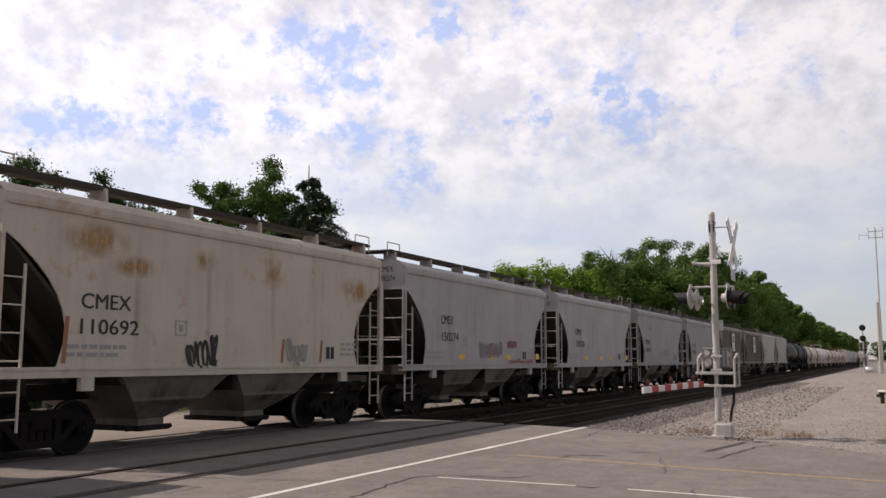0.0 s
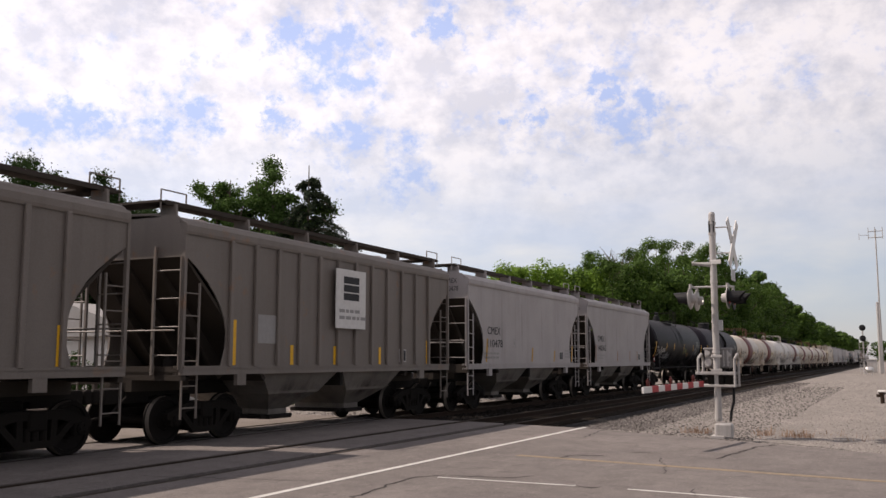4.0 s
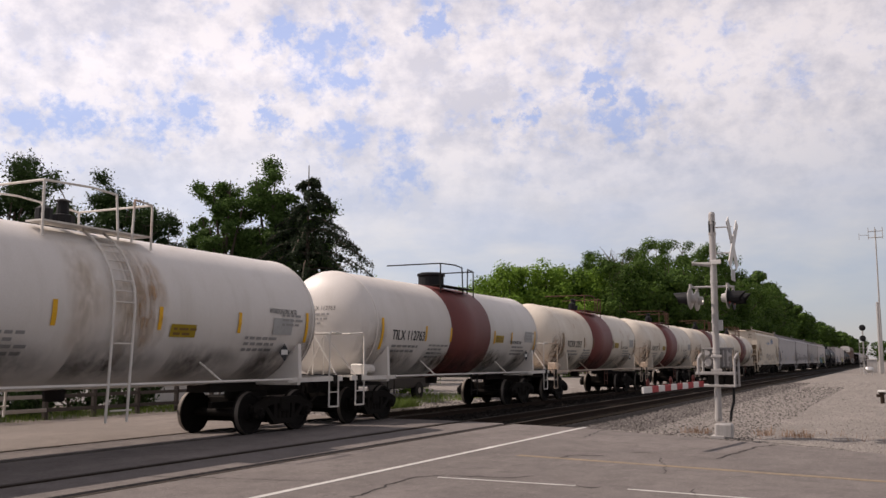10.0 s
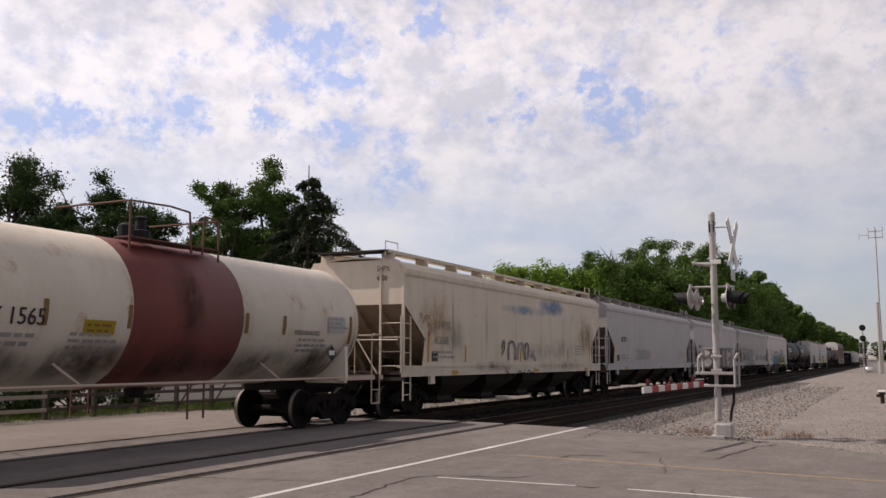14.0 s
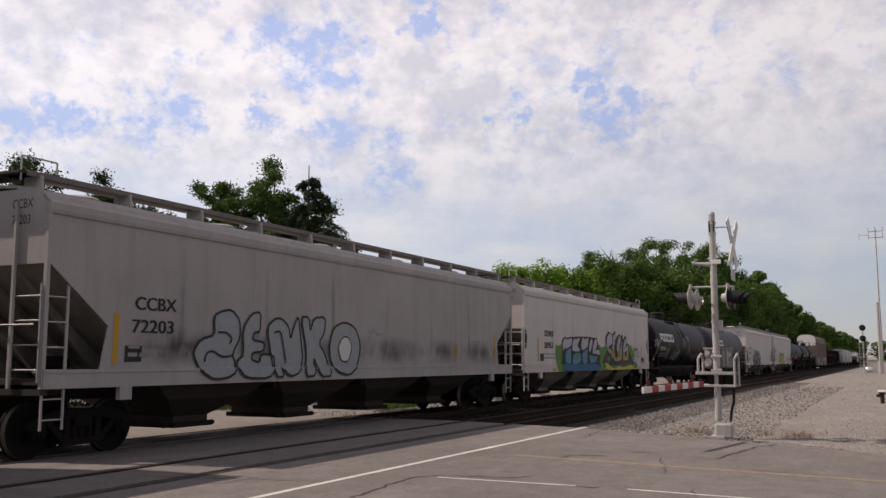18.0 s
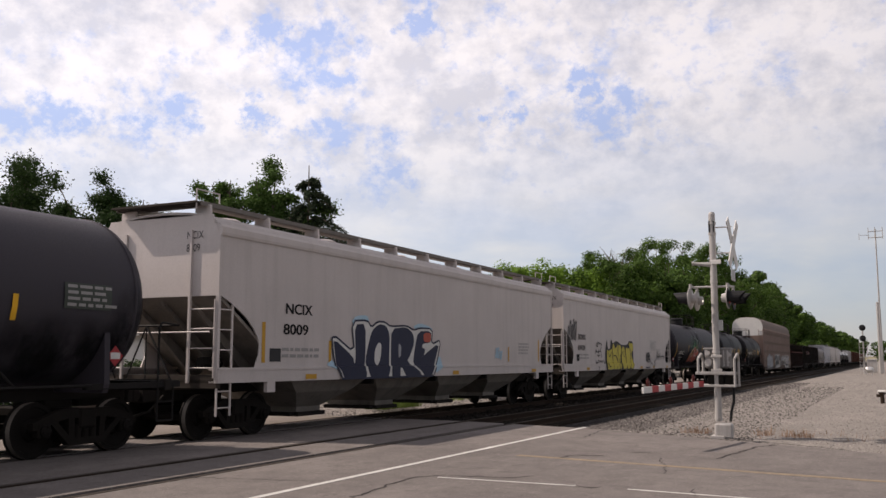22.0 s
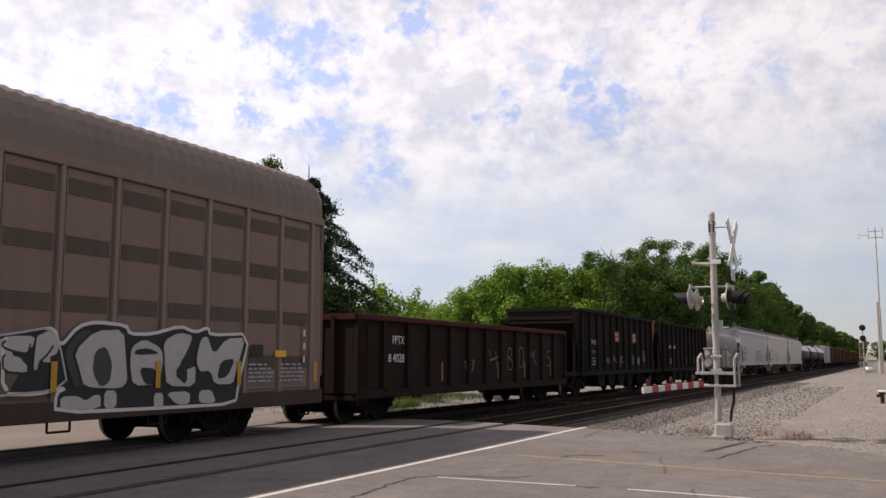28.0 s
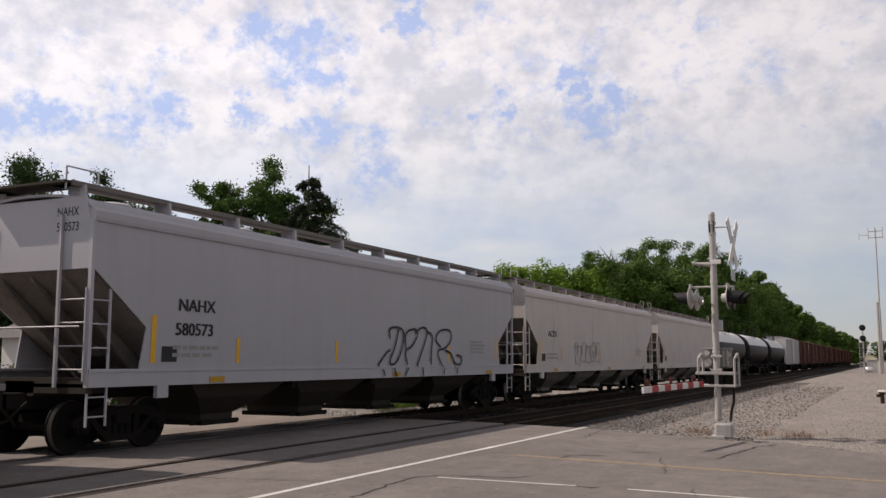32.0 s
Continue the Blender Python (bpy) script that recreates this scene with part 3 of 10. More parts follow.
# ---- tank car ----
def tank(label, length, mat, radius=1.48, band=None, rail=None, group="tank cars", dome=True, braced=False, dome_y=0.0):
    car = thing("tank_car", label, "tank car", group)
    rail = rail or RAILING_DARK
    top = RAILING_RUST if rail is RAILING_PINK else RAILING_DARK if dome and band else rail
    zc = 1.02 + radius
    he = length / 2
    shell = he - 0.30
    head = 0.72
    bm = bmesh.new()
    prof = [(-shell + head * (1 - math.cos(a)), radius * math.sin(a)) for a in [0.06 + (math.pi / 2 - 0.06) * k / 9 for k in range(10)]]
    mats = [0] * 9
    b0, b1 = band if band else (0.0, 0.0)
    if band:
        prof += [(b0, radius), (b0 + 0.001, radius + 0.006), (b1, radius + 0.006), (b1 + 0.001, radius)]
        mats += [0, 1, 1, 1]
    mats += [0]
    prof += [(-p, r) for p, r in prof[:10][::-1]]
    mats += [0] * 9
    lathe(bm, prof, "y", 48, (0, 0, zc), mats)
    part("tank_shell", fix(bm), [mat, BAND], car, smooth=True)
    for y in (-shell + head, shell - head):
        bm = bmesh.new()
        lathe(bm, [(y - 0.025, radius), (y - 0.02, radius + 0.014), (y + 0.02, radius + 0.014), (y + 0.025, radius)], "y", 48, (0, 0, zc))
        part("weld_seam", bm, mat, car, smooth=True)
    # frame: end sills, bolsters, walkway pipes, platforms with railings
    for q in (-1, 1):
        bm = bmesh.new()
        box(bm, -1.5, q * (he - 0.16), 1.0, 1.5, q * he, 1.2, 0.015)
        box(bm, -0.32, q * (he - 3.2), 0.86, 0.32, q * he, 1.16)
        part("stub_sill", bm, UNDER, car)
        bm = bmesh.new()
        box(bm, -1.45, q * (he - 0.5), 1.14, 1.45, q * (he + 0.24), 1.18)
        box(bm, -1.47, q * (he - 2.0), 1.06, -1.40, q * (he + 0.26), 1.16)
        box(bm, 1.40, q * (he - 2.0), 1.06, 1.47, q * (he + 0.26), 1.16)
        part("end_platform", bm, rail, car)
        for s in (-1, 1):
            bm = bmesh.new()
            slab(bm, [(s * 0.3, 1.0), (s * 1.45, 1.0), (s * 1.49, 1.15), (s * 1.46, zc - 0.55), (s * 1.30, zc - 0.75), (s * 0.3, 1.2)], "y", q * (he - 1.56) - 0.06, q * (he - 1.56) + 0.06)
            part("bolster_web", fix(bm), mat, car)
            bm = bmesh.new()
            x = s * 1.46
            y1, y3 = q * (he + 0.24), q * (he - 0.32)
            leg = [(x, y3 + q * 0.08, 2.23)] if braced else [(x, y3, 1.16), (x, y3, 2.13), (x, y3 + q * 0.03, 2.20), (x, y3 + q * 0.10, 2.23)]
            polyline(bm, leg + [(x, y1 - q * 0.06, 2.2), (x - s * 0.06, y1, 2.2), (0, y1, 2.2)], 0.02)
            tube(bm, (s * 0.62, y1, 2.2), (x, y1 - q * 0.2, 1.14), 0.02)
            part("end_railing", bm, rail, car)
            bm = bmesh.new()
            tube(bm, (s * 0.62, y1, 2.2), (s * 0.62, y1, 1.16), 0.014)
            tube(bm, (s * 0.62, y1, 2.2), (s * 0.12, y1, 1.16), 0.016)
            part("railing_brace", bm, rail, car)
            bm = bmesh.new()
            polyline(bm, [(x, y3, 1.12), (x, y3, 0.46), (x, y3 + q * 0.40, 0.46), (x, y3 + q * 0.40, 1.12)], 0.02)
            tube(bm, (x, y3, 0.8), (x, y3 + q * 0.40, 0.8), 0.015)
            part("sill_step", bm, rail, car)
    bm = bmesh.new()
    lathe(bm, [(-he + 0.62, 0.06), (-he + 0.66, 0.12), (-he + 1.1, 0.12), (-he + 1.14, 0.05)], "y", 10, (1.22, 0, 1.32))
    box(bm, 1.05, -he + 0.34, 1.17, 1.4, -he + 0.6, 1.46, 0.03)
    tube(bm, (1.3, -he + 0.5, 1.4), (1.3, -he + 0.9, 1.24), 0.03)
    part("brake_gear", bm, rail, car)
    for s in (-1, 1):
        bm = bmesh.new()
        tube(bm, (s * 1.5, -he + 1.9, 1.13), (s * 1.5, he - 1.9, 1.13), 0.028)
        part("walk_rail", bm, rail, car)
        for y in (-2.75, 2.75) if band or rail is RAILING_WHITE else (-shell * 0.62, -0.9, 0.9, shell * 0.62):
            bm = bmesh.new()
            tube(bm, (s * 1.5, y, 1.13), (s * 1.22, y - 0.35, zc - 0.95), 0.022)
            part("rail_stay", bm, rail, car)
        if (rail is RAILING_WHITE and not band) or (braced and dome):
            bm = bmesh.new()
            curve = [(1.52, 0.5), (1.52, zc)] + [((radius + 0.09) * math.cos(a), zc + (radius + 0.09) * math.sin(a)) for a in [0.22 * k for k in range(1, 6)]]
            ya, yb = (0.33, 0.85) if dome else (-0.16, 0.32)
            for y in (ya, yb):
                polyline(bm, [(s * p, y - (0.1 if k == 0 else 0.0), z) for k, (p, z) in enumerate(curve)], 0.05 if dome else 0.024)
            for k in range(11):
                f = k / 10 * (len(curve) - 1.2) + 0.1
                i = int(f)
                p, z = [curve[i][j] + (curve[i + 1][j] - curve[i][j]) * (f - i) for j in (0, 1)]
                tube(bm, (s * p, ya, z), (s * p, yb, z), 0.015)
            part("side_ladder", bm, rail, car, "ladder curving over the tank")
        else:
            ladder(car, top if band else rail, s * 1.5, 0.05, 0.45, 1.12, 2, "y", 0.45, 0.015)
    # top platform, manway and valves
    zt = zc + radius
    bm = bmesh.new()
    if dome:
        lathe(bm, [(zt - 0.05, 0.42), (zt + 0.32, 0.42), (zt + 0.36, 0.46), (zt + 0.42, 0.46), (zt + 0.46, 0.36)], "z", 20, (0, dome_y, 0))
    else:
        lathe(bm, [(zt - 0.05, 0.22), (zt + 0.25, 0.22), (zt + 0.28, 0.12), (zt + 0.5, 0.1), (zt + 0.52, 0.16), (zt + 0.56, 0.05)], "z", 12)
        lathe(bm, [(zt - 0.05, 0.15), (zt + 0.3, 0.15), (zt + 0.36, 0.05)], "z", 10, (0.1, -0.5, 0))
    part("manway", fix(bm), BLACK, car)
    bm = bmesh.new()
    for s in (-1, 1):
        box(bm, s * 0.55, -1.25, zt - 0.06, s * 0.95, 1.25, zt - 0.03)
    part("top_platform", bm, top, car)
    for x in (-0.95, 0.95) if not band else (0.95,):
        near = -0.45 if x > 0 and not band and radius > 1.49 else -1.25
        for loop in ([(x, near, zt - 0.3), (x, near, zt + 0.62), (x, -0.2, zt + 0.66), (x, 0.35, zt + 0.62), (x, 0.42, zt - 0.2)], [(x, 0.75, zt - 0.2), (x, 0.8, zt + 0.60), (x, 1.25, zt + 0.56), (x, 1.25, zt - 0.3)]):
            bm = bmesh.new()
            polyline(bm, loop, 0.022)
            part("top_railing", bm, top, car)
    for y, z in ((-1.25, 0.62), (1.25, 0.56)) if band or radius < 1.49 else ((1.25, 0.56),):
        bm = bmesh.new()
        tube(bm, (-0.95, y, zt + z), (0.95, y, zt + z), 0.02)
        part("top_railing", bm, top, car)
    if radius > 1.52:
        for s in (-1, 1):
            bm = bmesh.new()
            slab(bm, [(s * 0.2, 0.52), (s * 0.75, 0.55), (s * 1.05, 0.9), (s * 1.15, 1.25), (s * 0.2, 1.1)], "y", -he + 3.5, he - 3.5)
            part("underframe_skirt", fix(bm), UNDER, car, "dark grimy skirt under the tank")
    bm = bmesh.new()
    lathe(bm, [(0.82, 0.18), (1.0, 0.2), (1.12, 0.26)], "z", 12)
    part("bottom_outlet", bm, UNDER, car)
    trucks(car, he - 1.56)
    coupler_pair(car, he + 0.48)
    surf = lambda y, z: math.sqrt(max(0.01, radius * radius - (z - zc) ** 2)) + (0.024 if band and b0 <= y <= b1 else 0.018)
    return car, surf, he, zc


# ---- other cars ----
def autorack(label, length, height=5.98, width=3.1):
    car = thing("autorack_car", label, "autorack", "other freight cars")
    hw, he, ze = width / 2, length / 2, 4.72
    n = 22
    pitch = (length - 0.9) / n
    for s in (-1, 1):
        bm = bmesh.new()
        box(bm, s * (hw - 0.08), -he, 0.7, s * (hw - 0.03), he, ze)
        part("side_wall", bm, RACK, car)
        for k in range(n + 1):
            y = -he + 0.45 + pitch * k
            bm = bmesh.new()
            box(bm, s * (hw - 0.04), y - 0.045, 0.85, s * (hw + 0.045), y + 0.045, ze, 0.012)
            part("post", bm, RACK_POST, car)
        for k in range(n):
            y0, y1 = -he + 0.45 + pitch * k + 0.10, -he + 0.45 + pitch * (k + 1) - 0.10
            bm = bmesh.new()
            box(bm, s * (hw - 0.06), y0, 0.95, s * (hw - 0.008), y1, ze - 0.06, 0.012)
            part("panel", bm, RACK, car)
            for zz in (1.65, 2.6, 3.55, 4.5):
                bm = bmesh.new()
                teeth = [(s * (hw - 0.012), zz)]
                for j in range(7):
                    teeth += [(s * (hw + 0.010), zz - j * 0.04), (s * (hw + 0.010), zz - j * 0.04 - 0.02), (s * (hw - 0.006), zz - j * 0.04 - 0.02), (s * (hw - 0.006), zz - j * 0.04 - 0.04)]
                slab(bm, teeth + [(s * (hw - 0.012), zz - 0.28)], "y", y0 + 0.04, y1 - 0.04)
                part("vent_strip", fix(bm), RACK_VENT, car)
        for nm, z0, z1 in (("top_rail", ze - 0.05, ze + 0.12), ("side_sill", 0.58, 0.90)):
            bm = bmesh.new()
            box(bm, s * (hw - 0.05), -he, z0, s * (hw + 0.05), he, z1, 0.015)
            part(nm, bm, RACK if nm == "top_rail" else RACK_SILL, car)
    arc = []
    for k in range(13):
        a = math.pi * k / 12
        arc.append((-(hw - 0.02) * math.copysign(abs(math.cos(a)) ** 0.72, math.cos(a)), ze + 0.1 + (height - ze - 0.1) * math.sin(a) ** 0.72))
    bm = bmesh.new()
    m = int(length / 0.30)
    prev = None
    for i in range(m * 2 + 1):
        y = -he + length * i / (m * 2)
        d = 0.035 if i % 2 else 0.0
        ring = [bm.verts.new((x * (1 + d / 3), y, z + d)) for x, z in arc]
        if prev:
            for a in range(12):
                bm.faces.new((prev[a], prev[a + 1], ring[a + 1], ring[a]))
        prev = ring
    part("roof", fix(bm), RACK_ROOF, car, "ribbed corrugated roof")
    for q in (-1, 1):
        for nm, z0, z1, mm in (("end_door", 1.05, 4.1, RACK), ("end_cap", 4.1, ze + 0.1, WHITE)):
            bm = bmesh.new()
            if nm == "end_cap":
                slab(bm, [(-hw + 0.03, z0), (hw - 0.03, z0), (hw - 0.03, ze + 0.1)] + arc[::-1][1:-1] + [(-hw + 0.03, ze + 0.1)], "y", q * (he - 0.06), q * (he + 0.01))
            else:
                for s in (-1, 1):
                    box(bm, min(s * 0.02, s * (hw - 0.05)), min(q * (he - 0.05), q * (he + 0.02)), z0, max(s * 0.02, s * (hw - 0.05)), max(q * (he - 0.05), q * (he + 0.02)), z1, 0.02)
            part(nm, fix(bm), mm, car)
        ladder(car, RACK, hw - 0.25, q * (he + 0.06), 1.2, ze, 9, "x", 0.4)
        bm = bmesh.new()
        polyline(bm, [(hw - 0.05, q * (he - 0.4), 0.8), (hw - 0.05, q * (he - 0.4), 0.35), (hw - 0.05, q * (he - 0.8), 0.35), (hw - 0.05, q * (he - 0.8), 0.8)], 0.02)
        part("sill_step", bm, UNDER, car)
        for y in (q * (he - 5.0), q * (he - 7.2)):
            bm = bmesh.new()
            polyline(bm, [(hw - 0.05, y, 0.8), (hw - 0.05, y, 0.42), (hw - 0.05, y - 0.45, 0.42), (hw - 0.05, y - 0.45, 0.8)], 0.02)
            part("sill_step", bm, UNDER, car)
    bm = bmesh.new()
    box(bm, -1.3, -he, 0.78, 1.3, he, 1.02)
    box(bm, -0.3, -he, 0.5, 0.3, he, 0.8)
    part("deck_frame", bm, UNDER, car)
    trucks(car, he - 3.0)
    coupler_pair(car, he + 0.8)
    return car, (lambda y, z: hw + 0.052), he


def open_car(label, name, length, top, floor, mat, posts, cap=None, slope_ends=False, width=3.1, wall_label="", end_mat=None, truck_at=None):
    """Gondolas and open coal hoppers: ribbed side walls round an open body."""
    car = thing(name, label, "open freight car", "other freight cars")
    hw, he = width / 2, length / 2
    cap = cap or mat
    inset = 1.9 if slope_ends else 0.0
    for s in (-1, 1):
        bm = bmesh.new()
        if slope_ends:
            slab(bm, [(-he, top), (he, top), (he - 0.12, floor), (-he + 0.12, floor)], "x", s * (hw - 0.09), s * (hw - 0.06))
        else:
            box(bm, s * (hw - 0.09), -he, floor, s * (hw - 0.06), he, top)
        part("side_wall", fix(bm), mat, car, wall_label)
        for k in range(posts):
            lo, hi = (-he + 0.22, he - 0.22) if slope_ends else (-he + 0.06, he - 0.06)
            y = lo + (hi - lo) * k / (posts - 1)
            bm = bmesh.new()
            slab(bm, [(y - 0.10, floor), (y + 0.10, floor), (y + 0.07, top), (y - 0.07, top)], "x", s * (hw - 0.065), s * (hw + 0.05))
            part("side_post", fix(bm), mat, car)
        bm = bmesh.new()
        box(bm, s * (hw - 0.11), -he, top - 0.10, s * (hw + 0.07), he, top + 0.05, 0.02)
        part("top_chord", bm, cap, car)
        bm = bmesh.new()
        box(bm, s * (hw - 0.09), -he, floor - 0.16, s * (hw + 0.05), he, floor + 0.05, 0.015)
        part("side_sill", bm, mat, car)
    bm = bmesh.new()
    box(bm, -hw + 0.09, -he + inset, floor - 0.06, hw - 0.09, he - inset, floor)
    box(bm, -0.25, -he, 0.72, 0.25, he, 1.05)
    part("floor", bm, UNDER, car)
    for q in (-1, 1):
        bm = bmesh.new()
        if slope_ends:
            slab(bm, [(q * (he + 0.74), top - 0.52), (q * (he - 1.9), floor - 0.1), (q * (he - 1.96), floor - 0.04), (q * (he + 0.74), top - 0.46)], "x", -hw + 0.09, hw - 0.09)
            b2 = bmesh.new()
            box(b2, -hw + 0.09, q * (he + 0.70), top - 0.62, hw - 0.09, q * (he + 0.74), top)
            part("end_panel", b2, end_mat if end_mat and q > 0 else mat, car)
            for x in (-hw + 0.06, hw - 0.09):
                b2 = bmesh.new()
                slab(b2, [(q * he, top), (q * (he + 0.74), top), (q * (he + 0.74), top - 0.52), (q * he, top - 2.3)], "x", x, x + 0.03)
                part("end_gusset", fix(b2), end_mat if end_mat and q > 0 else mat, car)
        else:
            box(bm, -hw + 0.07, q * (he - 0.03), floor, hw - 0.07, q * he, top)
            for x in (-0.9, -0.3, 0.3, 0.9):
                b2 = bmesh.new()
                box(b2, x - 0.06, q * he - 0.01, floor, x + 0.06, q * (he + 0.07), top)
                part("end_rib", b2, mat, car)
        ye = he + 0.72 if slope_ends else he - 0.02
        part("end_wall", fix(bm), end_mat if end_mat and q > 0 else mat, car)
        bm = bmesh.new()
        box(bm, -hw, q * ye - 0.07, top - 0.10, hw, q * ye + 0.07, top + 0.05)
        part("end_chord", bm, end_mat if end_mat and q > 0 else cap, car)
        bm = bmesh.new()
        box(bm, -hw, q * (he - 0.15), floor - 0.2, hw, q * he, floor, 0.02)
        part("end_sill", bm, mat, car)
        for s in (-1, 1):
            ladder(car, mat, s * (hw + 0.03), q * (he - 0.3), floor - 0.1, top - 0.2, 6)
            ladder(car, mat, s * (hw + 0.0), q * (he - 0.3), 0.45, floor - 0.15, 2)
            if slope_ends:
                bm = bmesh.new()
                tube(bm, (s * (hw - 0.12), q * (he - 0.05), floor), (s * (hw - 0.12), q * (he - 0.05), top - 0.7), 0.05)
                part("corner_post", bm, mat, car)
    if slope_ends:
        for y in (-2.6, -0.9, 0.9, 2.6):
            bm = bmesh.new()
            slab(bm, [(y - 0.8, floor), (y + 0.8, floor), (y + 0.35, 0.35), (y - 0.35, 0.35)], "x", -1.3, 1.3)
            part("hopper_bay", fix(bm), UNDER, car)
    trucks(car, truck_at or he - 1.65)
    coupler_pair(car, he + 0.62)
    return car, (lambda y, z: hw - 0.052), he


def coil_car(label, length):
    car = thing("covered_coil_car", label, "freight car", "other freight cars")
    hw, he = 1.52, length / 2
    bm = bmesh.new()
    arc = [(hw, 1.62)] + [(hw - 0.72 + 0.72 * math.cos(a), 3.0 + 0.68 * math.sin(a)) for a in [k * math.pi / 2 / 10 for k in range(11)]]
    arc = arc + [(-p, z) for p, z in arc[::-1]]
    rings = []
    for y, k in ((-he + 0.32, 0.93), (-he + 0.35, 0.97), (-he + 0.41, 0.993), (-he + 0.5, 1.0), (he - 0.36, 1.0), (he - 0.27, 0.993), (he - 0.21, 0.97), (he - 0.18, 0.93)):
        rings.append([bm.verts.new((p * k, y, 1.62 + (z - 1.62) * k)) for p, z in arc])
    for a, b in zip(rings, rings[1:]):
        for k in range(len(arc)):
            bm.faces.new((a[k], a[(k + 1) % len(arc)], b[(k + 1) % len(arc)], b[k]))
    bm.faces.new(rings[0])
    bm.faces.new(rings[-1][::-1])
    part("hood", fix(bm), COIL, car, "removable smooth grey hood", smooth=True)
    bm = bmesh.new()
    box(bm, -hw - 0.03, -he + 0.30, 1.57, hw + 0.03, he - 0.16, 1.65, 0.015)
    part("hood_rim", bm, COIL, car)
    for y in (-4.6, -1.7, 0.6, 4.45):
        bm = bmesh.new()
        for d in (-0.3, 0.3):
            box(bm, -0.06, y + d - 0.03, 3.64, 0.06, y + d + 0.03, 4.02)
        box(bm, -0.09, y - 0.7, 4.0, 0.09, y + 0.7, 4.05, 0.01)
        part("lifting_bracket", bm, COIL_SILL, car)
    for s in (-1, 1):
        bm = bmesh.new()
        box(bm, s * (hw - 0.2), -he + 0.3, 1.05, s * (hw + 0.06), he - 0.3, 1.57, 0.02)
        part("side_sill", bm, COIL_SILL, car, "dusty dark sill under the hood")
    for q in (-1, 1):
        bm = bmesh.new()
        box(bm, -1.45, q * (he - 0.5), 1.1, 1.45, q * (he + (1.15 if q < 0 else 0.2)), 1.2)
        part("end_platform", bm, COIL, car)
        for s in (-1, 1) if q < 0 else ():
            bm = bmesh.new()
            polyline(bm, [(s * 0.5, q * (he + 1.12), 2.3), (s * 1.42, q * (he + 1.12), 2.3), (s * 1.42, q * (he + 0.05), 2.34), (s * 1.42, q * (he + 0.02), 2.2), (s * 1.42, q * (he + 0.02), 1.2)], 0.02)
            rail = part("end_railing", bm, COIL, car)
            for p0, p1, r in (((1.42, 1.12, 2.3), (1.42, 1.12, 1.2), 0.02), ((1.42, 1.12, 1.72), (1.42, 0.02, 1.76), 0.016), ((0.5, 1.12, 2.3), (0.5, 1.12, 1.2), 0.016)):
                bm = bmesh.new()
                tube(bm, (s * p0[0], q * (he + p0[1]), p0[2]), (s * p1[0], q * (he + p1[1]), p1[2]), r)
                part("railing_bar", bm, COIL, rail)
            ladder(car, COIL, s * 1.42, q * (he + 0.85), 0.42, 1.1, 2)
    bm = bmesh.new()
    box(bm, -0.3, -he - 1.1, 0.75, 0.3, he + 1.1, 1.1)
    box(bm, -1.2, -he + 2.2, 0.62, 1.2, he - 2.2, 1.05)
    part("centre_sill", bm, UNDER, car)
    bm = bmesh.new()
    box(bm, 0.2, -3.4, 0.33, 1.1, 2.9, 0.66, 0.05)
    for y in (-2.6, -0.4, 1.6):
        box(bm, 0.9, y, 0.3, 1.3, y + 0.5, 0.9, 0.04)
    part("brake_rigging", bm, UNDER, car)
    trucks(car, he - 1.2)
    coupler_pair(car, he + 1.55)
    return car, (lambda y, z: (hw if z > 1.66 else hw + 0.065) + 0.005), he


def boxcar(label, length, mat):
    car = thing("boxcar", label, "boxcar", "other freight cars")
    hw, he = 1.52, length / 2
    bm = bmesh.new()
    slab(bm, [(-hw, 1.05), (hw, 1.05), (hw, 4.3), (0.8, 4.55), (-0.8, 4.55), (-hw, 4.3)], "y", -he, he)
    part("body", fix(bm), mat, car)
    for s in (-1, 1):
        for k in range(13):
            y = -he + 0.1 + (length - 0.2) * k / 12
            bm = bmesh.new()
            box(bm, s * hw, y - 0.06, 1.1, s * (hw + 0.05), y + 0.06, 4.28)
            part("side_post", bm, mat, car)
        bm = bmesh.new()
        box(bm, s * (hw + 0.02), -1.6, 1.15, s * (hw + 0.10), 1.6, 4.2, 0.02)
        part("sliding_door", bm, mat, car)
    for q in (-1, 1):
        bm = bmesh.new()
        box(bm, -hw + 0.02, q * he - 0.02, 1.1, hw - 0.02, q * he + 0.03, 4.3)
        part("end_wall", bm, WHITE, car, "pale painted end wall")
    bm = bmesh.new()
    box(bm, -0.3, -he, 0.75, 0.3, he, 1.06)
    part("centre_sill", bm, UNDER, car)
    trucks(car, he - 1.7)
    coupler_pair(car, he + 0.6)
    return car, (lambda y, z: hw + 0.006), he


# ---- the train ----
TRACK_X, NEAR_X = -13.45, -9.28
SPEED = 18.3


def bend(y):
    """Sideways drift of the line, which curves gently to the left far off."""
    d = max(0.0, y - 350.0)
    return -d * d / 40000.0


TRAIN = []


def roll_in(car, start, end):
    TRAIN.append((car, (start + end) / 2))


TEMPLATES = {}


def stock(build, *args, **kw):
    """A car of a kind: the first is built, the rest are copies of it."""
    key = (build is tank, build is boxcar, repr(args[1:]), repr(sorted(kw.items(), key=str)))
    if key not in TEMPLATES:
        TEMPLATES[key] = build(*args, **kw)
    made = TEMPLATES[key]
    car = copy_thing(made[0], Matrix())
    car["label"] = args[0]
    return (car, *made[1:])


def mark(body, number, car, surf, y, z, mat, size=0.34, gap=0.46, wide=0.9):
    lettering(body, size, mat, car, y, z, surf, wide)
    if number:
        lettering(number, size, mat, car, y - 0.08, z - gap, surf, wide)


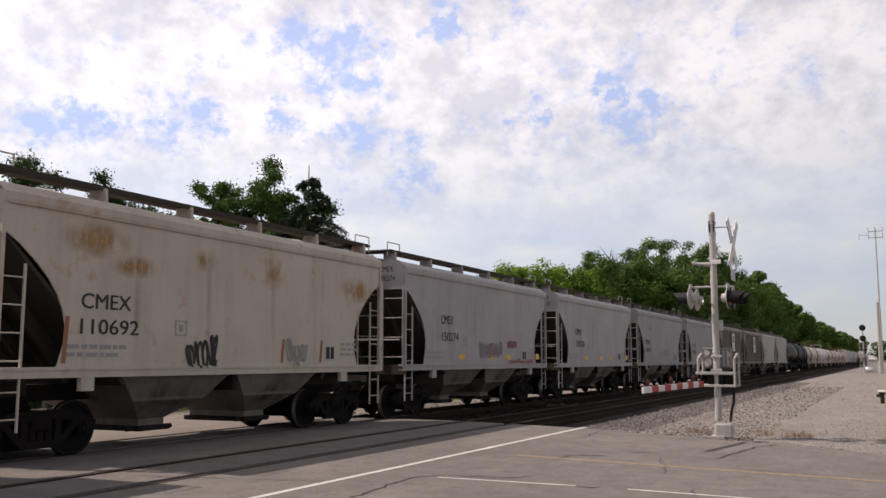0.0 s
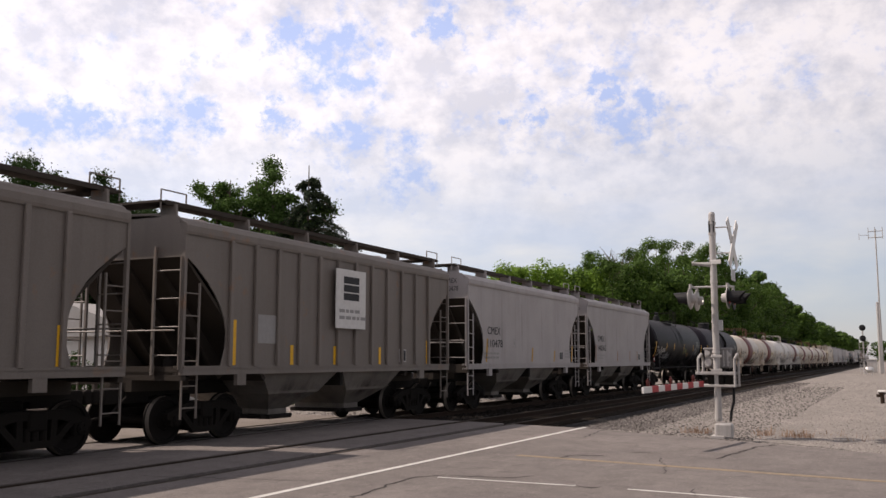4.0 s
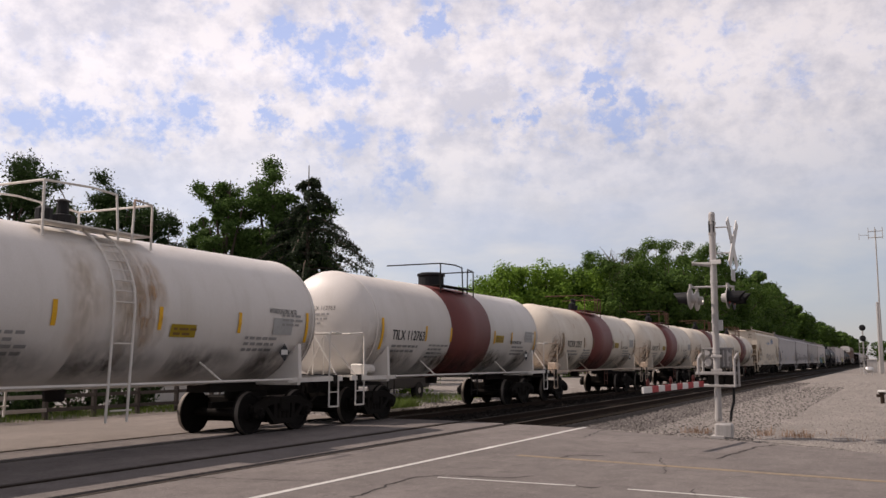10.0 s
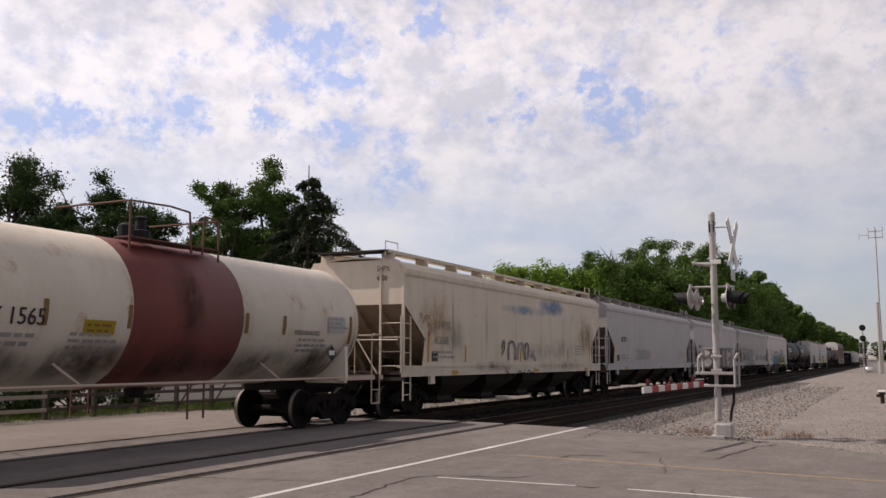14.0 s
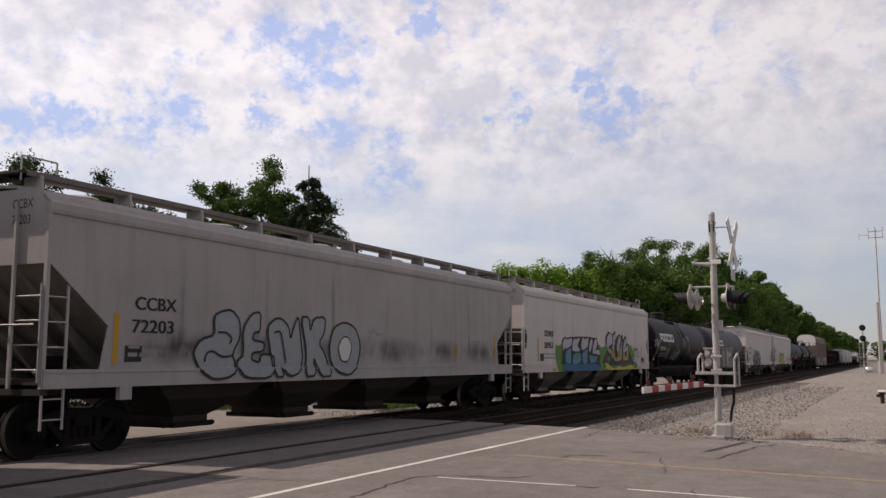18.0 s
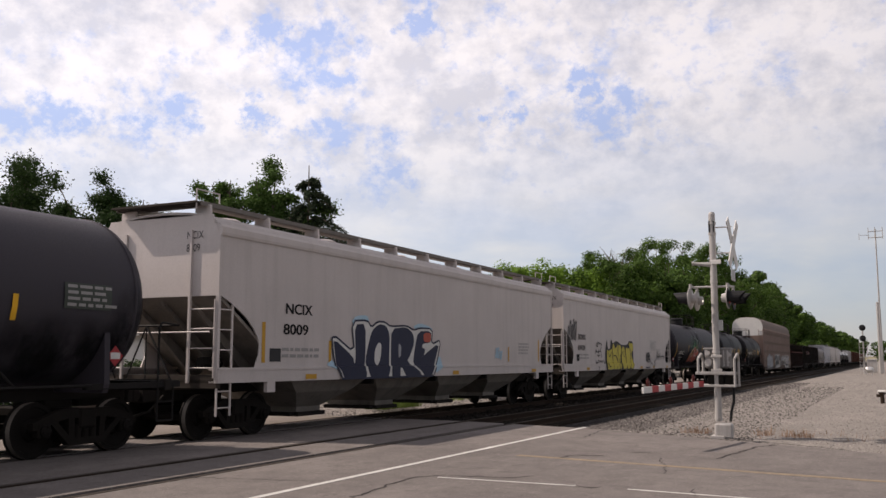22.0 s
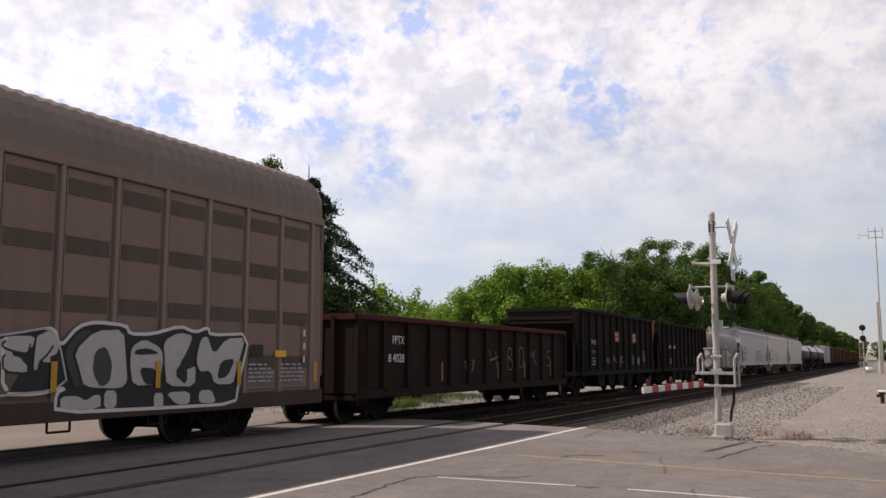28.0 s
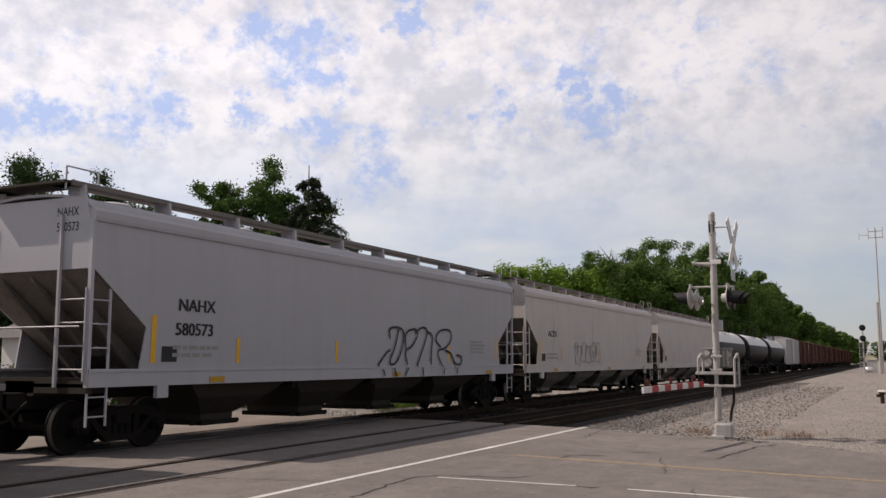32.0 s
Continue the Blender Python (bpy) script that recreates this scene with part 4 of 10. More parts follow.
def reflectors(car, surf, ys, z0=1.45, z1=1.95, w=0.11, mat=None):
    for y in ys:
        patch(mat or YELLOW, car, y, z0, y + w, z1, surf, "reflector", "yellow reflective strip")


def spray(car, surf, y0, z0, width, height, fill, line, seed, letters=5, glow=None):
    """Graffiti: swollen abstract letter shapes with outlines."""
    rng = random.Random(seed)
    step = width / letters
    shapes = []
    for i in range(letters):
        wob = [rng.uniform(-0.26, 0.26) for _ in range(7)]
        tall, shift = rng.uniform(0.85, 1.1), rng.uniform(-0.06, 0.06)
        ring = []
        for k in range(28):
            a = k * math.tau / 28
            sq = 1.0 / max(abs(math.cos(a)), abs(math.sin(a))) ** 0.6
            r = sq * (1 + wob[(k // 4) % 7])
            ring.append((0.50 * step * r * math.cos(a), 0.44 * height * tall * r * math.sin(a)))
        shapes.append((y0 + step * (i + 0.5), z0 + height * (0.5 + shift), ring))
    for mat, grow, off in ((glow, 1.34, 0.0), (line if fill else None, 1.13, 0.002), (fill, 1.0, 0.005)):
        if mat:
            for i, (cy, cz, ring) in enumerate(shapes):
                bm = bmesh.new()
                bm.faces.new([bm.verts.new((surf(cy + p * grow, cz + q * grow) + off + i * 0.0004, cy + p * grow, cz + q * grow)) for p, q in ring])
                part("graffiti", bm, mat, car, "spray-painted letter shape")
    bm = bmesh.new()
    for i, (cy, cz, ring) in enumerate(shapes):
        if not fill:
            loop = [(cy + p, cz + q) for p, q in ring]
            stroke(bm, loop + loop[:1], 0.045, surf, 0.004)
        for _ in range(3):
            a, b = rng.uniform(-0.3, 0.3) * step, rng.uniform(-0.32, 0.1) * height
            stroke(bm, [(cy + a, cz + b), (cy + a + rng.uniform(-0.1, 0.1) * step, cz + b + 0.22 * height), (cy + a + rng.uniform(-0.2, 0.2) * step, cz + b + 0.34 * height)], 0.05, surf, 0.009)
    part("graffiti_line", bm, line, car)


COATS = [0]


def letter(car, surf, pts, fill, line=None, w=0.05, lift=1):
    """One sprayed letter: a filled shape that follows the side, with an outline."""
    COATS[0] += 1
    rise = 0.004 + 0.005 * lift + 0.0005 * (COATS[0] % 7)
    # corners rounded a little
    soft = []
    for (ya, za), (yb, zb) in zip(pts, pts[1:] + pts[:1]):
        soft += [(0.8 * ya + 0.2 * yb, 0.8 * za + 0.2 * zb), (0.2 * ya + 0.8 * yb, 0.2 * za + 0.8 * zb)]
    pts = soft
    bm = bmesh.new()
    bm.faces.new([bm.verts.new((0, y, z)) for y, z in pts])
    bm.normal_update()
    bmesh.ops.triangulate(bm, faces=bm.faces, ngon_method="EAR_CLIP")
    if car.name.startswith("covered_hopper"):
        # paint stops at the foot of the sill and bends over its ledge
        bmesh.ops.bisect_plane(bm, geom=[*bm.verts, *bm.edges, *bm.faces], plane_co=(0, 0, 1.105), plane_no=(0, 0, 1), clear_inner=True)
        bmesh.ops.bisect_plane(bm, geom=[*bm.verts, *bm.edges, *bm.faces], plane_co=(0, 0, 1.40), plane_no=(0, 0, 1))
        bmesh.ops.bisect_plane(bm, geom=[*bm.verts, *bm.edges, *bm.faces], plane_co=(0, 0, 1.425), plane_no=(0, 0, 1))
    bmesh.ops.triangulate(bm, faces=bm.faces)
    bmesh.ops.subdivide_edges(bm, edges=bm.edges, cuts=2, use_grid_fill=True)
    for v in bm.verts:
        v.co.x = surf(v.co.y, v.co.z) + rise
    shape = part("graffiti", bm, fill, car, "spray-painted letter shape")
    if line:
        bm = bmesh.new()
        stroke(bm, pts + pts[:1], w, surf, rise + 0.001)
        part("graffiti_line", bm, line, shape)


def marker(car, surf, pts, mat, w):
    """One flowing sprayed line, rounded at its bends."""
    for _ in range(2):
        cut = [pts[0]]
        for (ya, za), (yb, zb) in zip(pts, pts[1:]):
            cut += [(0.75 * ya + 0.25 * yb, 0.75 * za + 0.25 * zb), (0.25 * ya + 0.75 * yb, 0.25 * za + 0.75 * zb)]
        pts = cut + [pts[-1]]
    bm = bmesh.new()
    stroke(bm, pts, w, surf, 0.026)
    part("graffiti_line", bm, mat, car, "black sprayed line" if mat is INK else "pale sprayed line")


def stroke(bm, pts, w, surf, off):
    """A painted line of even width as one connected strip."""
    fine = []
    for a, b in zip(pts, pts[1:]):
        for k in range(3):
            fine.append((a[0] + (b[0] - a[0]) * k / 3, a[1] + (b[1] - a[1]) * k / 3))
    fine.append(pts[-1])
    fine = [(y, max(z, 1.11)) for y, z in fine] if surf(0, 1.2) > surf(0, 1.6) + 0.03 else fine
    pairs = []
    for k, (y, z) in enumerate(fine):
        (ya, za), (yb, zb) = fine[max(0, k - 1)], fine[min(len(fine) - 1, k + 1)]
        d = math.hypot(yb - ya, zb - za) or 1.0
        ny, nz = -(zb - za) / d * w / 2, (yb - ya) / d * w / 2
        rise = off + 0.008 * k / len(fine)
        pairs.append([bm.verts.new((surf(y + e * ny, z + e * nz) + rise, y + e * ny, z + e * nz)) for e in (-1, 1)])
    for p, q in zip(pairs, pairs[1:]):
        bm.faces.new((p[0], q[0], q[1], p[1]))


def tags_on(car, surf, y0, z0, width, height, mat, seed, n=5, w=0.04):
    """Thin scrawled tags in looping lines."""
    rng = random.Random(seed)
    for i in range(n):
        bm = bmesh.new()
        step = width / n
        y, z = y0 + step * i, z0 + rng.uniform(0, height * 0.25)
        tall = height * rng.uniform(0.5, 0.85)
        p1, p2, f1 = rng.uniform(0, 6.3), rng.uniform(0, 6.3), rng.choice((2, 3, 3, 4))
        pts = []
        for k in range(22):
            t = k / 21
            pts.append((y + step * (0.15 + 0.7 * t + 0.22 * math.sin(f1 * 2 * math.pi * t + p1)), z + tall * (0.5 + 0.5 * math.sin(f1 * 1.5 * math.pi * t + p2))))
        stroke(bm, pts, w, surf, 0.006)
        part("tag_scrawl", bm, mat, car, "thin spray-painted scrawl")


def cars_hoppers():
    # two-bay cement hoppers, the foremost already passing
    rows = [(-3.5, None, HOPPER_WHITE), (9.5, "110692", HOPPER_TAN), (22.3, "150274", HOPPER_WHITE), (35.2, "150320", HOPPER_WHITE), (48.05, "140482", HOPPER_GREY), (60.95, "11007", HOPPER_GREY), (99.65, "110478", HOPPER_DULL), (112.3, "140365", HOPPER_DULL)]
    for i, (u, number, mat) in enumerate(rows):
        car, surf, he = stock(hopper, "weathered pale grey two-bay covered hopper car, rust-stained" if mat is HOPPER_TAN else "weathered pale grey two-bay covered hopper car", 11.4, mat, sill=(1.27, 1.42))
        roll_in(car, u, u + 11.4)
        if not number:
            continue
        small = number.startswith("15")
        first = -3.49 if small else -4.15
        lettering("CMEX", 0.36, INK, car, first, 2.62 if small else 2.40, surf, span=0.86 if small else 1.12)
        lettering(number, 0.36, INK, car, first - (0.0 if small else 0.08), 2.12 if small else 1.98, surf, span=1.24 if small else 1.4)
        end_marks(car, he, "CMEX", number)
        bars(INK_GREY, car, -4.4, 1.74, 1.3, 2, 0.13, surf, i)
        bars(INK_GREY, car, he - 1.9, 1.9, 0.7, 3, 0.12, surf, i + 50)
        stencil(car, surf, 3.15, 1.55)
        for a, b, c, d in ((-1.9, 2.0, -1.6, 2.02), (-1.9, 2.26, -1.6, 2.28), (-1.9, 2.0, -1.88, 2.28), (-1.62, 2.0, -1.6, 2.28), (-1.8, 2.08, -1.7, 2.2)):
            patch(INK_GREY, car, a, b, c, d, surf, "box_mark")
        for y in (-2.9, -1.0, 1.1, 3.0):
            stain(car, surf, y - 0.11, 1.5, 0.22, 2.42, 0, STAIN_SEAM)
        if small:
            for y, w in ((-2.2, 0.4), (0.05, 0.45), (1.62, 0.42), (4.55, 0.36)):
                patch(YELLOW, car, y, 1.58, y + w, 1.72 + (0.06 if y > 4 else 0), surf, "reflector", "yellow reflective strip")
        elif number in ("11007", "110478"):
            for y, h in ((-4.3, 0.75), (-0.05, 0.5), (2.42, 0.42), (4.62, 0.62)):
                patch(ORANGE_STRIP, car, y, 1.5, y + 0.12, 1.5 + h, surf, "reflector", "dull orange-yellow reflective strip", 0.1)
        else:
            for k, y in enumerate((-4.5, -0.9, 1.4, 2.9)):
                patch(RUST_RUN, car, y, 1.5, y + 0.09, 2.0 + 0.25 * (k == 0), surf, "rust_run", "rust-orange vertical streak", 0.05)
        if i == 1:
            tags_on(car, surf, -1.6, 1.40, 0.9, 0.7, INK, 4, 4, 0.06)
            tags_on(car, surf, 1.6, 1.42, 0.8, 0.6, INK_GREY, 6, 3, 0.06)
            for y, z, w, h in ((-4.7, 3.2, 1.7, 0.7), (-3.6, 2.95, 1.3, 0.45), (0.5, 3.0, 1.1, 0.85), (3.7, 2.9, 1.6, 0.7), (-1.5, 3.2, 0.8, 0.5)):
                stain(car, surf, y, z, w, h, i, STAIN_TAN)
        if i == 2:
            tags_on(car, surf, -0.7, 1.6, 1.0, 0.6, LILAC_CHALK, 8, 4, 0.035)
            tags_on(car, surf, 0.15, 1.62, 1.1, 0.65, PINK_CHALK, 9, 5, 0.04)
            tags_on(car, surf, 1.75, 1.95, 0.85, 0.28, RED_FADED, 10, 5, 0.035)
            tags_on(car, surf, 1.9, 1.44, 2.4, 0.16, RED_FADED, 7, 9, 0.03)
        if i == 4:
            tags_on(car, surf, 0.3, 1.75, 1.3, 0.5, INK_GREY, 11, 5, 0.035)
            stain(car, surf, -3.2, 3.15, 0.5, 0.3, i)
    for i, u in enumerate((73.75, 86.7)):
        car, surf, he = stock(hopper, "dull grey ribbed two-bay covered hopper car with a white sign", 11.5, HOPPER_DARK, ribs=12, sill=(1.27, 1.42))
        roll_in(car, u, u + 11.5)
        board = lambda y, z: surf(0, 0) + 0.104
        bm = bmesh.new()
        box(bm, surf(0, 0) + 0.07, -0.68, 2.3, surf(0, 0) + 0.10, 0.68, 3.72, 0.006)
        part("sign_board", bm, WHITE, car, "white sign board with dark bars")
        for k in range(3):
            patch(INK, car, -0.36, 2.98 + 0.20 * k, 0.36, 3.15 + 0.20 * k, board, "sign_bar")
        bars(INK_GREY, car, -0.55, 2.68, 1.1, 2, 0.16, board, i)
        reflectors(car, surf, (-4.3,), 1.45, 2.36, 0.12)
        reflectors(car, surf, (-2.3, -0.55, 1.6), 1.45, 1.88, 0.12)
        reflectors(car, surf, (4.3,), 1.45, 2.1, 0.12)
        stencil(car, surf, 2.7, 1.5)
        patch(INK_GREY, car, -3.6, 1.9, -2.8, 2.5, surf, "stencil_panel", "faded dark patch")


def stencil(car, surf, y, z):
    """Black maintenance panel with a pale rim, as two small fields."""
    patch(SPRAY_SILVER, car, y, z, y + 0.40, z + 0.34, surf, "stencil_panel", "black stencil panel with a pale rim")
    for a in (0.03, 0.22):
        patch(INK, car, y + a, z + 0.03, y + a + 0.15, z + 0.31, lambda p, q: surf(p, q) + 0.003, "stencil_field")


def end_marks(car, he, owner, number):
    """Writing on the end wall that faces down the line."""
    for body, z in ((owner, 3.98), (number, 3.72)):
        if body:
            me = text_mesh(body, 0.22)
            for v in me.vertices:
                v.co = (0.72 + v.co.x * 0.8, -he - 0.016, z + v.co.y)
            me.materials.clear()
            me.materials.append(INK)
            child("end_marking", me, car)


def stain(car, surf, y, z, w, h, seed=0, mat=None):
    """A soft-edged patch that follows the side: dirt, and on tank bellies painted shade too."""
    bm = bmesh.new()
    rows = [[bm.verts.new((surf(y + w * i / 8, z + h * k / 8) + 0.002, y + w * i / 8, z + h * k / 8)) for i in range(9)] for k in range(9)]
    for a, b in zip(rows, rows[1:]):
        for i in range(8):
            bm.faces.new((a[i], a[i + 1], b[i + 1], b[i]))
    part("stain", bm, mat or STAIN_RUST, car, "soft-edged stain; on tank bellies also painted shade", smooth=True)


def cars_tanks():
    # start and end of each car over its couplers
    rows = [
        (124.45, 140.45, TANK_BLACK, 1.50, None, RAILING_DARK, "LEOX 842", "black tank car with white tags and yellow marks"),
        (140.45, 157.42, TANK_GREY, 1.50, None, RAILING_DARK, "GATX3360", "charcoal grey tank car with black top railing"),
        (157.42, 172.45, TANK_WHITE, 1.42, (-1.5, 1.56), RAILING_PINK, "RCRX 2100", "cream tank car with a broad maroon band"),
        (172.45, 187.48, TANK_WHITE, 1.42, (-1.55, 1.55), RAILING_PINK, "RCRX 2269", "cream tank car with a broad maroon band"),
        (187.48, 202.5, TANK_PURE, 1.44, None, RAILING_WHITE, "GATX 33159", "white tank car with rust runs below its top fittings"),
        (202.5, 217.52, TANK_PURE, 1.45, (-1.5, 1.55), RAILING_WHITE, "TILX 112763", "white tank car with a maroon band and black dome"),
        (217.52, 232.55, TANK_WHITE, 1.42, (-1.65, 1.64), RAILING_PINK, "RCRX 2253", "cream tank car with a maroon band"),
        (232.55, 247.55, TANK_WHITE, 1.42, (-1.55, 1.5), RAILING_PINK, "RCRX 1377", "cream tank car with a maroon band"),
        (247.55, 262.6, TANK_WHITE, 1.42, (-1.55, 1.5), RAILING_PINK, "RCRX 1732", "cream tank car with a maroon band"),
        (262.6, 277.68, TANK_WHITE, 1.42, (-1.55, 1.55), RAILING_PINK, "RCRX 1565", "cream tank car with a maroon band"),
        (380.3, 398.5, TANK_BLACK, 1.55, None, RAILING_DARK, "PROX 44278", "glossy black tank car with pale scrawled graffiti"),
        (398.5, 416.4, TANK_SLATE, 1.55, None, RAILING_DARK, "PROX 44959", "charcoal grey tank car with a white trade mark"),
        (459.0, 477.05, TANK_GREY, 1.48, None, RAILING_DARK, "TAEX 1412", "charcoal tank car with red and green graffiti"),
        (477.05, 490.05, TANK_BLACK, 1.45, None, RAILING_DARK, "CAOX 300459", "short black tank car with yellow marks"),
        (490.05, 502.9, TANK_BLACK, 1.45, None, RAILING_DARK, "CAOX 300483", "short black tank car with yellow marks"),
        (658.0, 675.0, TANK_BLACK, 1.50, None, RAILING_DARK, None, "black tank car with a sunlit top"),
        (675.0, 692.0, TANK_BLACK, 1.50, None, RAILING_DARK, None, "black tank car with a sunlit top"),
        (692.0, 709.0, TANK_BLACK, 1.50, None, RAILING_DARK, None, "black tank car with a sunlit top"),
    ]
    for i, (a, b, mat, radius, band, rail, text, label) in enumerate(rows):
        car, surf, he, zc = stock(tank, label, round(b - a - 0.96, 2), mat, radius, band, rail, dome=i in (1, 5, 10, 11, 12, 13, 14), braced=i in (0, 1), dome_y={10: -0.55, 11: 0.5}.get(i, 0.0))
        roll_in(car, a, b)
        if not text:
            # bright sheen on the far tanks, painted as a pale upper half
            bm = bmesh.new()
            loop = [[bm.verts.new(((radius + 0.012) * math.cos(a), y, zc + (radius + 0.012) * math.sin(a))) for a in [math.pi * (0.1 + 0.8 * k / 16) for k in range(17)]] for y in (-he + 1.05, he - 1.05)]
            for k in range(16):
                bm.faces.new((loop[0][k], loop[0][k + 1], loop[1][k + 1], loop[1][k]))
            part("pale_saddle", bm, TANK_SHEEN, car, "bright sheen of the top, painted as a pale saddle", smooth=True)
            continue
        white = mat in (TANK_WHITE, TANK_PURE)
        ink = INK if white else INK_WHITE
        first = {0: -5.28, 1: -6.12, 10: -6.6, 11: -6.25, 12: -6.4, 13: -3.88, 14: -3.88}.get(i, -5.2)
        wide = {0: 0.62, 12: 0.95, 10: 0.72, 11: 0.72}.get(i, 0.95)
        low = {12: 1.9, 10: 2.11, 11: 2.06, 0: 2.02}.get(i, 2.10)
        lettering(text, 0.38 if white else 0.34, ink, car, first, low, surf, wide, span={1: 1.69, 2: 1.88, 3: 1.88, 4: 2.0, 5: 1.9, 6: 1.85, 7: 1.42, 8: 1.75, 9: 1.75, 13: 2.33, 14: 2.33}.get(i))
        bars(INK_GREY, car, first + 0.1, low - 0.2, 1.5, 2, 0.13, surf, i)
        rng = random.Random(i * 7 + 3)
        r, end = radius, he - 0.30

        def shell(y, z):
            """The side of the tank with its rounded heads."""
            k = max(0.0, (abs(y) - (end - 0.72)) / 0.72)
            return math.sqrt(max(0.004, r * r * max(0.0, 1 - k * k) - (z - zc) ** 2)) + 0.012
        for q in (-1, 1):
            stain(car, shell, q * (end - 0.75) - 0.6, zc - r * 0.85, 1.2, r * 1.1, 0, STAIN_DUST if white else STAIN_OIL_SHADE)
        for _ in range(3):
            y = rng.uniform(-end + 1.0, end - 2.4)
            stain(car, shell, y, zc - r * 0.9, rng.uniform(1.2, 2.4), rng.uniform(0.5, 1.0), 0, STAIN_OIL_SHADE if not white else STAIN_DUST if rng.random() < 0.6 else STAIN_RUST)
        for y in (-1.0, 0.0, 0.6) if not white and i != 11 else ():
            stain(car, shell, y - 0.3, zc - 0.3, rng.uniform(0.4, 0.9), r * 1.15, 0, STAIN_OIL_SHADE)
        if white and band and rail is RAILING_PINK:
            stain(car, shell, -end - 0.02, zc - r * 0.95, 1.5, r * 1.15, 0, STAIN_RUST)
        # shade under the tank painted along the belly, mixed with road grime
        for k in range(5):
            w = (2 * end - 1.6) / 5
            stain(car, surf, -end + 0.8 + w * k - 0.4, zc - r * 0.985, w + 0.8, r * (0.62 if white else 0.85), 0, STAIN_BELLY_SHADE if white else STAIN_OIL_SHADE)
        if i in (8, 9):
            stain(car, lambda p, q: surf(p, q) + 0.002, -0.55, zc - r * 0.8, 1.0, r * 1.75, 0, STAIN_SOOT)
            stain(car, lambda p, q: surf(p, q) + 0.004, -0.3, zc - 0.3, 0.6, 1.2, 0, STAIN_SOOT)
        # number on the rounded end
        cap = lambda x, z: -end + 0.72 * (1 - math.sqrt(max(0.0, 1 - (x * x + (z - zc) ** 2) / (r * r)))) - 0.012
        me = text_mesh(text, 0.155)
        wide_end = 0.75 / max(v.co.x for v in me.vertices)
        for v in me.vertices:
            px, pz = -0.2 + v.co.x * wide_end, zc + 0.37 + v.co.y
            v.co = (px, cap(px, pz), pz)
        me.materials.clear()
        me.materials.append(ink)
        child("end_marking", me, car)
        bm = bmesh.new()
        for row in range(3):
            px = -0.17
            while px < 0.4 - 0.12 * row:
                w = rng.uniform(0.05, 0.16)
                pz = zc + 0.24 - 0.12 * row
                bm.faces.new([bm.verts.new((a, cap(a, b), b)) for a, b in ((px, pz), (px + w, pz), (px + w, pz + 0.055), (px, pz + 0.055))])
                px += w + 0.04
        part("end_stencil", bm, INK_GREY, car)["kind"] = "stuff"
        if white:
            strip_mat = OCHRE if rail is RAILING_PINK and i != 3 else YELLOW
            spots = {3: (-2.12, 1.62, 3.3), 4: (-2.99, -1.4, 1.0, 3.3), 5: (-3.25, -1.6, 1.84, 3.4), 7: (-3.5, -1.66, 1.75, 2.75), 8: (-3.1, -1.66, 1.6, 2.95), 9: (-3.5, -1.68, 1.62, 2.95)}.get(i, (-2.96, -1.6, 1.72, 3.2))
            reflectors(car, surf, (-5.8,), 1.83, 2.66, 0.12, strip_mat)
            reflectors(car, surf, spots, 2.1, 2.52, 0.10, strip_mat)
            reflectors(car, surf, (5.72,), 1.95, 2.62, 0.10, strip_mat)
            py, pz = {4: (1.35, 1.98), 7: (-2.6, 2.12), 9: (-2.65, 1.98), 8: (1.85, 2.1)}.get(i, (2.0, 2.14))
            patch(YELLOW_PALE, car, py, pz, py + 0.70, pz + 0.24, surf, "warning_panel", "yellow warning panel")
            bars(OCHRE, car, py + 0.08, pz + 0.13, 0.5, 2, 0.09, lambda y, z: surf(y, z) + 0.003, i + 33)
            bars(INK_GREY, car, -2.9, 1.95, 1.1, 4, 0.11, surf, i + 70)
            bars(INK_GREY, car, 3.6, 1.98, 1.2, 3, 0.12, surf, i + 90)
            lettering("HYDROCHLORIC ACID", 0.15, INK, car, 4.35 if i == 4 else 3.4, 2.56 if i == 4 else 2.12, surf, 0.9, span=1.0)
            patch(PANEL_GREY, car, 4.5 if i == 4 else 4.75, 2.1 if i == 4 else 2.2, 5.2 if i == 4 else 5.5, 2.46 if i == 4 else 2.58, surf, "data_panel", "grey printed data panel")
            bars(INK_GREY, car, 4.8, 2.5, 0.65, 3, 0.10, lambda y, z: surf(y, z) + 0.003, i + 110)
            diamond(car, surf, 5.0, 1.72, 0.2, INK)
        else:
            strip_mat = ORANGE_STRIP if i in (10, 12) else YELLOW
            reflectors(car, surf, ({0: -6.88, 1: -7.23, 10: -7.36, 11: -7.62, 12: -7.3, 13: -4.8, 14: -4.8}.get(i, -he + 1.6),), 1.75, 2.62, 0.12, strip_mat)
            spots = {0: (-4.08, -2.0, 0.9, 3.95), 1: (-3.45, -0.18, 1.99, 3.9), 10: (-4.25, -2.05, 1.6, 5.0), 11: (-4.35, -1.3, 1.9, 4.9), 12: (-3.6, -0.86, 1.2, 4.6), 13: (-0.6, 0.65, 2.5), 14: (-0.6, 0.65, 2.5)}
            reflectors(car, surf, spots.get(i, (-he * 0.42, -0.6, 1.55, he * 0.5, he - 1.4)), 2.15, 2.55, 0.10, strip_mat)
            if i == 0:
                reflectors(car, surf, (6.8,), 1.75, 2.62, 0.12, strip_mat)
            py, pz = (6.3, 2.42) if i == 12 else (he - 2.6, 2.38)
            patch(SPRAY_DARK, car, py, pz, py + 1.0, pz + 0.42, surf, "data_panel", "dark panel with pale printed lines")
            bars(INK_GREY, car, py + 0.06, pz + 0.34, 0.85, 4, 0.1, lambda y, z: surf(y, z) + 0.003, i + 110)
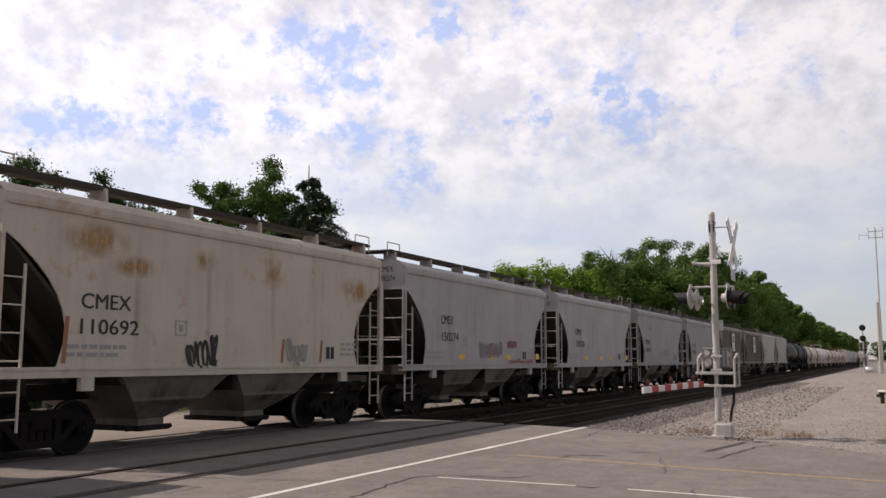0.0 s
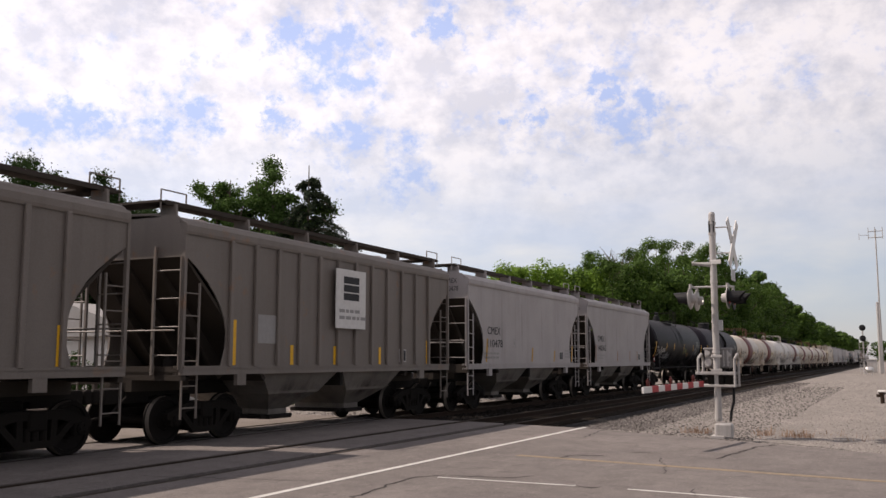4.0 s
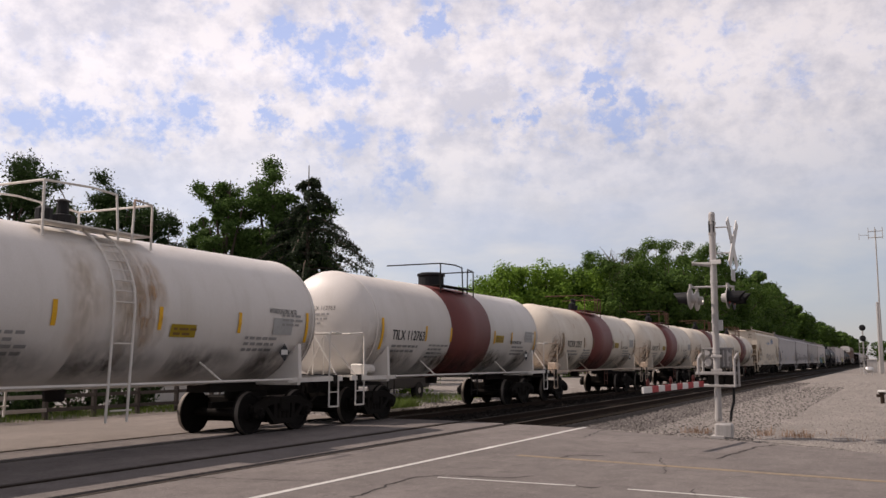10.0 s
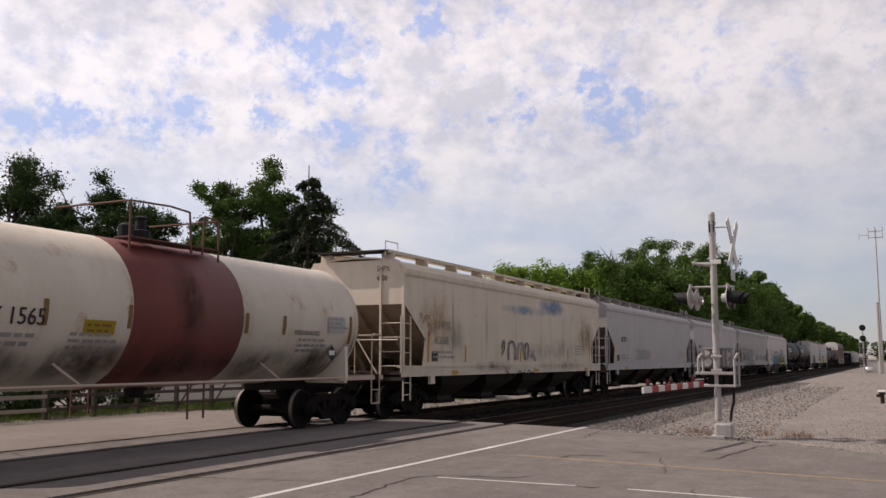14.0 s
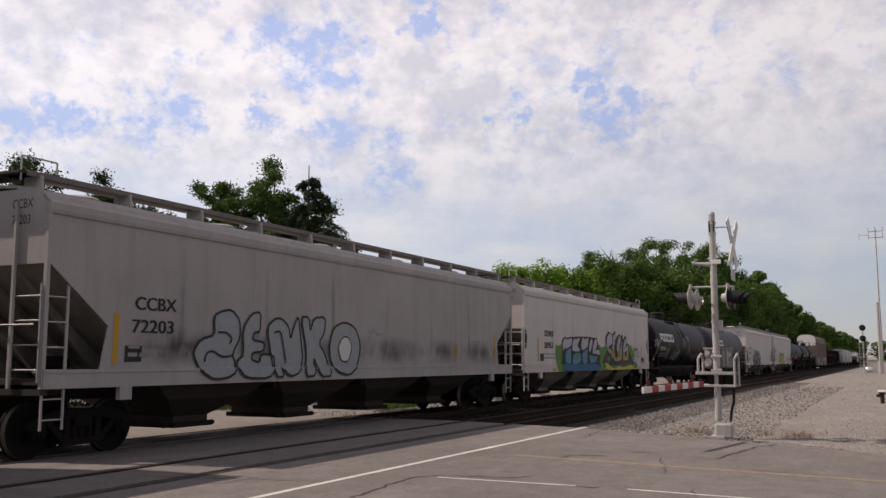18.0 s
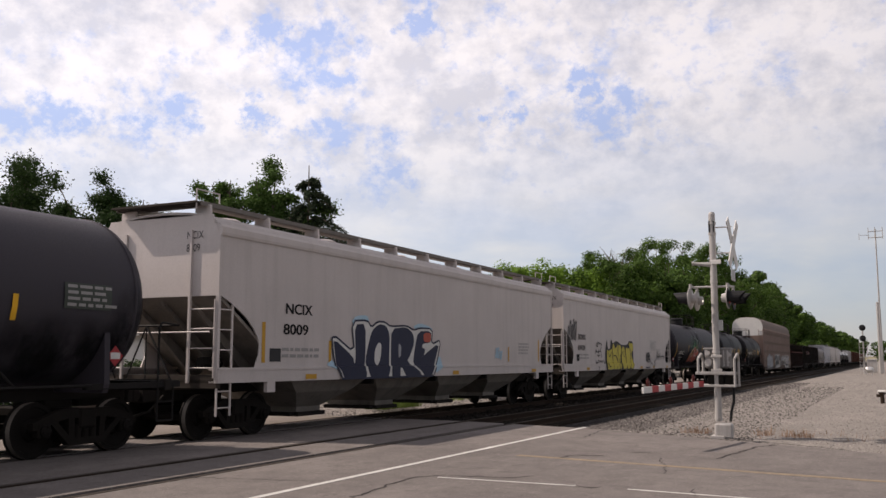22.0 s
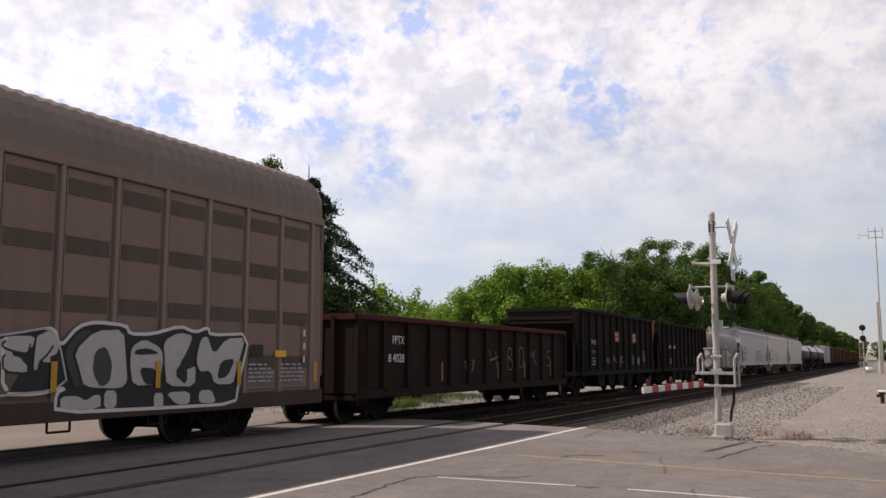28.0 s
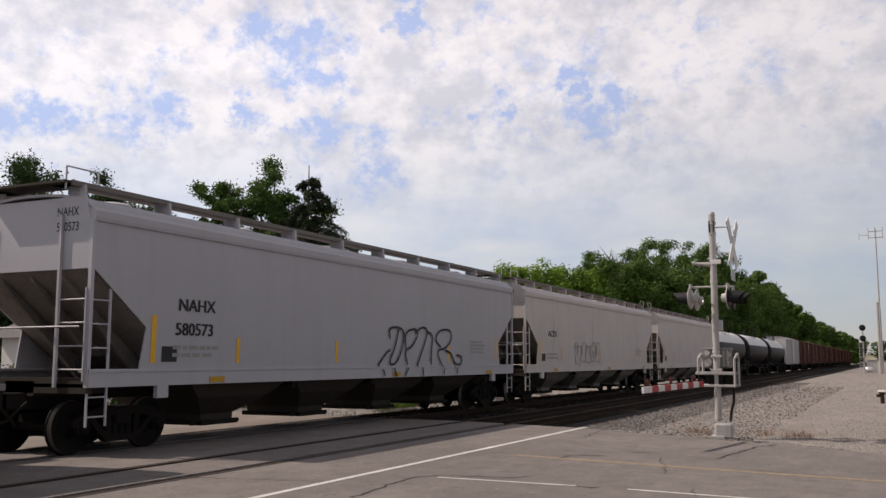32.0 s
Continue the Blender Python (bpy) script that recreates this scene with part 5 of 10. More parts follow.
            if i in (12, 13, 14):
                py, pz = (2.8, 1.98) if i == 12 else (2.7, 2.12)
                patch(PANEL_YELLOW, car, py, pz, py + 0.70, pz + 0.34, surf, "warning_panel", "yellow warning panel")
                bars(OCHRE, car, py + 0.08, pz + 0.2, 0.5, 2, 0.12, lambda y, z: surf(y, z) + 0.003, i + 33)
            if i == 12:
                for a, b, c, d in ((5.06, 1.6, 5.6, 1.64), (5.16, 1.86, 5.7, 1.9), (5.06, 1.6, 5.1, 1.88), (5.62, 1.62, 5.66, 1.9), (5.2, 1.7, 5.5, 1.74)):
                    patch(SPRAY_SILVER, car, a, b, c, d, surf, "box_mark")
            if i in (10, 11):
                trade_mark(car, surf, first, 2.63)
            diamond(car, surf, he - 1.3, 1.62, 0.18, RED)
            diamond(car, surf, -he + 0.7 if i != 1 else -6.1, 1.62 if i != 1 else 1.5, 0.18 if i != 1 else 0.12, RED)
        if i == 0:
            # a sprayed word ahead of the number, a small one below it, two more further on
            for k, glyph in enumerate(([(0.0, 0.5), (0.38, 0.56), (0.2, 0.54), (0.1, 0.0)], [(0.36, 0.02), (0.46, 0.34), (0.6, 0.36), (0.56, 0.1), (0.42, 0.06)], [(0.66, 0.38), (0.68, 0.08), (0.84, 0.12), (0.86, 0.4), (0.8, -0.25)], [(0.94, 0.06), (1.04, 0.62), (1.18, 0.5), (1.02, 0.3), (1.2, 0.16), (1.0, 0.0)], [(1.3, -0.2), (1.42, 0.3), (1.36, 0.05)])):
                marker(car, surf, [(-6.62 + a, 1.78 + b) for a, b in glyph], SPRAY_SILVER, 0.05)
            tags_on(car, surf, -4.15, 1.62, 1.15, 0.42, SPRAY_GREY, 3, 5, 0.03)
            tags_on(car, surf, 0.8, 1.95, 1.1, 0.4, OLIVE_PALE, 31, 4, 0.03)
            tags_on(car, surf, 4.4, 1.9, 0.8, 0.45, SPRAY_GREY, 5, 3, 0.035)
            patch(OCHRE, car, 2.1, 1.78, 2.7, 2.02, surf, "warning_panel", "dull yellow panel")
        if i == 1:
            tags_on(car, surf, -2.6, 1.5, 0.6, 0.6, INK_GREY, 6, 2, 0.05)
            tags_on(car, surf, 1.7, 1.7, 1.0, 0.4, INK_GREY, 7, 3, 0.04)
        if i == 10:
            tags_on(car, surf, -8.2, 2.2, 1.3, 0.6, SPRAY_GREY, 12, 3, 0.05)
            tags_on(car, surf, -4.9, 1.6, 0.9, 0.7, SPRAY_GREY, 19, 2, 0.035)
            tags_on(car, surf, -3.3, 1.55, 2.1, 0.7, SPRAY_GREY, 13, 6, 0.035)
            tags_on(car, surf, -0.3, 2.35, 0.5, 0.75, SPRAY_GREY, 14, 1, 0.05)
            tags_on(car, surf, 0.95, 2.7, 0.6, 0.4, SPRAY_GREY, 24, 2, 0.035)
            tags_on(car, surf, 1.3, 1.9, 1.2, 0.4, OLIVE_PALE, 25, 3, 0.03)
            tags_on(car, surf, 2.6, 1.6, 2.2, 0.45, SPRAY_GREY, 15, 5, 0.025)
        if i == 12:
            stain(car, surf, -3.46, 1.40, 3.98, 1.80, 0, STAIN_GREEN)
            letter(car, surf, [(-3.01, 1.81), (-2.71, 2.08), (-2.15, 2.40), (-1.97, 2.21), (-2.30, 2.04), (-1.87, 1.93), (-1.94, 1.49), (-2.29, 1.76), (-2.62, 1.81), (-2.92, 1.50)], ORANGE_SPRAY, INK, 0.040, 1)
            letter(car, surf, [(-1.81, 2.38), (-1.55, 2.51), (-1.22, 2.29), (-1.25, 2.00), (-0.70, 2.31), (-0.55, 2.23), (-0.10, 2.15), (-0.14, 1.85), (-1.06, 1.72), (-1.59, 1.44), (-1.86, 1.49)], RED_CHALK, INK, 0.040, 1)
            letter(car, surf, [(-2.62, 1.89), (-2.22, 1.96), (-1.95, 1.60), (-2.19, 1.44), (-2.76, 1.44)], RED_CHALK, INK, 0.040, 1)
            letter(car, surf, [(-1.24, 1.69), (-0.38, 1.78), (-0.18, 1.61), (-0.67, 1.43), (-1.41, 1.41)], RED_CHALK, INK, 0.040, 1)
            marker(car, surf, [(-1.72, 2.44), (-1.77, 1.94), (-1.43, 1.86)], INK_WHITE, 0.040)
            marker(car, surf, [(-1.17, 2.24), (-0.60, 2.31), (-0.58, 2.15), (-1.16, 2.07)], INK_WHITE, 0.040)
            marker(car, surf, [(-2.94, 1.89), (-2.47, 2.17), (-2.11, 2.34)], INK_WHITE, 0.040)
            marker(car, surf, [(-2.54, 1.82), (-2.30, 1.90), (-2.12, 1.60)], INK_WHITE, 0.040)
            marker(car, surf, [(-1.43, 1.77), (-1.16, 1.92), (-0.87, 1.78)], INK_WHITE, 0.040)
            tags_on(car, surf, 0.0, 1.75, 1.15, 0.4, SPRAY_GREY, 16, 4, 0.03)
            tags_on(car, surf, 1.3, 1.48, 1.2, 0.5, SPRAY_GREY, 17, 4, 0.03)
        if i in (13, 14):
            tags_on(car, surf, 1.2, 1.45, 0.9, 0.5, INK_GREY, 18 + i, 3, 0.03)
        if i == 4:
            for k, (y, w) in enumerate(((-1.2, 1.0), (-0.3, 1.1), (0.2, 1.1), (0.3, 0.7))):
                stain(car, surf, y, zc - 1.1, w, 2.5, k, STAIN_TAN if k == 2 else STAIN_RUN)


def diamond(car, surf, y, z, r, mat=None):
    bm = bmesh.new()
    pts = [(y - r, z), (y, z - r), (y + r, z), (y, z + r)]
    top = max(surf(*p) for p in pts) + 0.03
    bm.faces.new([bm.verts.new((top, *p)) for p in pts])
    pl = part("placard", bm, mat or WHITE, car, "diamond-shaped placard")
    bm = bmesh.new()
    bm.faces.new([bm.verts.new((top + 0.004, *p)) for p in [(y - r * 0.6, z - 0.05), (y + r * 0.6, z - 0.05), (y + r * 0.6, z + 0.06), (y - r * 0.6, z + 0.06)]])
    part("placard_bar", bm, WHITE if mat else INK, pl)


def trade_mark(car, surf, y, z):
    """Six blocky white shapes in a row."""
    for k in range(6):
        bm = bmesh.new()
        y0 = y + 0.61 * k
        w, h = 0.5, 0.46
        t = 0.13
        for a, b, c, d in ((y0, z, y0 + t, z + h), (y0 + t, z + h - t, y0 + w, z + h), (y0 + t, z if k != 0 else z + 0.12, y0 + w, z + t if k != 0 else z + 0.24), (y0 + w - t, z + t, y0 + w, z + h - t)):
            if k == 3 and a > y0 + w - t - 0.01:
                continue
            bm.faces.new([bm.verts.new((surf(p, q), p, q)) for p, q in ((a, b), (c, b), (c, d), (a, d))])
        part("trade_mark_shape", bm, INK_WHITE, car)


def cars_long():
    kinds = dict(
        dow=dict(height=4.32, style="curved", cut=(2.95, 1.35)),
        slot=dict(height=4.32, style="curved", cut=(2.72, 0.36, 1.9)),
        tall=dict(height=4.45, style="curved", cut=(2.85, 1.35)),
        plain=dict(height=4.30, style="angled"),
    )
    rows = [
        (278.4, 18.65, HOPPER_CREAM, "plain", "SHPX", "4308", -7.43, "dusty white four-bay covered hopper car with faded graffiti"),
        (298.35, 19.7, HOPPER_SOFT, "plain", "ACFX", "", -7.4, "clean grey four-bay covered hopper car"),
        (319.3, 19.05, HOPPER_SOFT, "dow", "NCIX", "2084", -7.77, "white four-bay covered hopper car with black outlined graffiti"),
        (339.75, 19.75, HOPPER_DULL, "plain", "CCBX", "72203", -8.0, "white four-bay covered hopper car with grey graffiti letters"),
        (360.75, 18.85, HOPPER_CLEAN, "slot", "DOWX", "20953", -7.24, "white four-bay covered hopper car with blue and green graffiti"),
        (417.1, 19.9, HOPPER_CLEAN, "tall", "NCIX", "8009", -7.72, "white four-bay covered hopper car with dark blue graffiti"),
        (438.4, 19.9, HOPPER_CLEAN, "tall", "DOWX", "69424", -7.99, "white four-bay covered hopper car with yellow graffiti"),
        (596.85, 18.95, HOPPER_BLUE, "plain", "NAHX", "580573", -7.4, "cool grey four-bay covered hopper car with outlined graffiti"),
        (617.1, 19.6, HOPPER_CLEAN, "plain", "ACFX", "", -7.4, "dusty white four-bay covered hopper car"),
        (638.2, 18.9, HOPPER_CLEAN, "plain", "", "", 0, "pale grey four-bay covered hopper car"),
    ]
    for i, (a, length, mat, kind, owner, number, first, label) in enumerate(rows):
        car, surf, he = stock(hopper, label, length, mat, bays=4, **kinds[kind])
        roll_in(car, a, a + length)
        if owner:
            high = {2: 2.37, 3: 2.43, 5: 2.56, 6: 2.42}.get(i, 2.46)
            for body, down, span in ((owner, 0.0, 1.05), (number, {2: 0.44, 3: 0.40}.get(i, 0.45), 0.95 if len(number) < 5 else 1.05)):
                for shift in (0.0, 0.02):
                    if body:
                        lettering(body, 0.33, INK if i else INK_GREY, car, first + shift - (0.06 if down else 0.0), high - down, surf, span=span)
            end_marks(car, he, owner, number)
            bars(INK_GREY, car, first - 0.1, 1.75, 1.5, 2, 0.14, surf, i + 20)
            bars(INK_GREY, car, he - 3.6, 2.1, 1.0, 4, 0.11, surf, i + 60)
        strip_mat = YELLOW if i in (1, 7, 8) else ORANGE_STRIP
        if i != 6:
            reflectors(car, surf, (-he + 1.42,), 1.5, 2.35, 0.12, strip_mat)
            reflectors(car, surf, (-5.65, -1.95, 4.2) if i == 7 else (-he + 4.0, -0.6, he - 4.6), 1.5, 2.0, 0.11, strip_mat)
            reflectors(car, surf, (he - 1.6,), 1.5, 2.3, 0.12, strip_mat)
        for k in range(1, int(length / 2.6) if i not in (1, 5, 6, 7) else 0):
            stain(car, surf, -he + 2.6 * k + 0.4, 1.45, 0.2, 2.35, 0, STAIN_SEAM)
        if i in (2, 3):
            for k in range(6):
                stain(car, surf, -he + 1.4 + 2.8 * k, 1.40, 3.4, 0.8, 0, STAIN_SOOT)
        if i != 3:
            reflectors(car, surf, (-he + 3.0, 2.5, 5.3, 8.6) if i == 6 else (-he + 3.0, 0.8, he - 2.4), 1.13, 1.24, 0.44, ORANGE_STRIP)
        patch(INK, car, -he + 1.7, 1.52, -he + 2.1, 1.8, surf, "stencil_panel", "black stencil panel")
        if i == 0:
            marker(car, surf, [(-2.37, 1.94), (-2.20, 2.28), (-2.07, 2.03), (-2.37, 1.73)], INK_GREY, 0.100)
            marker(car, surf, [(-1.74, 1.56), (-1.74, 2.21), (-1.18, 2.17), (-1.08, 1.56)], INK_GREY, 0.100)
            marker(car, surf, [(-0.88, 1.56), (-0.79, 2.14), (-0.39, 2.15), (-0.28, 1.83), (0.03, 1.56)], INK_GREY, 0.100)
            marker(car, surf, [(-0.18, 1.56), (-0.14, 2.20), (0.23, 2.07), (0.13, 1.61)], INK_GREY, 0.100)
            marker(car, surf, [(0.45, 1.65), (0.77, 1.94), (0.55, 1.79), (0.99, 1.56)], INK_GREY, 0.100)
            marker(car, surf, [(-2.37, 1.94), (-2.20, 2.28), (-2.07, 2.03), (-2.37, 1.73)], INK, 0.045)
            marker(car, surf, [(-1.74, 1.56), (-1.74, 2.21), (-1.18, 2.17), (-1.08, 1.56)], INK, 0.045)
            marker(car, surf, [(-0.18, 1.56), (-0.14, 2.20), (0.23, 2.07), (0.13, 1.61)], INK, 0.045)
            marker(car, surf, [(-1.83, 1.31), (-1.82, 1.01), (-2.19, 1.31)], INK, 0.045)
            marker(car, surf, [(-0.98, 0.99), (-0.88, 1.25), (-0.38, 0.98), (-0.28, 1.29)], INK, 0.045)
            marker(car, surf, [(-0.08, 0.97), (0.03, 1.27), (0.55, 0.96), (0.66, 1.27)], INK, 0.045)
            marker(car, surf, [(-8.47, 2.87), (-8.30, 2.82), (-8.41, 2.71)], RED_FADED, 0.035)
            marker(car, surf, [(-8.24, 2.59), (-8.08, 2.83), (-7.91, 2.81), (-8.08, 2.66), (-7.90, 2.50)], RED_FADED, 0.035)
            marker(car, surf, [(-7.80, 2.85), (-7.88, 2.71)], RED_FADED, 0.035)
            marker(car, surf, [(-7.85, 2.60), (-7.67, 2.44), (-7.84, 2.23), (-7.90, 2.43)], RED_FADED, 0.035)
            stain(car, surf, -2.6, 3.12, 5.0, 0.42, 0, STAIN_BLUE)
            stain(car, surf, 1.2, 3.18, 3.4, 0.85, 0, STAIN_BLUE)
            stain(car, surf, 1.8, 3.25, 2.6, 0.7, 1, STAIN_BLUE)
            for y, z, w, h, m in ((5.6, 1.6, 3.0, 2.0, STAIN_RUN), (6.2, 1.7, 2.6, 1.5, STAIN_SEAM), (-8.6, 1.5, 2.6, 2.2, STAIN_RUN), (-1.5, 1.5, 5.0, 0.8, STAIN_SEAM), (2.0, 1.5, 4.0, 1.0, STAIN_SEAM), (-6.8, 1.45, 1.6, 1.4, STAIN_SEAM), (-5.0, 1.15, 4.0, 0.4, STAIN_SOOT), (1.0, 1.15, 6.0, 0.4, STAIN_SOOT)):
                stain(car, surf, y, z, w, h, 0, m)
        if i == 1:
            tags_on(car, surf, -4.5, 1.5, 3.0, 0.8, INK_GREY, 44, 5, 0.04)
        if i == 2:
            marker(car, surf, [(1.34, 1.56), (1.14, 1.74), (1.08, 2.02), (1.18, 2.22), (1.41, 2.31), (1.61, 2.26), (1.72, 2.12), (1.74, 1.91)], INK, 0.065)
            marker(car, surf, [(1.47, 1.83), (1.71, 1.90), (2.02, 1.88), (2.22, 1.73), (2.20, 1.50), (2.08, 1.35), (2.15, 1.29), (2.08, 1.06)], INK, 0.065)
            marker(car, surf, [(1.21, 1.36), (1.36, 1.56), (1.58, 1.64), (1.80, 1.66)], INK, 0.065)
            marker(car, surf, [(1.67, 2.18), (1.87, 2.32), (2.08, 2.30), (2.19, 2.18), (2.19, 1.97)], INK, 0.065)
            marker(car, surf, [(1.99, 1.92), (2.26, 1.99), (2.50, 1.95), (2.60, 1.82), (2.49, 1.71), (2.22, 1.70)], INK, 0.065)
            marker(car, surf, [(2.52, 1.71), (2.64, 1.54), (2.68, 1.37), (2.77, 1.28), (2.75, 1.06)], INK, 0.065)
            marker(car, surf, [(2.19, 2.18), (2.37, 2.31), (2.57, 2.26), (2.64, 2.11), (2.59, 1.85)], INK, 0.065)
            marker(car, surf, [(2.92, 2.16), (2.81, 1.98), (2.74, 1.72), (3.09, 1.70), (3.28, 1.54), (3.34, 1.36), (3.45, 1.29), (3.41, 1.09)], INK, 0.065)
            marker(car, surf, [(2.60, 2.17), (2.82, 2.30), (3.09, 2.26), (3.22, 2.08), (3.11, 1.88), (3.33, 1.79)], INK, 0.065)
            marker(car, surf, [(3.16, 2.19), (3.36, 2.29), (3.55, 2.23), (3.61, 2.05), (3.55, 1.77), (3.53, 1.54)], INK, 0.065)
            marker(car, surf, [(3.61, 2.19), (3.78, 2.24), (3.91, 2.10), (3.89, 1.92), (3.80, 1.73), (4.04, 1.56), (4.18, 1.35), (4.19, 1.09)], INK, 0.065)
            marker(car, surf, [(3.88, 2.15), (4.07, 2.26), (4.24, 2.19), (4.29, 1.97)], INK, 0.065)
            marker(car, surf, [(3.83, 1.75), (4.06, 1.92), (4.36, 1.95), (4.68, 1.83), (4.72, 1.59)], INK, 0.065)
            marker(car, surf, [(4.11, 1.59), (4.44, 1.61), (4.73, 1.52), (4.86, 1.37), (5.03, 1.29), (5.04, 1.10)], INK, 0.065)
            marker(car, surf, [(1.36, 1.30), (1.40, 1.08)], INK, 0.065)
            marker(car, surf, [(4.62, 2.18), (4.47, 2.18), (4.53, 2.03), (4.70, 2.08), (4.74, 1.96), (4.53, 1.98)], INK, 0.040)
            marker(car, surf, [(4.77, 2.18), (4.74, 2.03), (4.91, 2.16), (4.85, 2.01), (5.00, 1.89), (4.71, 1.86)], INK, 0.040)
            marker(car, surf, [(-5.52, 1.72), (-5.72, 2.01), (-5.64, 2.27), (-5.35, 2.39), (-5.01, 2.29), (-5.00, 2.02), (-5.24, 1.81), (-5.48, 1.78), (-5.19, 1.93), (-5.15, 2.14), (-5.40, 2.22)], INK, 0.045)
            marker(car, surf, [(-6.11, 1.38), (-6.03, 1.77), (-5.62, 1.81), (-5.58, 1.38)], INK, 0.045)
            marker(car, surf, [(-5.88, 1.27), (-5.64, 1.12), (-5.43, 1.29)], INK, 0.045)
            marker(car, surf, [(-5.56, 1.38), (-5.47, 1.69), (-4.99, 1.73), (-4.93, 1.52), (-5.02, 1.34)], INK, 0.045)
            marker(car, surf, [(-4.84, 1.96), (-4.90, 2.23), (-4.60, 2.36), (-4.25, 2.25), (-4.32, 1.91), (-4.68, 1.73), (-4.77, 1.37)], INK, 0.045)
            marker(car, surf, [(-4.68, 1.73), (-4.31, 1.64), (-4.20, 1.33)], INK, 0.045)
            marker(car, surf, [(-4.16, 1.95), (-4.12, 2.23), (-3.74, 2.33), (-3.51, 2.21), (-3.78, 1.92), (-3.94, 1.67)], INK, 0.045)
            marker(car, surf, [(-3.61, 1.96), (-4.11, 1.82), (-3.83, 1.64), (-3.43, 1.61), (-3.48, 1.39)], INK, 0.045)
            marker(car, surf, [(-3.40, 2.28), (-2.56, 2.27), (-2.61, 1.68), (-3.09, 1.61), (-3.43, 1.64)], INK, 0.045)
            marker(car, surf, [(-2.96, 1.42), (-3.01, 1.10)], INK, 0.045)
            marker(car, surf, [(-2.72, 1.35), (-2.65, 1.09)], INK, 0.045)
            marker(car, surf, [(-2.47, 1.15), (-2.36, 1.68), (-2.11, 1.92), (-1.83, 1.75), (-1.84, 1.35), (-2.03, 1.18), (-1.71, 1.24)], INK, 0.045)
        if i == 3:
            letter(car, surf, [(-5.90, 2.40), (-5.67, 2.51), (-5.35, 2.55), (-5.10, 2.36), (-5.06, 2.01), (-5.30, 1.67), (-5.19, 1.50), (-5.21, 1.30), (-5.46, 1.20), (-5.87, 1.18), (-6.18, 1.31), (-6.35, 1.50), (-6.46, 1.71), (-6.25, 1.95), (-5.85, 2.04)], SPRAY_GREY, INK, 0.050, 1)
            letter(car, surf, [(-5.00, 2.16), (-4.71, 2.51), (-4.40, 2.55), (-4.42, 2.13), (-4.61, 2.12), (-4.68, 1.96), (-4.25, 1.92), (-4.28, 1.73), (-4.67, 1.70), (-4.66, 1.55), (-4.39, 1.50), (-4.36, 1.68), (-3.91, 1.66), (-3.85, 1.39), (-4.09, 1.17), (-4.87, 1.19), (-5.14, 1.40), (-5.12, 1.55), (-4.93, 1.65)], SPRAY_GREY, INK, 0.050, 1)
            letter(car, surf, [(-4.18, 2.24), (-3.90, 2.44), (-3.65, 2.44), (-3.38, 2.27), (-3.32, 1.99), (-3.20, 2.28), (-3.03, 2.54), (-2.92, 2.00), (-2.81, 1.55), (-2.98, 1.27), (-3.33, 1.19), (-3.69, 1.44), (-3.55, 1.19), (-3.85, 1.20), (-4.04, 1.76)], SPRAY_GREY, INK, 0.050, 1)
            letter(car, surf, [(-2.94, 2.51), (-2.61, 2.52), (-2.55, 2.18), (-2.42, 2.51), (-1.93, 2.55), (-1.96, 2.20), (-2.20, 1.93), (-1.95, 1.73), (-1.62, 1.19), (-2.12, 1.17), (-2.39, 1.66), (-2.32, 1.20), (-2.74, 1.18), (-2.67, 1.72)], SPRAY_GREY, INK, 0.050, 1)
            letter(car, surf, [(-1.75, 1.91), (-1.56, 2.33), (-1.08, 2.47), (-0.58, 2.34), (-0.32, 1.93), (-0.44, 1.42), (-0.88, 1.18), (-1.42, 1.28), (-1.69, 1.55)], SPRAY_GREY, INK, 0.050, 1)
            letter(car, surf, [(-1.38, 1.85), (-1.18, 2.10), (-0.91, 2.11), (-0.73, 1.86), (-0.89, 1.52), (-1.21, 1.52)], SPRAY_WHITE, INK, 0.030, 2)
            marker(car, surf, [(-5.78, 2.09), (-5.50, 2.10), (-5.32, 1.98), (-5.42, 1.87)], INK, 0.040)
            marker(car, surf, [(-6.12, 1.52), (-6.10, 1.69), (-5.90, 1.74), (-5.62, 1.60), (-5.27, 1.65)], INK, 0.040)
            marker(car, surf, [(-3.93, 2.14), (-3.72, 2.18), (-3.63, 1.99), (-3.48, 1.49)], INK, 0.040)
            marker(car, surf, [(0.00, 2.32), (0.19, 2.20), (0.36, 2.43), (0.49, 2.21), (0.80, 2.22)], SPRAY_GREY, 0.030)
            marker(car, surf, [(0.01, 2.13), (0.25, 1.97), (0.56, 2.01), (0.20, 1.68)], SPRAY_GREY, 0.030)
        if i == 4:
            letter(car, surf, [(-5.98, 2.19), (-5.60, 2.10), (-5.22, 2.23), (-5.15, 1.88), (-5.26, 1.34), (-5.15, 1.11), (-5.82, 1.13)], GREEN_SPRAY, None, 0.050, 0)
            letter(car, surf, [(-5.26, 1.34), (-5.10, 1.89), (-4.92, 2.36), (-3.87, 2.51), (-2.79, 2.54), (-1.57, 2.57), (-0.26, 2.52), (0.22, 1.72), (0.05, 1.44), (0.15, 1.14), (-1.27, 1.05), (-3.36, 1.06), (-4.89, 1.08), (-5.15, 1.17)], INK, None, 0.050, 1)
            letter(car, surf, [(-5.2, 1.44), (-3.5, 1.36), (-1.8, 1.42), (-0.2, 1.36), (0.05, 1.11), (-5.2, 1.11)], BLUE_SPRAY, None, 0.05, 2)
            letter(car, surf, [(-4.79, 1.91), (-3.99, 2.11), (-4.00, 1.84), (-4.03, 1.35), (-4.81, 1.46), (-4.82, 1.68)], TEAL_SPRAY, INK, 0.050, 2)
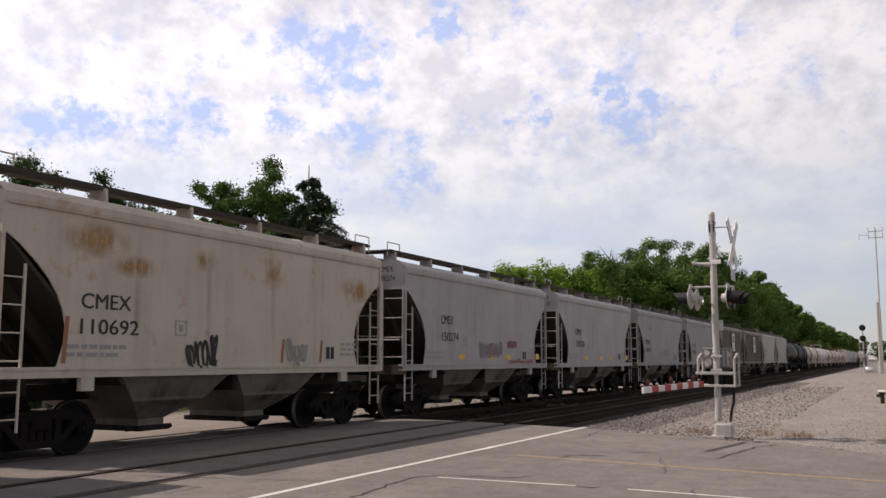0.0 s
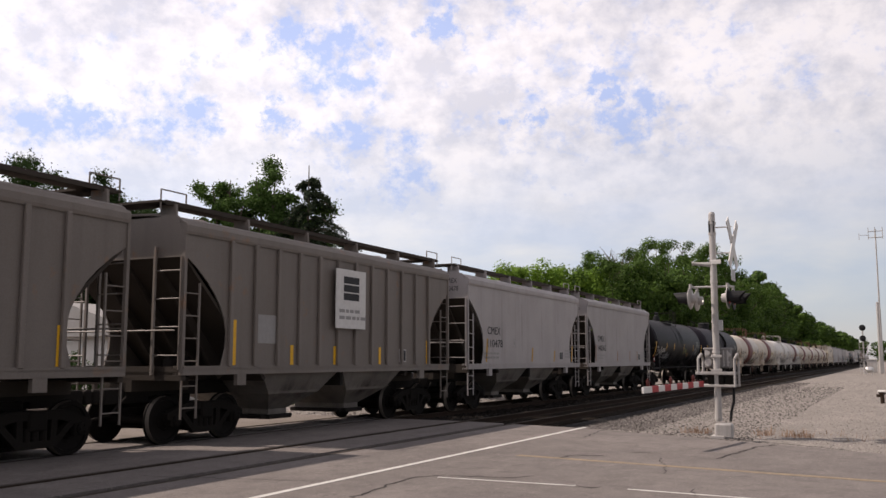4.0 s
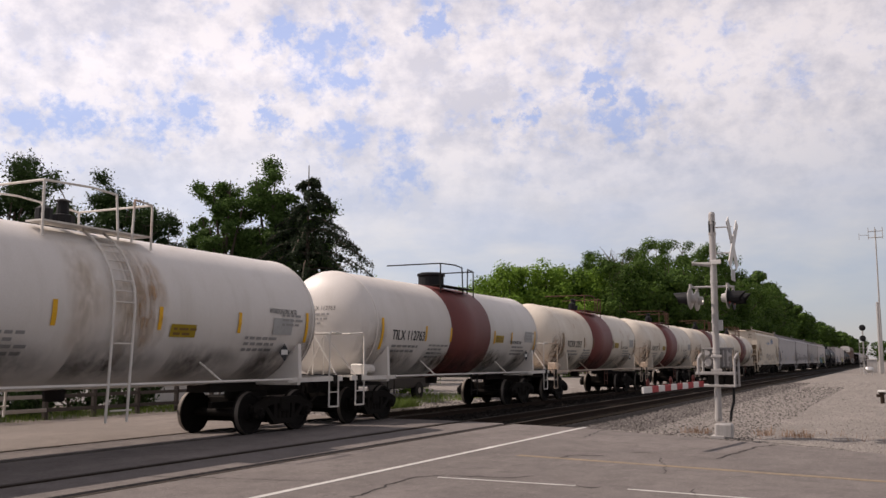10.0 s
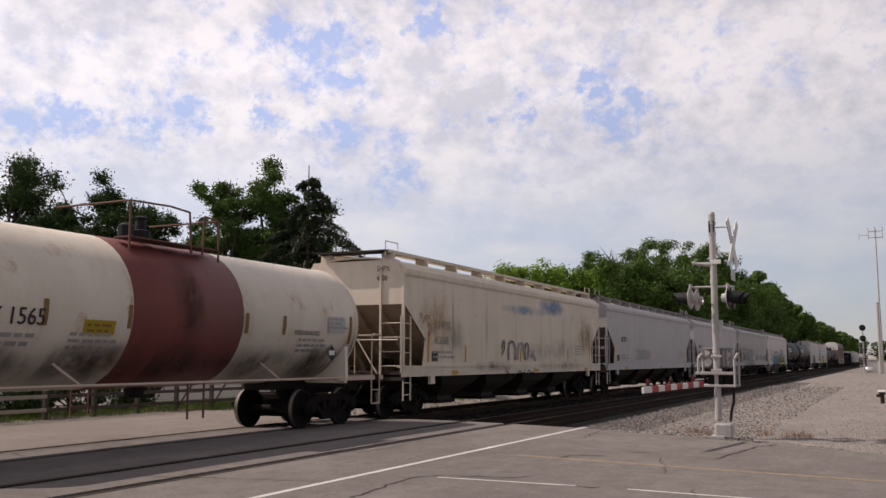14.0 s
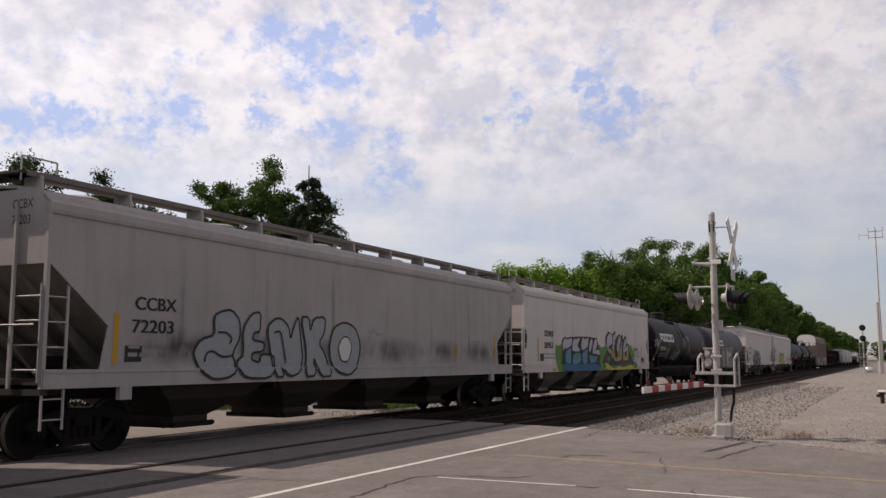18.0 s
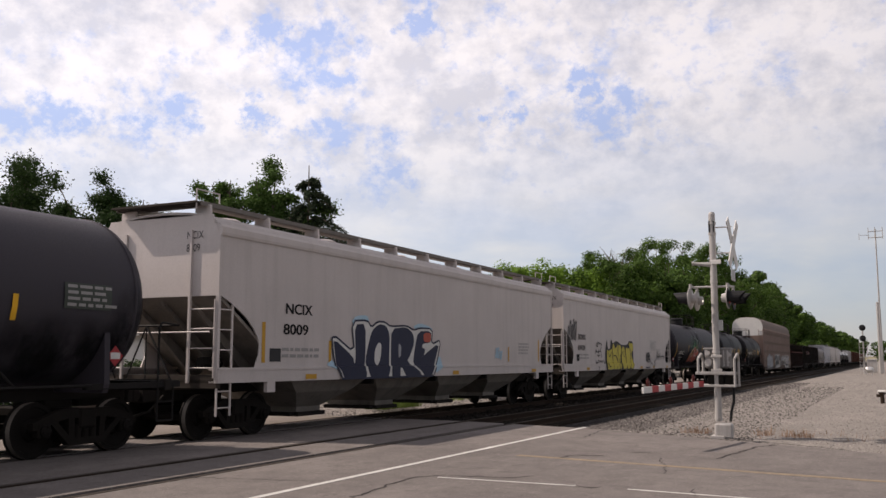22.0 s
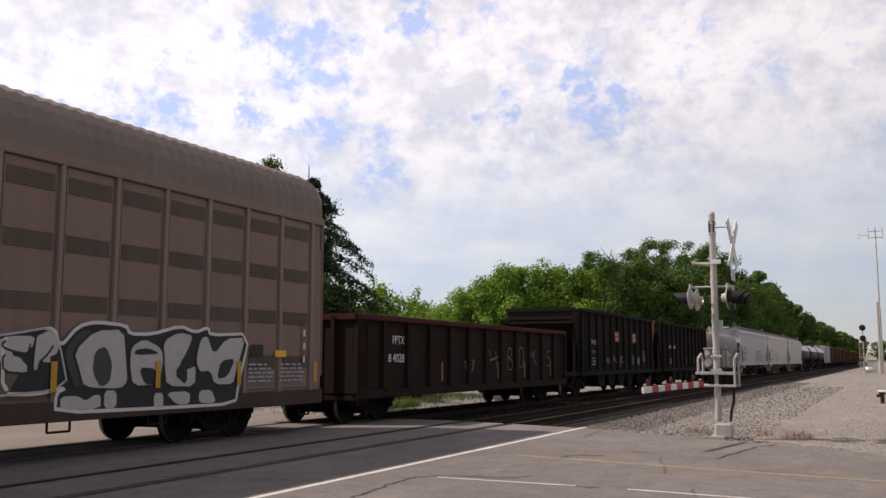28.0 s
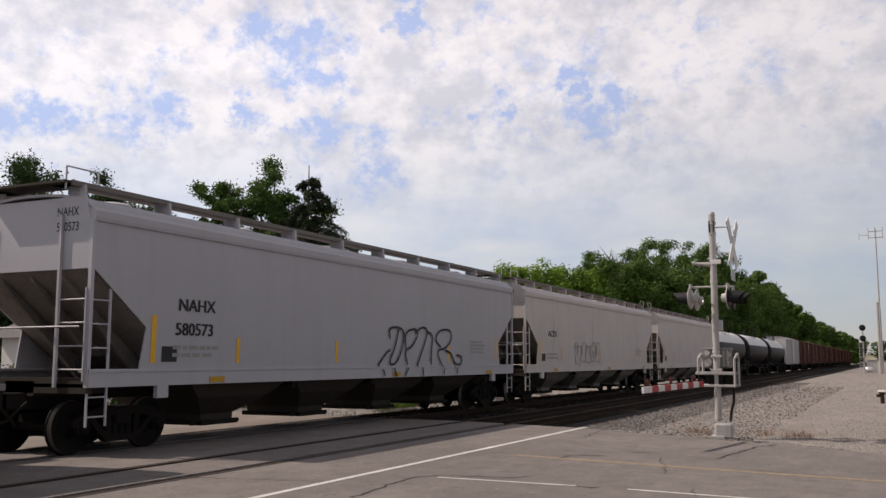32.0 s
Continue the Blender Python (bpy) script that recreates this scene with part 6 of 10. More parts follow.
            letter(car, surf, [(-3.77, 1.85), (-2.76, 1.91), (-2.60, 1.45), (-3.98, 1.34), (-3.82, 1.64)], TEAL_SPRAY, INK, 0.050, 2)
            letter(car, surf, [(-2.56, 1.92), (-1.63, 2.07), (-1.76, 1.85), (-1.74, 1.39), (-2.53, 1.38)], TEAL_SPRAY, INK, 0.050, 2)
            letter(car, surf, [(-1.54, 1.83), (-0.82, 1.74), (-0.23, 1.77), (-0.47, 1.44), (-1.44, 1.39)], TEAL_SPRAY, INK, 0.050, 2)
            letter(car, surf, [(-3.48, 1.62), (-3.34, 1.81), (-2.99, 1.83), (-3.04, 1.69)], GREEN_SPRAY, None, 0.050, 3)
            letter(car, surf, [(-5.19, 2.09), (-5.08, 2.35), (-4.82, 2.48), (-4.60, 2.40), (-3.87, 2.52), (-3.96, 2.14), (-4.76, 1.96), (-4.85, 2.06), (-5.00, 1.91), (-5.15, 1.93)], SPRAY_PALE, INK, 0.060, 3)
            letter(car, surf, [(-3.96, 2.00), (-3.86, 2.32), (-3.60, 2.51), (-3.36, 2.44), (-2.79, 2.56), (-2.88, 2.37), (-3.23, 2.16), (-2.76, 2.01), (-2.96, 1.88), (-3.83, 1.89)], SPRAY_PALE, INK, 0.060, 3)
            letter(car, surf, [(-2.74, 2.13), (-2.58, 2.46), (-2.31, 2.56), (-2.16, 2.45), (-1.56, 2.59), (-1.63, 2.14), (-2.35, 1.94), (-2.63, 1.99)], SPRAY_PALE, INK, 0.060, 3)
            letter(car, surf, [(-1.62, 2.01), (-1.41, 2.41), (-1.06, 2.55), (-0.97, 2.35), (-1.16, 2.08), (-1.39, 1.89), (-1.58, 1.88)], SPRAY_PALE, INK, 0.060, 3)
            letter(car, surf, [(-1.07, 1.97), (-0.85, 2.35), (-0.52, 2.54), (-0.26, 2.49), (-0.29, 2.15), (-0.58, 1.98), (-0.16, 2.07), (0.16, 1.97), (0.17, 1.74), (-0.57, 1.82), (-0.99, 1.79)], SPRAY_PALE, INK, 0.060, 3)
            letter(car, surf, [(-0.23, 2.23), (0.19, 2.25), (0.35, 2.10), (0.51, 2.15), (0.74, 2.13), (0.93, 2.24), (1.17, 2.12), (1.29, 1.91), (2.32, 1.87), (2.78, 2.15), (4.95, 2.09), (5.29, 2.31), (5.82, 2.30), (5.99, 2.06), (6.33, 2.00), (6.40, 1.50), (6.75, 1.41), (6.75, 1.09), (0.19, 1.10), (0.10, 1.15)], GREEN_SPRAY, None, 0.050, 0)
            letter(car, surf, [(1.15, 2.64), (1.35, 2.75), (1.67, 2.89), (2.20, 2.78), (2.31, 2.76), (2.78, 2.98), (2.85, 2.77), (2.77, 2.47), (3.09, 2.70), (3.60, 2.83), (3.79, 2.68), (4.13, 2.86), (4.16, 2.53), (4.72, 2.81), (4.93, 2.57), (4.84, 2.33), (5.24, 2.43), (5.31, 1.98), (5.79, 1.69), (6.02, 1.35), (4.98, 1.26), (3.66, 1.31), (2.35, 1.29), (1.67, 1.30), (1.11, 1.44), (0.92, 1.20), (0.52, 1.30), (0.76, 1.70), (1.29, 1.95), (1.10, 2.29)], INK, None, 0.050, 1)
            letter(car, surf, [(0.84, 1.42), (1.17, 1.46), (1.75, 1.23), (2.51, 1.14), (3.07, 1.29), (4.03, 1.20), (5.38, 1.35), (5.91, 1.26), (6.08, 1.13), (3.16, 1.09), (0.92, 1.13)], YELLOW_SPRAY, None, 0.050, 1)
            letter(car, surf, [(0.90, 1.56), (1.15, 1.83), (1.44, 1.71), (1.59, 1.44), (1.32, 1.39), (0.97, 1.44)], OLIVE_SPRAY, None, 0.050, 2)
            letter(car, surf, [(3.49, 1.43), (4.29, 1.51), (4.97, 1.42), (5.58, 1.68), (5.85, 1.38), (4.59, 1.26), (3.58, 1.23)], OLIVE_SPRAY, None, 0.050, 2)
            letter(car, surf, [(1.27, 2.25), (1.31, 2.50), (1.53, 2.71), (1.85, 2.81), (2.20, 2.73), (2.29, 2.55), (2.22, 2.36), (1.92, 2.25), (1.63, 2.21), (1.60, 2.04), (1.42, 1.98)], SPRAY_PALE, None, 0.050, 2)
            letter(car, surf, [(1.34, 2.18), (1.63, 2.06), (1.89, 2.10), (2.24, 1.92), (2.18, 1.51), (2.02, 1.82), (1.79, 1.91), (1.43, 1.88), (1.57, 1.96)], TAN_SPRAY, None, 0.050, 3)
            letter(car, surf, [(1.41, 1.61), (1.58, 1.76), (1.76, 1.71), (1.70, 1.54), (1.56, 1.44)], GREEN_SPRAY, None, 0.050, 3)
            letter(car, surf, [(2.36, 2.66), (2.71, 2.84), (2.72, 2.52), (2.58, 2.19), (2.35, 2.03), (2.15, 2.13), (2.22, 2.29), (2.41, 2.45)], SPRAY_PALE, None, 0.050, 2)
            letter(car, surf, [(2.23, 2.05), (2.62, 2.25), (2.47, 1.98), (2.64, 1.72), (2.93, 1.56), (2.85, 1.46), (2.53, 1.56), (2.28, 1.77)], TAN_SPRAY, None, 0.050, 3)
            letter(car, surf, [(3.18, 2.43), (3.43, 2.69), (3.70, 2.71), (3.75, 2.51), (3.46, 2.11), (3.63, 2.06), (4.06, 2.70), (4.03, 2.24), (3.81, 2.01), (3.12, 1.94), (2.99, 2.15)], SPRAY_PALE, None, 0.050, 2)
            letter(car, surf, [(3.12, 1.99), (3.81, 2.07), (4.03, 2.19), (3.96, 1.73), (3.66, 1.53), (3.06, 1.51), (2.88, 1.67), (3.30, 1.73)], TAN_SPRAY, None, 0.050, 3)
            letter(car, surf, [(4.22, 2.25), (4.68, 2.67), (4.85, 2.56), (4.69, 2.29), (4.37, 2.05), (4.55, 2.11), (5.14, 2.34), (5.10, 2.04), (4.19, 1.85)], SPRAY_PALE, None, 0.050, 2)
            letter(car, surf, [(4.14, 1.87), (5.10, 2.13), (5.21, 1.86), (4.97, 1.50), (4.38, 1.56), (4.06, 1.51)], TAN_SPRAY, None, 0.050, 3)
            letter(car, surf, [(4.42, 1.97), (4.80, 2.03), (4.81, 1.71), (4.47, 1.74)], INK, None, 0.050, 4)
            marker(car, surf, [(1.66, 2.21), (1.92, 2.17), (2.22, 2.26), (2.34, 2.19)], INK, 0.070)
            marker(car, surf, [(2.85, 2.47), (2.74, 2.20), (2.83, 1.88), (3.13, 1.72)], INK, 0.070)
            marker(car, surf, [(3.40, 2.39), (3.37, 2.00), (3.56, 1.73)], INK, 0.070)
            marker(car, surf, [(4.06, 2.76), (3.85, 2.29), (4.00, 1.90), (3.84, 1.45)], INK, 0.070)
            marker(car, surf, [(5.31, 1.98), (5.74, 1.62), (5.96, 1.38)], INK, 0.070)
            marker(car, surf, [(6.38, 2.29), (6.24, 2.31), (6.16, 2.14), (6.26, 2.00), (6.40, 2.08), (6.39, 2.17), (6.28, 2.14)], INK, 0.035)
            marker(car, surf, [(6.45, 2.17), (6.46, 2.01), (6.57, 2.13), (6.58, 2.01)], INK, 0.035)
            marker(car, surf, [(6.66, 2.25), (6.64, 2.04), (6.73, 2.02), (6.79, 2.14), (6.69, 2.16)], INK, 0.035)
            marker(car, surf, [(6.86, 2.09), (7.01, 2.12), (6.95, 2.02), (7.11, 1.95), (7.03, 2.17), (6.88, 2.14)], INK, 0.035)
            marker(car, surf, [(6.85, 2.29), (6.98, 2.29)], INK, 0.035)
            marker(car, surf, [(7.11, 2.00), (7.44, 1.86)], INK, 0.035)
            marker(car, surf, [(6.67, 1.89), (6.77, 1.90)], INK, 0.035)
            marker(car, surf, [(6.68, 1.87), (6.70, 1.75)], INK, 0.035)
            marker(car, surf, [(6.83, 1.85), (6.91, 1.68), (6.96, 1.83), (7.03, 1.66)], INK, 0.035)
            marker(car, surf, [(7.03, 1.73), (7.24, 1.75)], INK, 0.035)
            marker(car, surf, [(7.11, 1.71), (7.11, 1.48)], INK, 0.035)
            letter(car, surf, [(5.98, 1.72), (6.45, 1.74), (6.41, 1.46), (5.94, 1.47)], INK, None, 0.050, 4)
            letter(car, surf, [(7.79, 1.71), (8.29, 1.69), (8.19, 1.43), (7.72, 1.45)], SPRAY_DARK, None, 0.050, 4)
            letter(car, surf, [(8.33, 1.64), (8.57, 1.62), (8.52, 1.43), (8.26, 1.43)], SPRAY_GREY, None, 0.050, 4)
            letter(car, surf, [(8.54, 1.85), (8.94, 1.87), (8.95, 1.75), (8.51, 1.75)], BLUE_PALE, None, 0.050, 4)
            letter(car, surf, [(6.71, 1.56), (6.91, 1.57), (6.90, 1.43), (6.69, 1.43)], SPRAY_GREY, None, 0.050, 4)
            letter(car, surf, [(6.04, 1.68), (6.19, 1.69), (6.17, 1.59), (6.02, 1.59)], SPRAY_WHITE, None, 0.050, 6)
            letter(car, surf, [(6.24, 1.69), (6.40, 1.69), (6.37, 1.60), (6.21, 1.59)], SPRAY_WHITE, None, 0.050, 6)
            letter(car, surf, [(6.00, 1.55), (6.34, 1.55), (6.33, 1.50), (5.99, 1.50)], SPRAY_WHITE, None, 0.050, 6)
        if i == 5:
            letter(car, surf, [(-4.98, 2.46), (-4.75, 2.64), (-4.20, 2.68), (-4.08, 2.51), (-4.53, 2.38)], BLUE_PALE, None, 0.050, 0)
            letter(car, surf, [(-6.06, 1.46), (-5.77, 1.57), (-5.57, 1.32), (-5.88, 1.39)], BLUE_PALE, None, 0.050, 0)
            letter(car, surf, [(-0.37, 1.49), (-0.01, 1.70), (0.18, 1.36), (-0.41, 1.16)], BLUE_PALE, None, 0.050, 0)
            letter(car, surf, [(-1.76, 2.45), (-1.30, 2.59), (-0.56, 2.49), (-0.45, 2.27), (-1.20, 2.36)], BLUE_PALE, None, 0.050, 0)
            letter(car, surf, [(-5.85, 2.19), (-4.80, 1.72), (-4.95, 2.51), (-4.19, 2.55), (-4.00, 2.38), (-3.68, 2.54), (-3.29, 2.54), (-3.01, 2.43), (-2.12, 2.49), (-1.67, 2.37), (-1.39, 2.44), (-0.50, 2.45), (-0.59, 1.99), (0.05, 2.16), (-0.26, 1.43), (-0.65, 0.97), (-2.06, 0.98), (-3.06, 0.99), (-4.39, 1.00), (-5.34, 1.00), (-5.51, 1.27), (-5.67, 1.41), (-5.78, 1.68)], SPRAY_WHITE, NAVY, 0.050, 1)
            letter(car, surf, [(-5.78, 2.07), (-4.87, 1.63), (-4.81, 1.43), (-4.75, 1.64), (-4.82, 2.42), (-4.29, 2.46), (-4.29, 1.65), (-4.34, 1.35), (-4.26, 1.20), (-4.39, 1.01), (-5.31, 1.03), (-5.42, 1.27), (-5.64, 1.43), (-5.71, 1.73)], NAVY, None, 0.050, 2)
            letter(car, surf, [(-4.13, 2.00), (-3.96, 2.31), (-3.60, 2.48), (-3.25, 2.45), (-3.05, 2.24), (-3.06, 1.76), (-3.07, 1.28), (-3.22, 1.03), (-4.01, 1.02), (-4.20, 1.30), (-4.30, 1.55)], NAVY, None, 0.050, 2)
            letter(car, surf, [(-2.96, 2.37), (-2.12, 2.45), (-1.71, 2.28), (-1.65, 2.00), (-1.91, 1.66), (-2.08, 1.52), (-1.20, 1.17), (-1.52, 0.98), (-2.06, 0.99), (-2.51, 1.44), (-2.53, 1.01), (-2.98, 1.01), (-2.97, 1.71)], NAVY, None, 0.050, 2)
            letter(car, surf, [(-1.43, 2.35), (-0.60, 2.38), (-0.61, 2.05), (-1.13, 2.01), (-1.18, 1.90), (-0.98, 1.87), (-1.03, 1.72), (-1.22, 1.63), (-0.07, 2.07), (-0.37, 1.49), (-0.70, 1.01), (-1.10, 1.02), (-1.15, 1.20), (-1.72, 1.44), (-1.64, 1.83)], NAVY, None, 0.050, 2)
            letter(car, surf, [(-3.83, 1.80), (-3.65, 2.01), (-3.48, 1.96), (-3.52, 1.60), (-3.69, 1.39), (-3.85, 1.52)], SPRAY_WHITE, None, 0.050, 3)
            letter(car, surf, [(-2.57, 2.01), (-2.40, 1.93), (-2.43, 1.66), (-2.56, 1.60)], SPRAY_GREY, None, 0.050, 3)
            letter(car, surf, [(-1.10, 2.31), (-0.62, 2.33), (-0.64, 2.05), (-1.09, 2.06)], RED_CHALK, None, 0.050, 3)
            letter(car, surf, [(-1.13, 2.00), (-0.64, 2.02), (-0.93, 1.78), (-1.03, 1.87)], SPRAY_WHITE, None, 0.050, 3)
            tags_on(car, surf, 4.2, 1.5, 0.6, 0.5, BLUE_PALE, 56, 2, 0.05)
        if i == 6:
            tags_on(car, surf, -9.4, 2.1, 1.2, 1.2, INK, 57, 5, 0.035)
            letter(car, surf, [(-3.91, 1.04), (-3.98, 1.79), (-3.80, 2.29), (-3.60, 2.51), (-3.53, 2.15), (-3.36, 2.05), (-3.07, 2.11), (-2.98, 2.50), (-2.82, 2.51), (-2.62, 2.28), (-2.39, 2.42), (-1.81, 2.47), (-1.09, 2.28), (0.06, 2.32), (0.36, 2.52), (1.17, 2.49), (1.21, 1.27), (0.84, 0.98), (-2.20, 0.95), (-3.66, 1.00)], INK, None, 0.050, 0)
            letter(car, surf, [(-3.70, 1.03), (-3.72, 1.50), (-3.66, 2.07), (-3.36, 2.00), (-3.03, 2.07), (-2.77, 2.15), (-2.67, 1.76), (-2.70, 1.44), (-2.56, 1.03), (-3.17, 1.08)], YELLOW_SPRAY, INK, 0.045, 1)
            letter(car, surf, [(-2.76, 2.28), (-2.54, 2.36), (-2.34, 2.24), (-2.29, 2.13), (-1.97, 2.20), (-1.80, 2.37), (-1.70, 2.26), (-1.74, 1.88), (-1.41, 1.27), (-1.53, 0.97), (-2.56, 1.03), (-2.74, 1.50)], YELLOW_SPRAY, INK, 0.045, 1)
            letter(car, surf, [(-1.79, 2.15), (-1.46, 2.34), (-1.16, 2.20), (-1.15, 1.86), (-1.34, 1.60), (-1.19, 1.32), (-1.40, 0.99), (-1.76, 1.44), (-1.99, 1.76)], YELLOW_SPRAY, INK, 0.045, 1)
            letter(car, surf, [(-1.13, 2.06), (-0.86, 2.25), (-0.53, 2.19), (-0.47, 2.01), (-0.22, 1.78), (-0.20, 1.20), (-0.86, 1.05), (-1.06, 1.32), (-1.16, 1.77)], YELLOW_SPRAY, INK, 0.045, 1)
            letter(car, surf, [(-0.43, 2.07), (-0.09, 2.23), (0.17, 2.12), (0.32, 2.21), (0.58, 2.16), (0.61, 1.37), (0.11, 1.01), (-0.20, 1.08)], YELLOW_SPRAY, INK, 0.045, 1)
            letter(car, surf, [(0.31, 2.48), (0.57, 2.40), (1.14, 2.46), (1.15, 1.95), (0.91, 2.01), (0.81, 1.86), (0.92, 1.61), (1.09, 1.64), (1.21, 1.30), (0.83, 1.09), (0.41, 1.16), (0.61, 1.43), (0.64, 2.04), (0.32, 2.24)], YELLOW_SPRAY, INK, 0.045, 1)
            marker(car, surf, [(-3.51, 1.90), (-3.23, 1.67), (-2.99, 1.93)], INK, 0.045)
            marker(car, surf, [(-3.65, 1.50), (-3.43, 1.25), (-3.18, 1.27)], INK, 0.045)
            marker(car, surf, [(-2.59, 1.78), (-2.40, 1.76), (-2.19, 1.79), (-1.85, 1.44)], INK, 0.045)
            marker(car, surf, [(-1.43, 1.74), (-1.08, 1.83), (-0.90, 2.00)], INK, 0.045)
            marker(car, surf, [(-0.71, 2.07), (-0.75, 1.78), (-0.56, 1.72)], INK, 0.045)
            marker(car, surf, [(-2.40, 1.07), (-2.16, 1.12), (-2.02, 1.25)], INK, 0.045)
            marker(car, surf, [(-5.44, 2.18), (-5.27, 2.34), (-5.16, 2.37), (-5.35, 2.16), (-5.20, 2.14), (-5.15, 2.28), (-5.04, 2.40), (-4.97, 2.24), (-4.82, 2.36), (-4.69, 2.23), (-4.54, 2.35), (-4.83, 1.97)], INK, 0.040)
            marker(car, surf, [(-5.56, 1.86), (-5.46, 2.09), (-5.48, 1.84), (-5.34, 2.02), (-5.28, 1.89), (-5.16, 2.00), (-5.18, 1.82), (-5.02, 2.05), (-4.95, 1.89), (-4.74, 1.99), (-4.70, 1.88)], INK, 0.040)
            marker(car, surf, [(-5.27, 1.80), (-5.15, 1.71), (-5.04, 1.85), (-5.15, 1.68), (-4.94, 1.78)], INK, 0.040)
            marker(car, surf, [(-4.70, 1.83), (-4.60, 1.78), (-4.69, 1.69)], INK, 0.040)
            marker(car, surf, [(-5.49, 1.57), (-5.51, 1.39), (-5.28, 1.50), (-5.42, 1.46), (-5.16, 1.41), (-5.20, 1.52), (-5.05, 1.59), (-5.01, 1.41), (-4.90, 1.57), (-4.77, 1.45), (-4.68, 1.59), (-4.64, 1.41), (-4.52, 1.55), (-4.39, 1.43), (-4.30, 1.57), (-4.13, 1.45), (-4.32, 1.40)], INK, 0.040)
            marker(car, surf, [(-5.24, 1.25), (-5.09, 1.25), (-5.20, 1.16), (-5.14, 1.09)], INK, 0.040)
            marker(car, surf, [(3.94, 1.48), (4.00, 2.04), (4.15, 1.69), (4.28, 2.11), (4.37, 1.48), (4.50, 2.08), (4.58, 1.48), (4.80, 1.91), (4.66, 1.40), (3.87, 1.55), (4.73, 1.62), (4.96, 1.26), (5.02, 1.69)], INK, 0.035)
            for k in range(6):
                y = 3.9 + 0.13 * k
                marker(car, surf, [(y, 1.5 + 0.03 * (k % 3)), (y + 0.1, 2.0 + 0.05 * (k % 2)), (y + 0.04, 1.62), (y + 0.2, 1.98)], INK, 0.04)
            for k in range(4):
                marker(car, surf, [(4.05, 1.50 + 0.08 * k), (4.4, 1.46 + 0.08 * k), (4.75, 1.54 + 0.08 * k)], INK, 0.03)
            marker(car, surf, [(4.4, 1.25), (4.52, 1.15), (4.72, 1.72), (4.88, 1.4), (5.2, 1.3), (5.42, 1.12), (5.65, 1.5), (5.9, 1.62)], INK, 0.03)
            for k in range(9):
                y = 6.2 + 0.23 * k
                marker(car, surf, [(y, 1.60), (y + 0.05, 1.95 - 0.05 * (k % 3)), (y + 0.1, 1.68), (y + 0.18, 1.84), (y + 0.2, 1.6)], INK, 0.032)
            bars(INK_GREY, car, 4.85, 2.58, 1.5, 9, 0.06, surf, 66)
            bars(NAVY, car, 3.65, 1.13, 0.8, 1, 0.14, surf, 67)
            marker(car, surf, [(5.65, 1.18), (5.88, 1.51), (6.29, 1.62)], INK, 0.035)
            marker(car, surf, [(6.37, 1.74), (6.45, 2.12), (6.62, 1.78), (6.79, 2.01), (6.97, 1.70), (7.23, 1.94)], INK, 0.035)
        if i == 7:
            marker(car, surf, [(0.67, 2.10), (0.58, 2.43), (1.46, 2.41), (1.37, 1.90), (1.03, 1.44), (0.59, 1.44), (0.93, 1.89), (1.10, 2.36)], INK, 0.060)
            marker(car, surf, [(1.56, 1.86), (1.46, 2.28), (2.01, 2.43), (2.30, 2.31), (1.92, 1.91), (1.47, 1.82), (1.65, 1.43)], INK, 0.060)
            marker(car, surf, [(2.11, 2.30), (2.49, 2.49), (2.89, 2.41), (2.59, 1.92), (2.21, 1.39)], INK, 0.060)
            marker(car, surf, [(2.79, 2.36), (3.19, 2.28), (3.09, 1.83), (3.10, 1.43)], INK, 0.060)
            marker(car, surf, [(3.71, 1.93), (3.30, 2.15), (3.61, 2.43), (4.36, 2.46), (4.47, 2.17), (4.03, 1.89), (3.40, 1.83), (3.82, 1.38)], INK, 0.060)
            marker(car, surf, [(4.03, 1.84), (4.47, 1.75), (4.69, 1.42), (5.15, 1.42), (5.22, 1.66), (4.81, 1.71)], INK, 0.060)
            marker(car, surf, [(0.02, 1.40), (0.51, 1.77), (0.67, 1.81)], INK, 0.060)
            marker(car, surf, [(0.26, 1.32), (0.35, 1.15)], INK, 0.060)
            marker(car, surf, [(0.85, 1.35), (0.99, 1.14)], INK, 0.060)
            marker(car, surf, [(1.47, 1.14), (1.65, 1.35)], INK, 0.060)
            marker(car, surf, [(2.50, 1.34), (2.54, 1.12)], INK, 0.060)
            marker(car, surf, [(3.93, 1.33), (3.84, 1.15)], INK, 0.060)
            marker(car, surf, [(4.81, 1.33), (4.76, 1.14)], INK, 0.060)
        if i == 8:
            spray(car, surf, -4.0, 1.4, 3.6, 0.9, None, INK_GREY, 62, 5)


